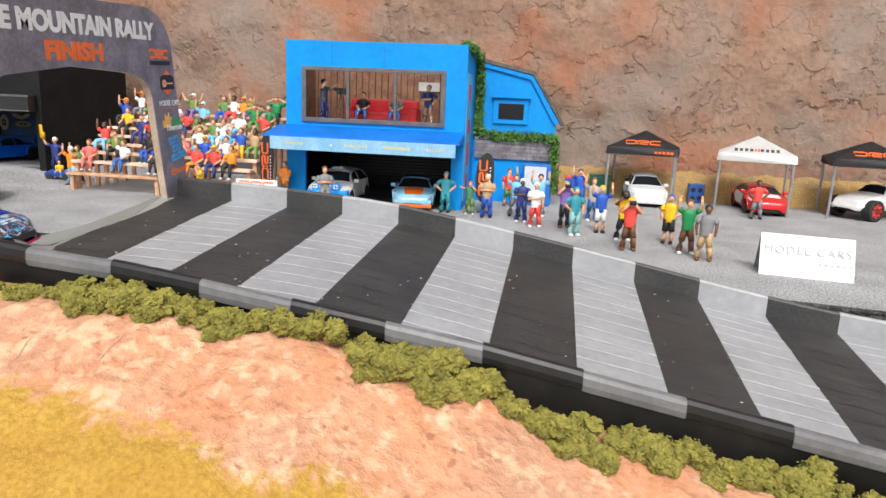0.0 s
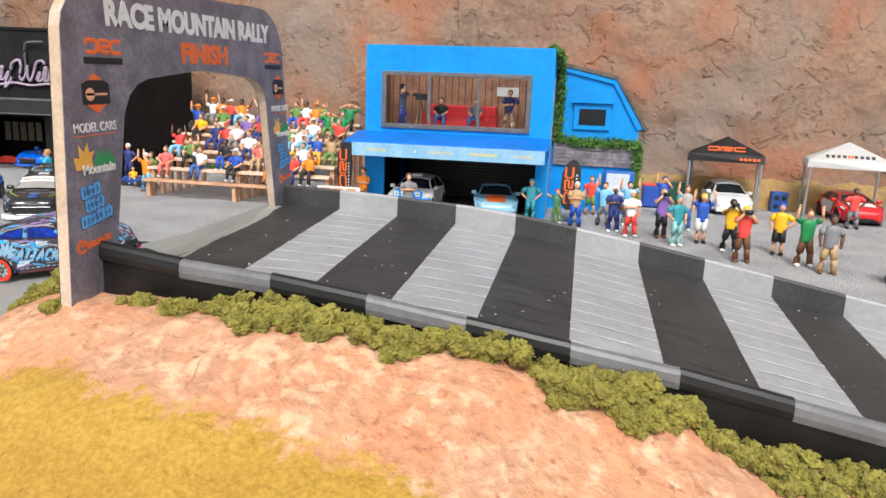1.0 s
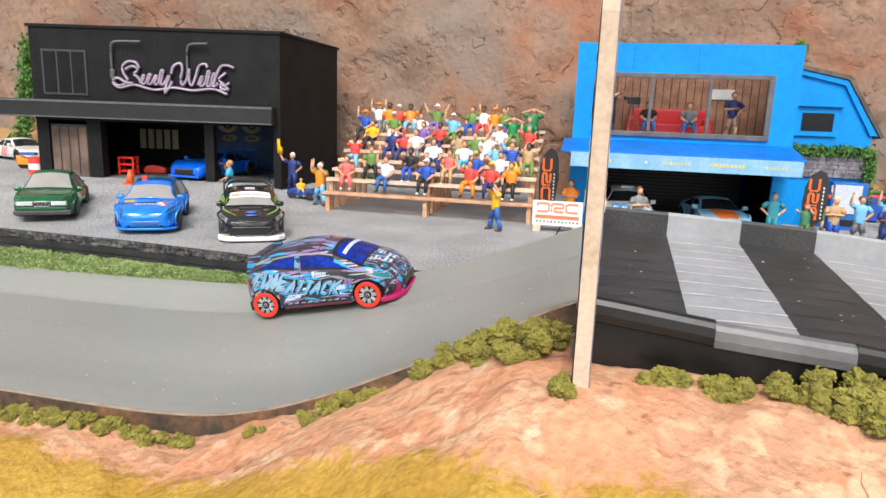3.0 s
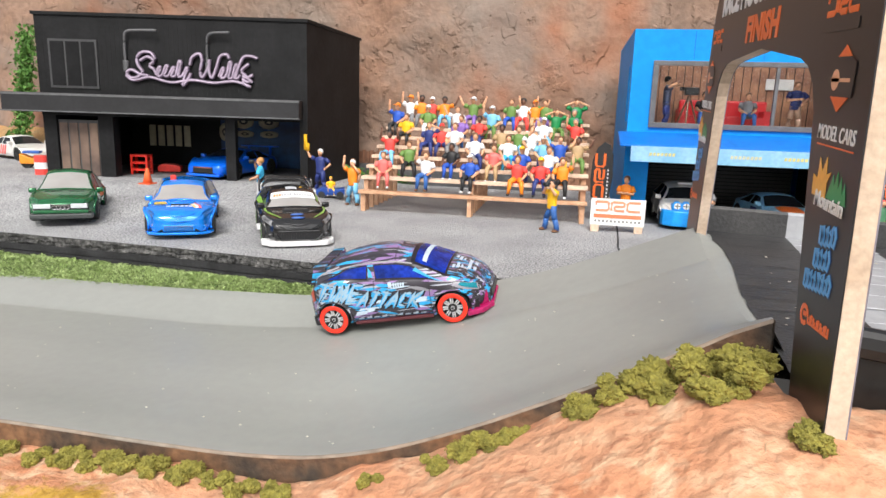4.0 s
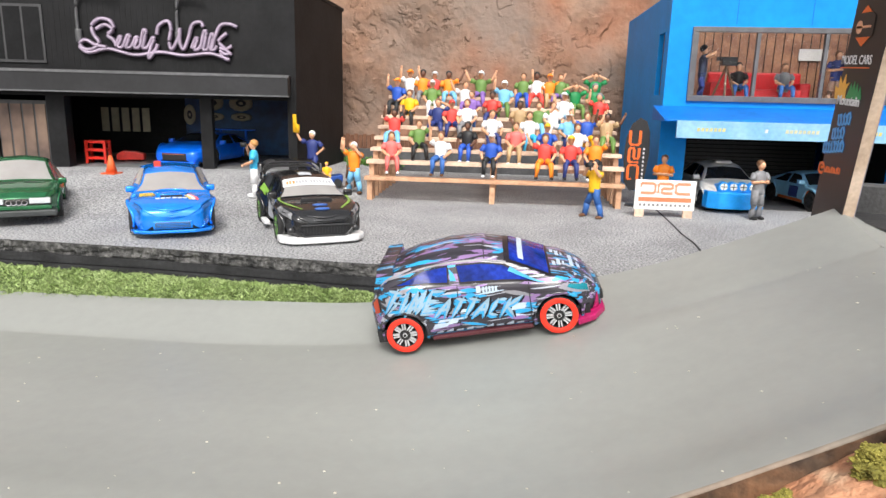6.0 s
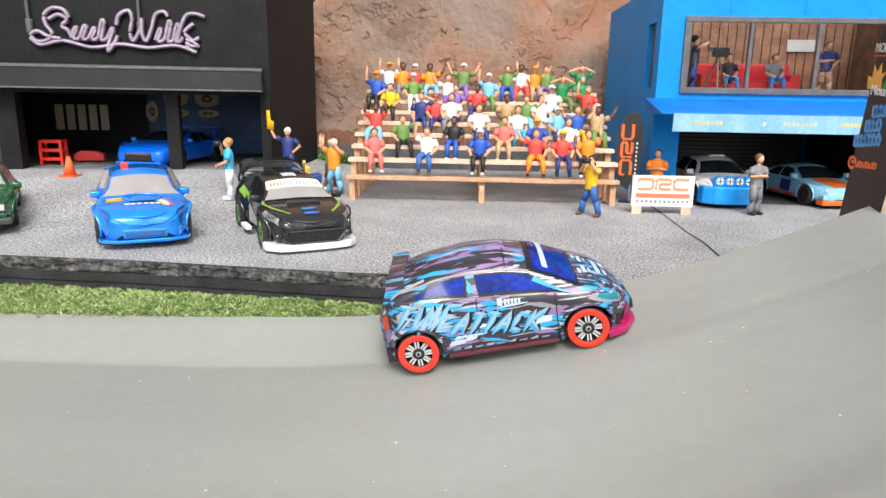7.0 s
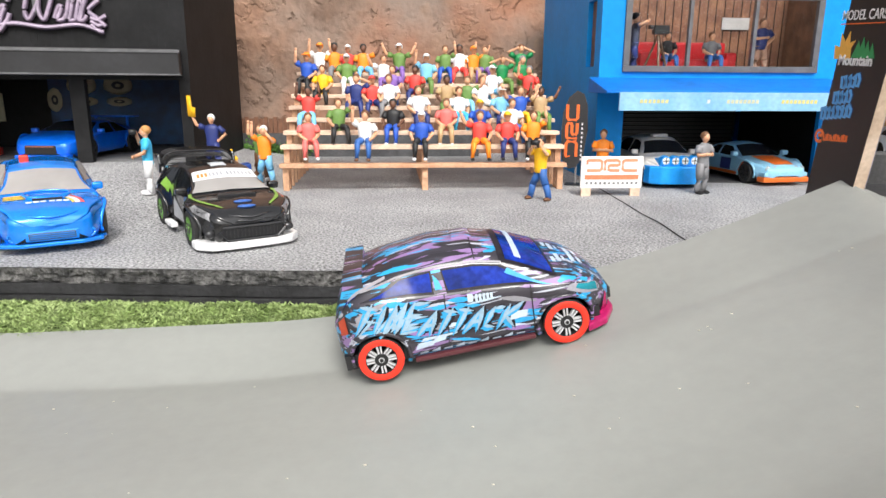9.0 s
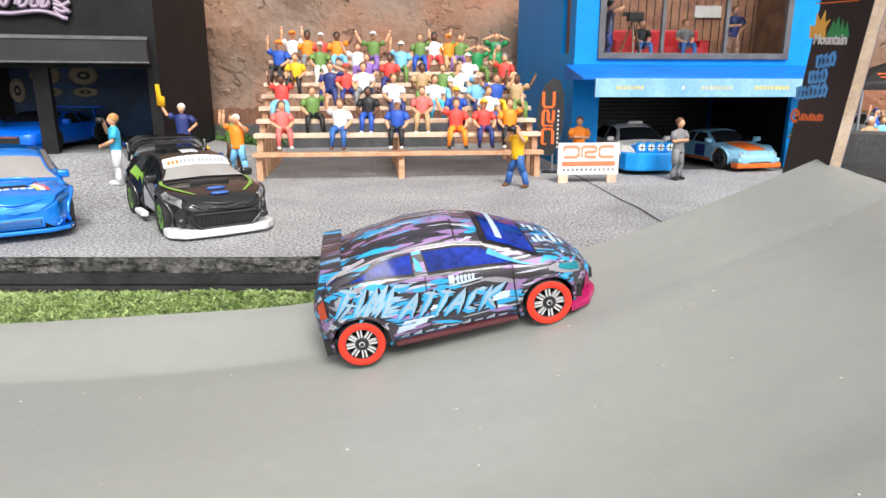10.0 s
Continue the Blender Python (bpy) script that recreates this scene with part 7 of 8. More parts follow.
# ---- standing figures ----
STAND = [
    (13.8, 40.2, YELLOW, BLACK, BLUE, "down", "hip", -15, "s", "figure in a yellow shirt and blue cap on the asphalt"),
    (14.25, 37.5, DKGREEN, BROWN, BROWN, "up", "up", 0, "", "figure in green raising both arms"),
    (14.85, 36.1, GREY, TAN, BLACK, "down", "down", -10, "d", "figure in a grey shirt and tan trousers"),
    (10.2, 42.2, BLUE, WHITE, YELLOW, "up", "up", 0, "s", "figure in a blue vest and white shorts cheering"),
    (8.6, 40.6, TEAL, (0.25, 0.5, 0.5), TEAL, "hip", "down", 20, "", "figure in teal shirt with a hand on the hip"),
    (8.1, 43.1, PURPLE, BLACK, TAN, "face", "face", 10, "", "figure in a purple shirt holding a camera"),
    (6.3, 42.6, WHITE, RED, WHITE, "cross", "down", 10, "", "figure in a white hooded jacket and red trousers"),
    (5.4, 44.0, NAVY, NAVY, WHITE, "cross", "down", 0, "d", "figure in a navy jacket and white cap"),
    (3.1, 45.0, TAN, BLUE, (0.6, 0.55, 0.5), "cross", "cross", 5, "", "figure in a tan shirt and blue trousers"),
    (4.9, 46.4, SKYBLUE, GREY, BROWN, "up", "hip", 0, "", "figure in a light blue shirt"),
    (6.5, 46.9, SKYBLUE, GREY, BLACK, "up", "up", 0, "", "figure in a light blue shirt with raised arms"),
    (4.2, 51.0, RED, GREEN, BROWN, "down", "up", 0, "s", "figure in a red shirt and green shorts"),
    (9.4, 52.5, BLUE, JEANS, NAVY, "up", "face", 0, "", "figure in blue by the rock wall"),
    (10.0, 46.5, (0.45, 0.4, 0.38), JEANS, BROWN, "up", "down", 0, "", "figure in a beige shirt"),
    (11.3, 40.1, YELLOW, BLACK, BLACK, "face", "face", 0, "d", "figure in a yellow shirt with a camera"),
    (11.3, 37.4, RED, BROWN, YELLOW, "face", "face", 0, "", "photographer figure in a red shirt"),
    (22.1, 52.5, RED, GREY, BLACK, "hip", "hip", 0, "d", "figure in red jacket and grey trousers by the car"),
    (0.2, 46.0, TEAL, TEAL, TEAL, "hip", "hip", 0, "", "mechanic figure in teal overalls and cap"),
    (-28.3, 46.9, ORANGE, SKYBLUE, WHITE, "up", "face", 0, "", "figure in an orange shirt and light blue trousers"),
    (-28.75, 48.2, GREEN, BROWN, BROWN, "up", "down", 0, "", "figure in green with a raised fist"),
    (-31.4, 49.2, NAVY, NAVY, WHITE, "wide", "hip", 0, "f", "figure in navy waving a yellow foam finger"),
    (-32.05, 41.7, CYAN, WHITE, (0.5, 0.25, 0.08), "face", "lap", -70, "b", "figure in cyan top and white trousers with binoculars"),
    (-15.5, 42.3, YELLOW, JEANS, BLACK, "face", "face", -45, "w", "photographer figure in a yellow shirt"),
    (-11.4, 46.6, ORANGE, BROWN, BROWN, "cross", "cross", -20, "", "figure in an orange top beside the flag"),
    (-7.5, 43.7, GREY, GREY, BROWN, "cross", "cross", 25, "", "figure in a grey jacket with crossed arms"),
]


def foam_finger(bm, sh):
    prism([(-1.05, sh + 0.55), (-0.72, sh + 0.5), (-0.7, sh + 0.95), (-0.86, sh + 1.02), (-0.9, sh + 1.55), (-1.06, sh + 1.55), (-1.05, sh + 1.0)], "y", -0.2, -0.05, bm, 5)


def held_camera(bm, sh):
    box(bm, -0.16, 0.16, -0.6, -0.32, sh + 0.3, sh + 0.5, 6)


for x, y, shirt, trousers, hair, la, ra, turn, flag, label in STAND:
    extra = foam_finger if flag == "f" else (held_camera if flag == "b" or (la == "face" and ra == "face") else None)
    figurine(place(x, y, plaza_z(x, y), turn), shirt, trousers, DARK_SKIN if flag == "d" else PALE, hair, False, (la, ra), rnd.choice([WHITE, BLACK, BROWN]), "painted " + label, "standing spectators", h=rnd.uniform(2.72, 2.88), spread=0.34 if flag == "w" else rnd.uniform(0.05, 0.2), extra=extra, shorts=flag == "s")
figurine(place(1.9, 45.8, 0, 0), (0.06, 0.2, 0.1), GREEN, hair=RED, arms=("point", "face"), label="painted crouching camera figure in green", h=2.2, group="standing spectators")

# pedal car with a small figure
pc = thing("pedal_car", "small dark blue open pedal car beside the showroom", "toy car", place(-30.2, 48.0, plaza_z(-30.2, 48.0), -160))
part("body", prism([(-0.9, 0.25), (0.9, 0.2), (1.0, 0.5), (0.5, 0.75), (-0.2, 0.6), (-0.9, 0.7)], "y", -0.45, 0.45), paint((0.01, 0.06, 0.3), 0.3), pc, bevel=0.06)
for x in (-0.6, 0.6):
    for s in (-1, 1):
        bm = bmesh.new()
        tube(bm, [(x, s * 0.4, 0.24), (x, s * 0.55, 0.24)], 0.24, 12)
        part("wheel", bm, M["tyre"], pc)
figurine(place(-30.2, 48.0, plaza_z(-30.2, 48.0) + 0.55, 20), YELLOW, YELLOW, hair=YELLOW, sit=True, arms=("lap", "lap"), label="small painted figure in yellow in the pedal car", h=1.6)

# ---- tents ----
def tent(x, y, rz, cloth, frame_mat, w=5.4, d=5.2, label="", logo=None):
    t = thing("canopy_tent", label, "tent", place(x, y, 0, rz), "pop-up tents")
    h0, h1, h2 = 3.95, 4.5, 5.85
    bm = bmesh.new()
    a = [bm.verts.new(p) for p in ((-w / 2, -d / 2, h1), (w / 2, -d / 2, h1), (w / 2, d / 2, h1), (-w / 2, d / 2, h1))]
    low = [bm.verts.new((v.co.x * 1.02, v.co.y * 1.02, h0)) for v in a]
    mid = [bm.verts.new(((a[i].co + a[(i + 1) % 4].co) / 2) + Vector((0, 0, 0.06))) for i in range(4)]
    top = bm.verts.new((0, 0, h2))
    for i in range(4):
        j = (i + 1) % 4
        bm.faces.new((a[i], mid[i], top)), bm.faces.new((mid[i], a[j], top))
        bm.faces.new((low[i], low[j], a[j], mid[i], a[i]))
    g = bmesh.ops.solidify(bm, geom=bm.faces[:], thickness=0.06)
    cl = part("cloth", bm, cloth, t)
    for sx in (-1, 1):
        for sy in (-1, 1):
            bm = bmesh.new()
            tube(bm, [(sx * w * 0.47, sy * d * 0.47, 0), (sx * w * 0.47, sy * d * 0.47, h1)], 0.10, 8)
            part("leg", bm, frame_mat, t)
            part("foot", a_box(sx * w * 0.47 - 0.2, sx * w * 0.47 + 0.2, sy * d * 0.47 - 0.2, sy * d * 0.47 + 0.2, 0, 0.05), frame_mat, t)
    if logo:
        logo(cl, w, d, h0, h1, h2)
    return t


def mark_shape(parent, m, s, material):
    """A plain mark of three rounded open loops."""
    for line in loops(3.3 * s, 0.62 * s):
        bm = bmesh.new()
        tube(bm, [(a, 0, b) for a, b in line], 0.10 * s, 6)
        for v in bm.verts:
            v.co.y *= 0.15
        part("mark", bm, material, parent).matrix_local = m


def dark_logo(cl, w, d, h0, h1, h2):
    lean = math.degrees(math.atan2(h2 - h1, d / 2))
    mark_shape(cl, place(0, -d * 0.36, h1 + 0.42, 0, -(90 - lean)), 0.85, M["orange"])
    for k in range(5):
        part("name_bar", a_box(w * 0.18 + 0.3 * k, w * 0.18 + 0.3 * k + 0.22, -d / 2 * 1.03 - 0.03, -d / 2 * 1.03 - 0.01, h0 + 0.18, h0 + 0.36), M["orange"], cl)


def white_logo(cl, w, d, h0, h1, h2):
    lean = math.degrees(math.atan2(h2 - h1, d / 2))
    for k in range(9):
        if k in (4,):
            continue
        bar = part("name_bar", a_box(-1.7 + 0.36 * k, -1.48 + 0.36 * k, -0.02, 0.02, -0.2, 0.2), paint((0.05, 0.05, 0.05)), cl)
        bar.matrix_local = place(0.1, -d * 0.40, h1 + 0.30, 0, -(90 - lean))
    for k in range(2):
        bar = part("colour_bar", a_box(-0.3 + 0.2 * k, -0.15 + 0.2 * k, -0.02, 0.02, -0.2, 0.2), M["orange"], cl)
        bar.matrix_local = place(0.1, -d * 0.40, h1 + 0.30, 0, -(90 - lean))


dark_cloth = mat("dark_tent_cloth", (0.045, 0.042, 0.045), 0.7, 0.15, 1.0)
white_cloth = mat("white_tent_cloth", (0.8, 0.8, 0.79), 0.7, 0.04, 1.0)
steel = paint((0.35, 0.35, 0.36), 0.4, 0.5)
tent(14.7, 58.8, -12, dark_cloth, steel, label="dark pop-up tent with an orange mark over the white hatchback", logo=dark_logo)
tent(23.0, 57.4, -14, white_cloth, steel, label="white pop-up tent over the red rally car", logo=white_logo)
tent(31.0, 57.0, -12, dark_cloth, steel, label="dark pop-up tent with an orange mark over the truck", logo=dark_logo)

# ---- signs and flags ----
sg = thing("sign_board", "white board with an orange three-loop mark on two wooden legs", "sign", place(-12.0, 43.2, 0))
brd = part("board", a_box(-1.43, 1.43, -0.06, 0.06, 0.38, 1.82), paint((0.78, 0.77, 0.76)), sg)
for s in (-1, 1):
    part("leg", a_box(s * 1.15 - 0.22, s * 1.15 + 0.22, -0.04, 0.10, 0, 0.6), M["pale_wood"], sg)
mark_shape(brd, place(0, -0.075, 1.42), 0.75, paint((0.8, 0.3, 0.16)))
part("colour_bar", a_box(-1.25, 1.25, -0.085, -0.062, 0.78, 0.98), paint((0.8, 0.22, 0.1)), brd)
for k in range(12):
    part("small_bar", a_box(-1.2 + 0.21 * k, -1.1 + 0.21 * k, -0.08, -0.062, 0.55, 0.66), paint((0.2, 0.2, 0.2)), brd)
ms = thing("a_frame_sign", "white folded board sign lettered MODEL CARS standing on the asphalt", "sign", place(18.95, 34.25, 0, -9))
bd = part("board", prism([(-0.55, 0.0), (0.25, 1.85), (0.3, 1.83), (-0.49, 0.0)], "x", -1.98, 1.98), paint((0.8, 0.8, 0.8)), ms)
part("back_board", prism([(1.1, 0.0), (0.3, 1.85), (0.25, 1.83), (1.04, 0.0)], "x", -1.98, 1.98), paint((0.3, 0.3, 0.3)), ms)
words("lettering", "MODEL CARS", 0.53, paint((0.40, 0.40, 0.41)), bd, place(0, -0.10, 1.15, 0, 66.5), 0.01, 1.2)
for k in range(6):
    part("small_bar", a_box(0.5 + 0.25 * k, 0.62 + 0.25 * k, -0.32, -0.30, 0.6, 0.7), paint((0.55, 0.55, 0.55)), bd)


def flag(x, y, rz, label, h=3.7):
    f = thing("feather_flag", label, "flag", place(x, y, plaza_z(x, y), rz), "feather flags")
    out = [(-0.62, 1.1), (-0.72, 2.2), (-0.66, 3.1), (-0.4, 3.75), (0.0, 4.05), (0.35, 3.9), (0.55, 3.4), (0.6, 2.4), (0.45, 1.3), (0.1, 0.75), (-0.3, 0.7)]
    cl = part("cloth", prism([(a, b * h / 4.05) for a, b in out], "y", -0.03, 0.03), paint((0.025, 0.025, 0.027)), f, "black cloth with an orange mark")
    mark_shape(cl, place(-0.18, -0.045, 2.35 * h / 4.05, 0, 0, -90), 0.74 * (h / 3.7) ** 0.5, M["orange"])
    for k in range(9):
        part("small_bar", a_box(0.28, 0.36, -0.05, -0.032, 1.25 + 0.22 * k, 1.36 + 0.22 * k), M["white"], cl)
    bm = bmesh.new()
    tube(bm, [(0.1, 0, 0.05), (0.1, 0, 0.9)], 0.05, 6)
    part("pole", bm, steel, f)
    part("base", a_box(-0.4, 0.5, -0.4, 0.4, 0, 0.06), M["black_plastic"], f)
    return f


flag(-12.8, 46.8, -20, "black feather flag with an orange mark beside the workshop", 4.7)
flag(2.75, 47.2, -10, "black feather flag with an orange mark beside the workshop entrance", 4.1)

# ---- loose things ----
def cone(x, y):
    c = thing("traffic_cone", "small orange traffic cone on the asphalt", "cone", place(x, y, plaza_z(x, y)), "cones")
    bm = bmesh.new()
    tube(bm, [(0, 0, 0.06), (0, 0, 1.0)], [0.3, 0.09], 14)
    part("cone", bm, paint((0.85, 0.13, 0.03)), c, smooth=True)
    part("base", a_box(-0.4, 0.4, -0.4, 0.4, 0, 0.07), paint((0.8, 0.12, 0.03)), c)


cone(-41.3, 44.5)
tr = thing("tool_trolley", "red three-shelf tool trolley in the showroom bay", "trolley", place(-45.2, 49.4, 1.02, 10))
for z in (0.25, 0.75, 1.25):
    part("shelf", a_box(-0.6, 0.6, -0.4, 0.4, z, z + 0.16), paint((0.85, 0.04, 0.025), 0.4), tr, bevel=0.02)
for sx in (-1, 1):
    for sy in (-1, 1):
        part("post", a_box(sx * 0.55 - 0.06, sx * 0.55 + 0.08, sy * 0.35 - 0.08, sy * 0.35 + 0.08, 0, 1.42), paint((0.85, 0.04, 0.025), 0.4), tr)
jk = thing("floor_jack", "low red floor jack on the showroom floor", "jack", place(-44.2, 51.4, 1.02, 20))
part("body", prism([(-0.85, 0.08), (0.8, 0.08), (0.8, 0.45), (0.3, 0.62), (-0.5, 0.66), (-0.85, 0.45)], "y", -0.4, 0.4), paint((0.85, 0.04, 0.025), 0.35), jk, bevel=0.05)
for sx in (-1, 1):
    bm = bmesh.new()
    tube(bm, [(sx * 0.5, -0.35, 0.13), (sx * 0.5, 0.35, 0.13)], 0.13, 10)
    part("wheel", bm, M["tyre"], jk)
vm = thing("vending_machine", "blue and white vending machine against the annex wall", "machine", place(6.15, 52.4, 0))
part("cabinet", a_box(-1.05, 1.05, -0.4, 0.55, 0.0, 3.1), paint((0.02, 0.14, 0.5), 0.35), vm, bevel=0.05)
part("front_panel", a_box(-0.9, 0.7, -0.46, -0.405, 1.1, 2.95), paint((0.55, 0.6, 0.66)), vm, "pale grey front panel")
part("tray", a_box(-0.6, 0.5, -0.47, -0.405, 0.3, 0.7), M["black_plastic"], vm)


def bin_(x, y, c1, c2, label):
    b = thing("wheelie_bin", label, "bin", place(x, y, 0))
    part("body", a_box(-0.85, 0.85, -0.5, 0.5, 0.1, 1.75), paint(c1, 0.4), b, bevel=0.06)
    part("lid", a_box(-0.9, 0.9, -0.55, 0.55, 1.76, 1.92), paint(c2, 0.4), b, bevel=0.04)


bin_(9.3, 57.5, (0.02, 0.08, 0.4), RED, "blue bin with a red lid by the rock wall")
bin_(11.5, 60.5, (0.01, 0.1, 0.05), (0.01, 0.1, 0.05), "dark green metal bin by the rock wall")
sp = thing("speaker_box", "blue loudspeaker box standing by the turf bank", "loudspeaker", place(19.4, 60.0, 0.02))
part("cabinet", a_box(-0.62, 0.62, -0.4, 0.4, 0, 1.6), paint((0.02, 0.09, 0.34), 0.4), sp, bevel=0.05)
for z in (0.42, 1.12):
    for sx in (-1, 1):
        bm = bmesh.new()
        tube(bm, [(sx * 0.28, -0.40, z), (sx * 0.28, -0.44, z)], 0.2, 12)
        part("cone", bm, M["black_plastic"], sp)


def drum(x, y, z):
    d = thing("oil_drum", "red and white banded oil drum", "drum", place(x, y, z), "drums")
    for k, c in enumerate((RED, WHITE, RED)):
        bm = bmesh.new()
        tube(bm, [(0, 0, 0.45 * k), (0, 0, 0.45 * k + 0.44)], 0.5, 16)
        part("band", bm, paint(c, 0.4), d)


drum(-50.6, 46.2, 0.95)
sc = thing("scooter", "orange and blue three-wheeled scooter by the showroom door", "scooter", place(-54.0, 49.6, 1.0, 20))
part("body", prism([(-1.2, 0.35), (1.0, 0.3), (1.3, 1.0), (0.6, 0.8), (-0.3, 0.75), (-1.2, 1.1)], "y", -0.4, 0.4), paint((0.85, 0.28, 0.02), 0.35), sc, bevel=0.08)
part("seat", a_box(-1.0, 0.2, -0.3, 0.3, 1.1, 1.3), paint((0.02, 0.1, 0.4)), sc, bevel=0.06)
for x in (-0.8, 0.9):
    bm = bmesh.new()
    tube(bm, [(x, -0.2, 0.4), (x, 0.2, 0.4)], 0.4, 16)
    part("wheel", bm, M["tyre"], sc)
fence = thing("fence", "low brown brick-patterned fence along the rock foot", "fence", place(0, 0, 0), kind="structure")
for k in range(60):
    x = -36 + 0.33 * k
    part("board", a_box(x, x + 0.28, 61.2, 61.35, 0.3, 2.6 + 0.1 * (k % 2)), mat("fence_brown", (0.20, 0.09, 0.05), 0.8, 0.2, 0.5) if k == 0 else fence.children[0].data.materials[0], fence)
part("low_wall", a_box(-37, -16, 60.6, 61.15, -0.2, 1.6), mat("low_wall_grey", (0.10, 0.10, 0.105), 0.8, 0.2, 1.0), fence, "dark grey low wall")

bm = sheet(lambda u, v: (u, 60.2 + 2.6 * v + 0.3 * fbm(u * 0.4, v, 3.0), 0.02 + 2.3 * v ** 0.8 + 0.25 * v * fbm(u * 0.6, v * 2, 1.0)), steps(8, 45, 200), steps(0, 1, 16))
tagged(obj("turf_bank", bm, mat("dry_turf", (0.36, 0.22, 0.07), 0.95, 0.3, 0.8, 0.06, second=(0.28, 0.19, 0.09), fine=0.15), smooth=True), "dry yellow turf bank along the foot of the rock", "grass", kind="stuff")
bm = sheet(lambda u, v: (u, 60.2 + 2.6 * v + 0.3 * fbm(u * 0.4, v, 3.0), 0.8 + 2.6 * v ** 0.8 + 0.25 * v * fbm(u * 0.6, v * 2, 1.0)), steps(-90, -50, 160), steps(0, 1, 16))
tagged(obj("turf_bank", bm, mat("dry_turf", (0.36, 0.20, 0.08), 0.95, 0.3, 0.8, 0.06, second=(0.28, 0.19, 0.09), fine=0.15), smooth=True), "dry yellow turf bank behind the showroom", "grass", kind="stuff")
leaf_mass("climbing_plant", "green climbing plant on the rock beside the showroom", [(-64.5, 58.5, 1.5), (-64.2, 59.5, 5.0), (-64.6, 60.5, 9.0), (-64.0, 60.5, 12.0)], 0.4, 1800, M["ivy"], 0.45, "plant", 4)
leaf_mass("ground_plants", "small green plants along the low wall", [(-34.5, 60.0, 0.9), (-28.0, 60.3, 0.4)], 0.3, 500, M["ivy"], 0.22, "plant", 6)

# ---- bushes, turf ----
def foam_clump(seed):
    """A clump of torn foam: very many small ragged crumbs round a few centres, about one unit in radius."""
    rr = random.Random(seed)
    ico = bmesh.new()
    bmesh.ops.create_icosphere(ico, subdivisions=1, radius=1.0)
    ico.verts.ensure_lookup_table()
    base, tris = [v.co.copy() for v in ico.verts], [[v.index for v in f.verts] for f in ico.faces]
    ico.free()
    fine = bmesh.new()
    bmesh.ops.create_icosphere(fine, subdivisions=4, radius=1.0)
    fine.verts.ensure_lookup_table()
    ball_v, ball_f = [v.co.copy() for v in fine.verts], [[v.index for v in f.verts] for f in fine.faces]
    fine.free()
    verts, faces = [], []
    for j in range(9):
        c, big = Vector((rr.uniform(-0.66, 0.66), rr.uniform(-0.45, 0.45), rr.uniform(0.1, 0.62))), rr.uniform(0.20, 0.42)
        i = len(verts)
        for v in ball_v:
            p = c + v * big
            d = 1 + 0.55 * noise.fractal(p * 4.2 + Vector((seed, 0, j)), 1.0, 2.0, 2) + 0.26 * noise.noise(p * 19 + Vector((seed, j, 0))) + rr.uniform(-0.07, 0.07)
            verts.append(U * (c + v * big * max(0.35, d)))
        faces += [[i + q for q in f] for f in ball_f]
        for k in range(90):
            d = Vector((rr.gauss(0, 1), rr.gauss(0, 1), rr.gauss(0, 0.9))).normalized() * big * rr.uniform(0.92, 1.3)
            q = rr.uniform(0.015, 0.05)
            i = len(verts)
            for v in base:
                verts.append(U * (c + d + Vector((v.x * rr.uniform(0.4, 1.6), v.y * rr.uniform(0.4, 1.6), v.z * rr.uniform(0.4, 1.6))) * q))
            faces += [[i + h for h in f] for f in tris]
    me = bpy.data.meshes.new("bush")
    me.from_pydata(verts, [], faces)
    me.materials.append(M["bush"])
    return me


CLUMPS = [foam_clump(40 + k) for k in range(7)]


def bush(x, y, z, r, seed, flat=0.85):
    rr = random.Random(seed)
    ob = new("bush", CLUMPS[seed % 7])
    ob.matrix_world = place(x, y, z, rr.uniform(0, 360)) @ Matrix.Diagonal((r, r, r * flat, 1))
    return tagged(ob, "olive green foam bush at the foot of the ramp wall" if x > -10 else "olive green foam bush beside the track edge", "bush", "foam bushes")


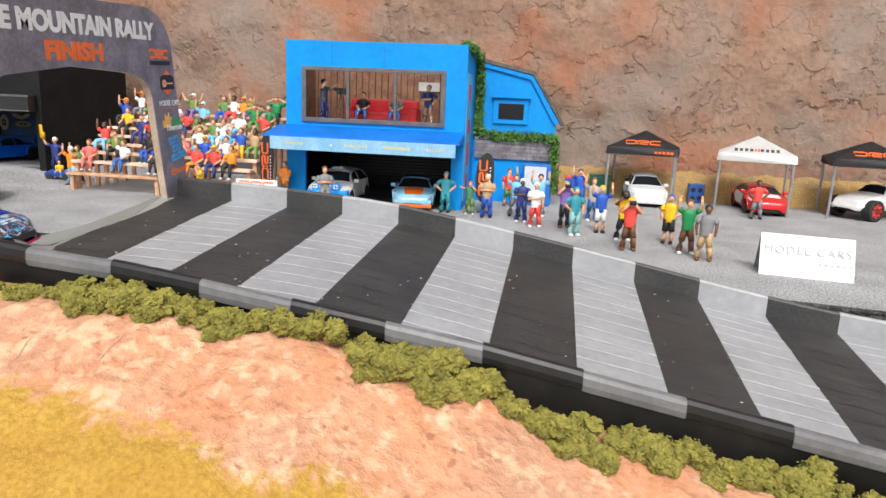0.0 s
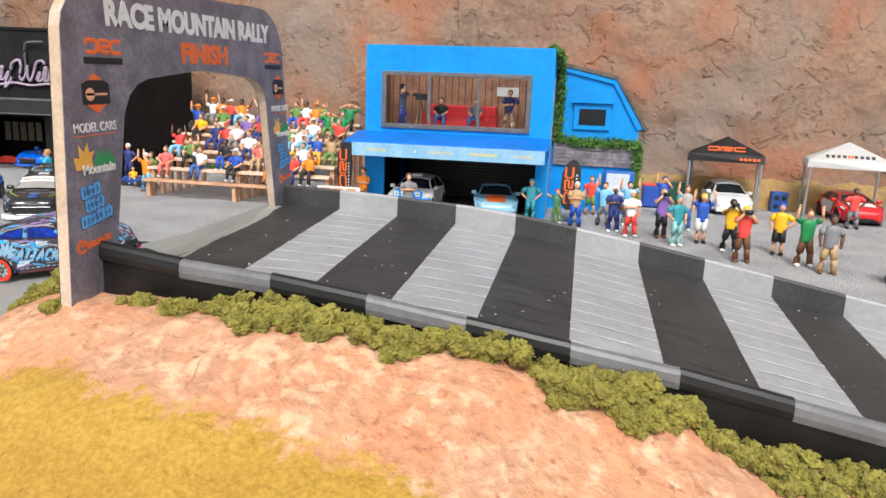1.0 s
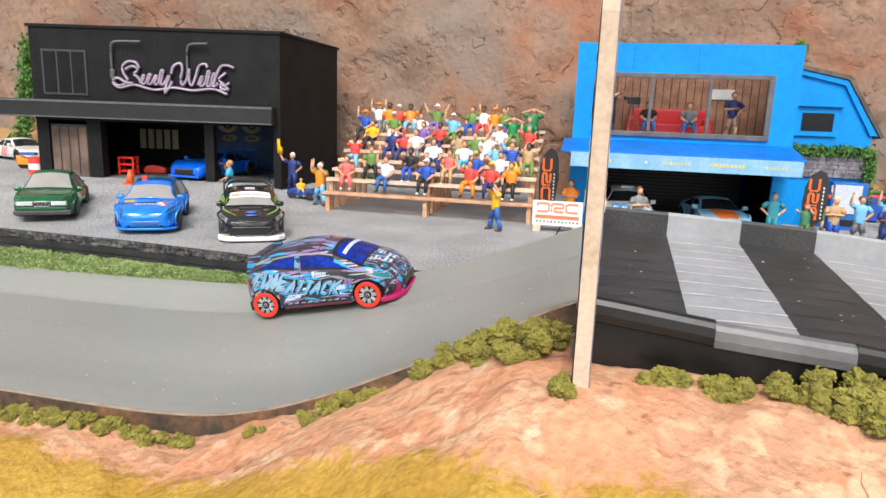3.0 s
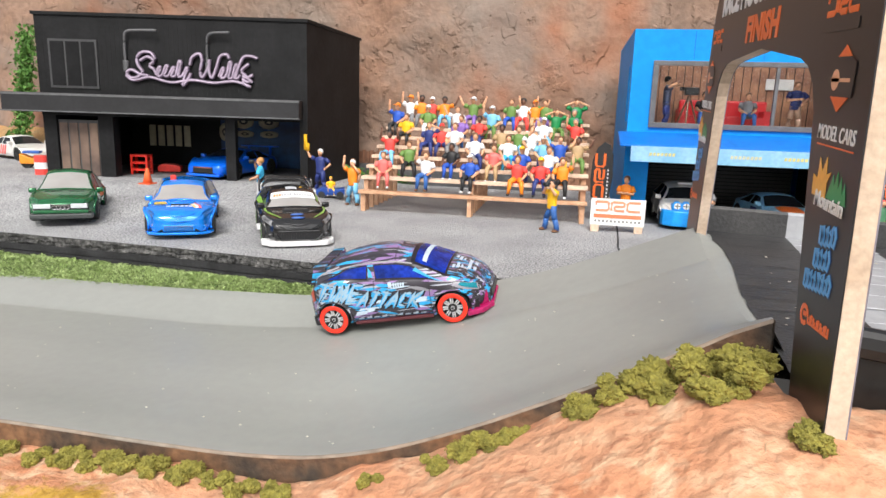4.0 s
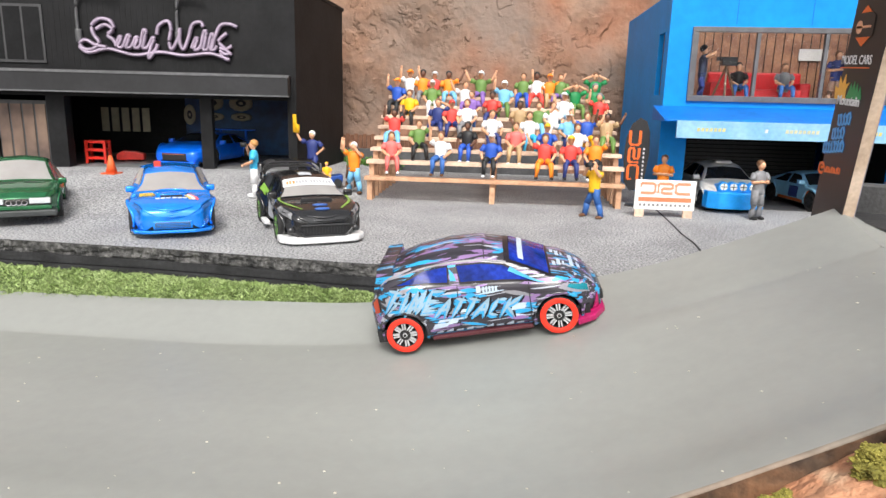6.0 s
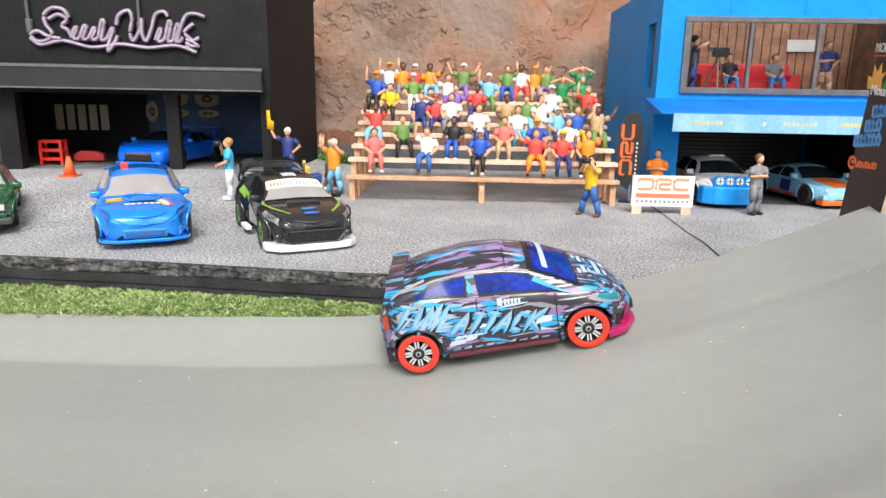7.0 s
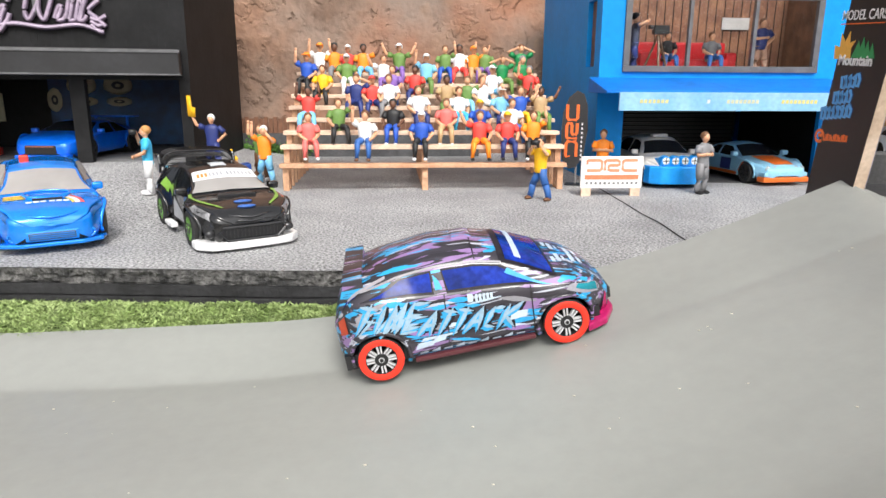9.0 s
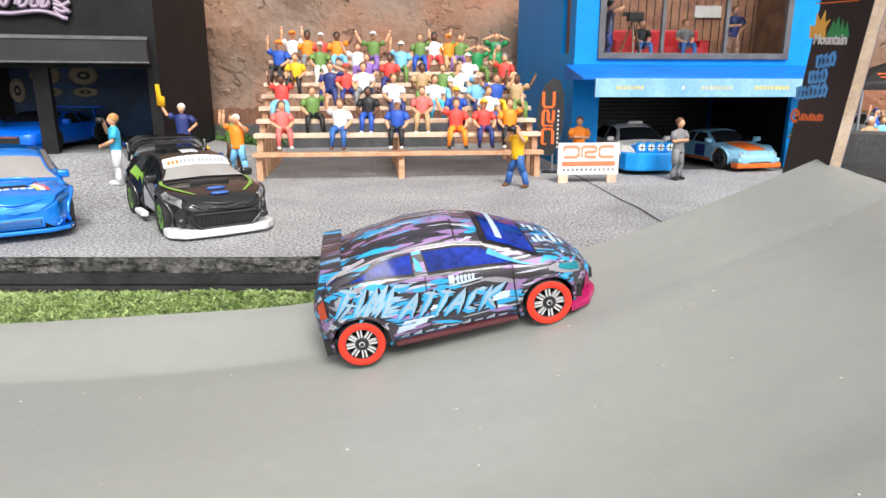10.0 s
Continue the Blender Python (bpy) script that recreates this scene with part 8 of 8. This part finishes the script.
rnd = random.Random(11)
x = -8.6
k = 0
while x < 17:
    r = rnd.uniform(0.66, 1.0)
    r *= 0.72 if x < -5.5 else 1.0
    y = 17.8 + rnd.uniform(-0.2, 0.1)
    bush(x, y, land_z(x, y) - 0.1, r, 100 + k)
    if r > 0.7 and rnd.random() < 0.45:
        bush(x + 0.4, y - 0.55, land_z(x + 0.4, y - 0.55) - 0.1, r * 0.65, 200 + k)
    x += r * rnd.uniform(1.0, 1.3) + (0.35 if x < -5.5 else 0)
    k += 1
for x, y, r in ((-10.5, 17.0, 0.45), (-11.0, 19.2, 0.8), (-11.7, 19.5, 0.85), (-12.5, 19.6, 0.75), (-13.2, 19.6, 0.6), (-13.9, 19.6, 0.55), (-11.6, 18.5, 0.6), (-15.2, 19.75, 0.42), (-15.7, 19.5, 0.5), (-16.3, 19.4, 0.5), (-16.9, 19.3, 0.45), (-18.3, 19.2, 0.4), (-20.6, 19.35, 0.45), (-21.3, 19.3, 0.5), (-22.1, 19.35, 0.5), (-22.9, 19.35, 0.5), (-23.7, 19.35, 0.5), (-24.5, 19.35, 0.55), (-25.3, 19.35, 0.5), (-26.1, 19.35, 0.5), (-27, 19.35, 0.5), (-28, 19.35, 0.45), (-29, 19.35, 0.5), (-30, 19.35, 0.5)):
    bush(x, y, land_z(x, y) - 0.1, r, int(-x * 37))

# small litter: pale flecks on the track and deck, twigs on the slope
rnd = random.Random(21)
bm = bmesh.new()
for k in range(70):
    x, y = rnd.uniform(-34, -11), rnd.uniform(20.5, 28)
    ball(bm, (x, y, track_z(x, y) + 0.012), rnd.uniform(0.012, 0.03), 1, 0, (1.4, 1, 0.5))
for k in range(90):
    i, v = rnd.uniform(-0.8, 9), rnd.uniform(0.04, 0.95)
    p = deck_point(i, v)
    ball(bm, (p.x, p.y, p.z + 0.03), rnd.uniform(0.012, 0.035), 1, 0, (1.6, 1, 0.5))
tagged(obj("flecks", bm, paint((0.62, 0.58, 0.50), 0.8)), "tiny pale flecks of dust on track and deck", "dust", kind="stuff")
for k in range(8):
    x, y = rnd.uniform(-14, 9), rnd.uniform(14.6, 17.3)
    a, ln = rnd.uniform(0, 6.3), rnd.uniform(0.4, 1.1)
    pts = []
    for q in steps(-0.5, 0.5, 4):
        px, py = x + ln * q * math.cos(a) + 0.04 * math.sin(q * 9), y + ln * q * math.sin(a) + 0.05 * math.cos(q * 7)
        pts.append((px, py, land_z(px, py) + 0.03))
    bm = bmesh.new()
    tube(bm, pts, [0.010, 0.016, 0.014, 0.012, 0.006], 5)
    tagged(obj("twig", bm, paint((0.55, 0.36, 0.22), 0.9)), "thin dry brown twig lying on the sandy slope", "twig", "twigs")
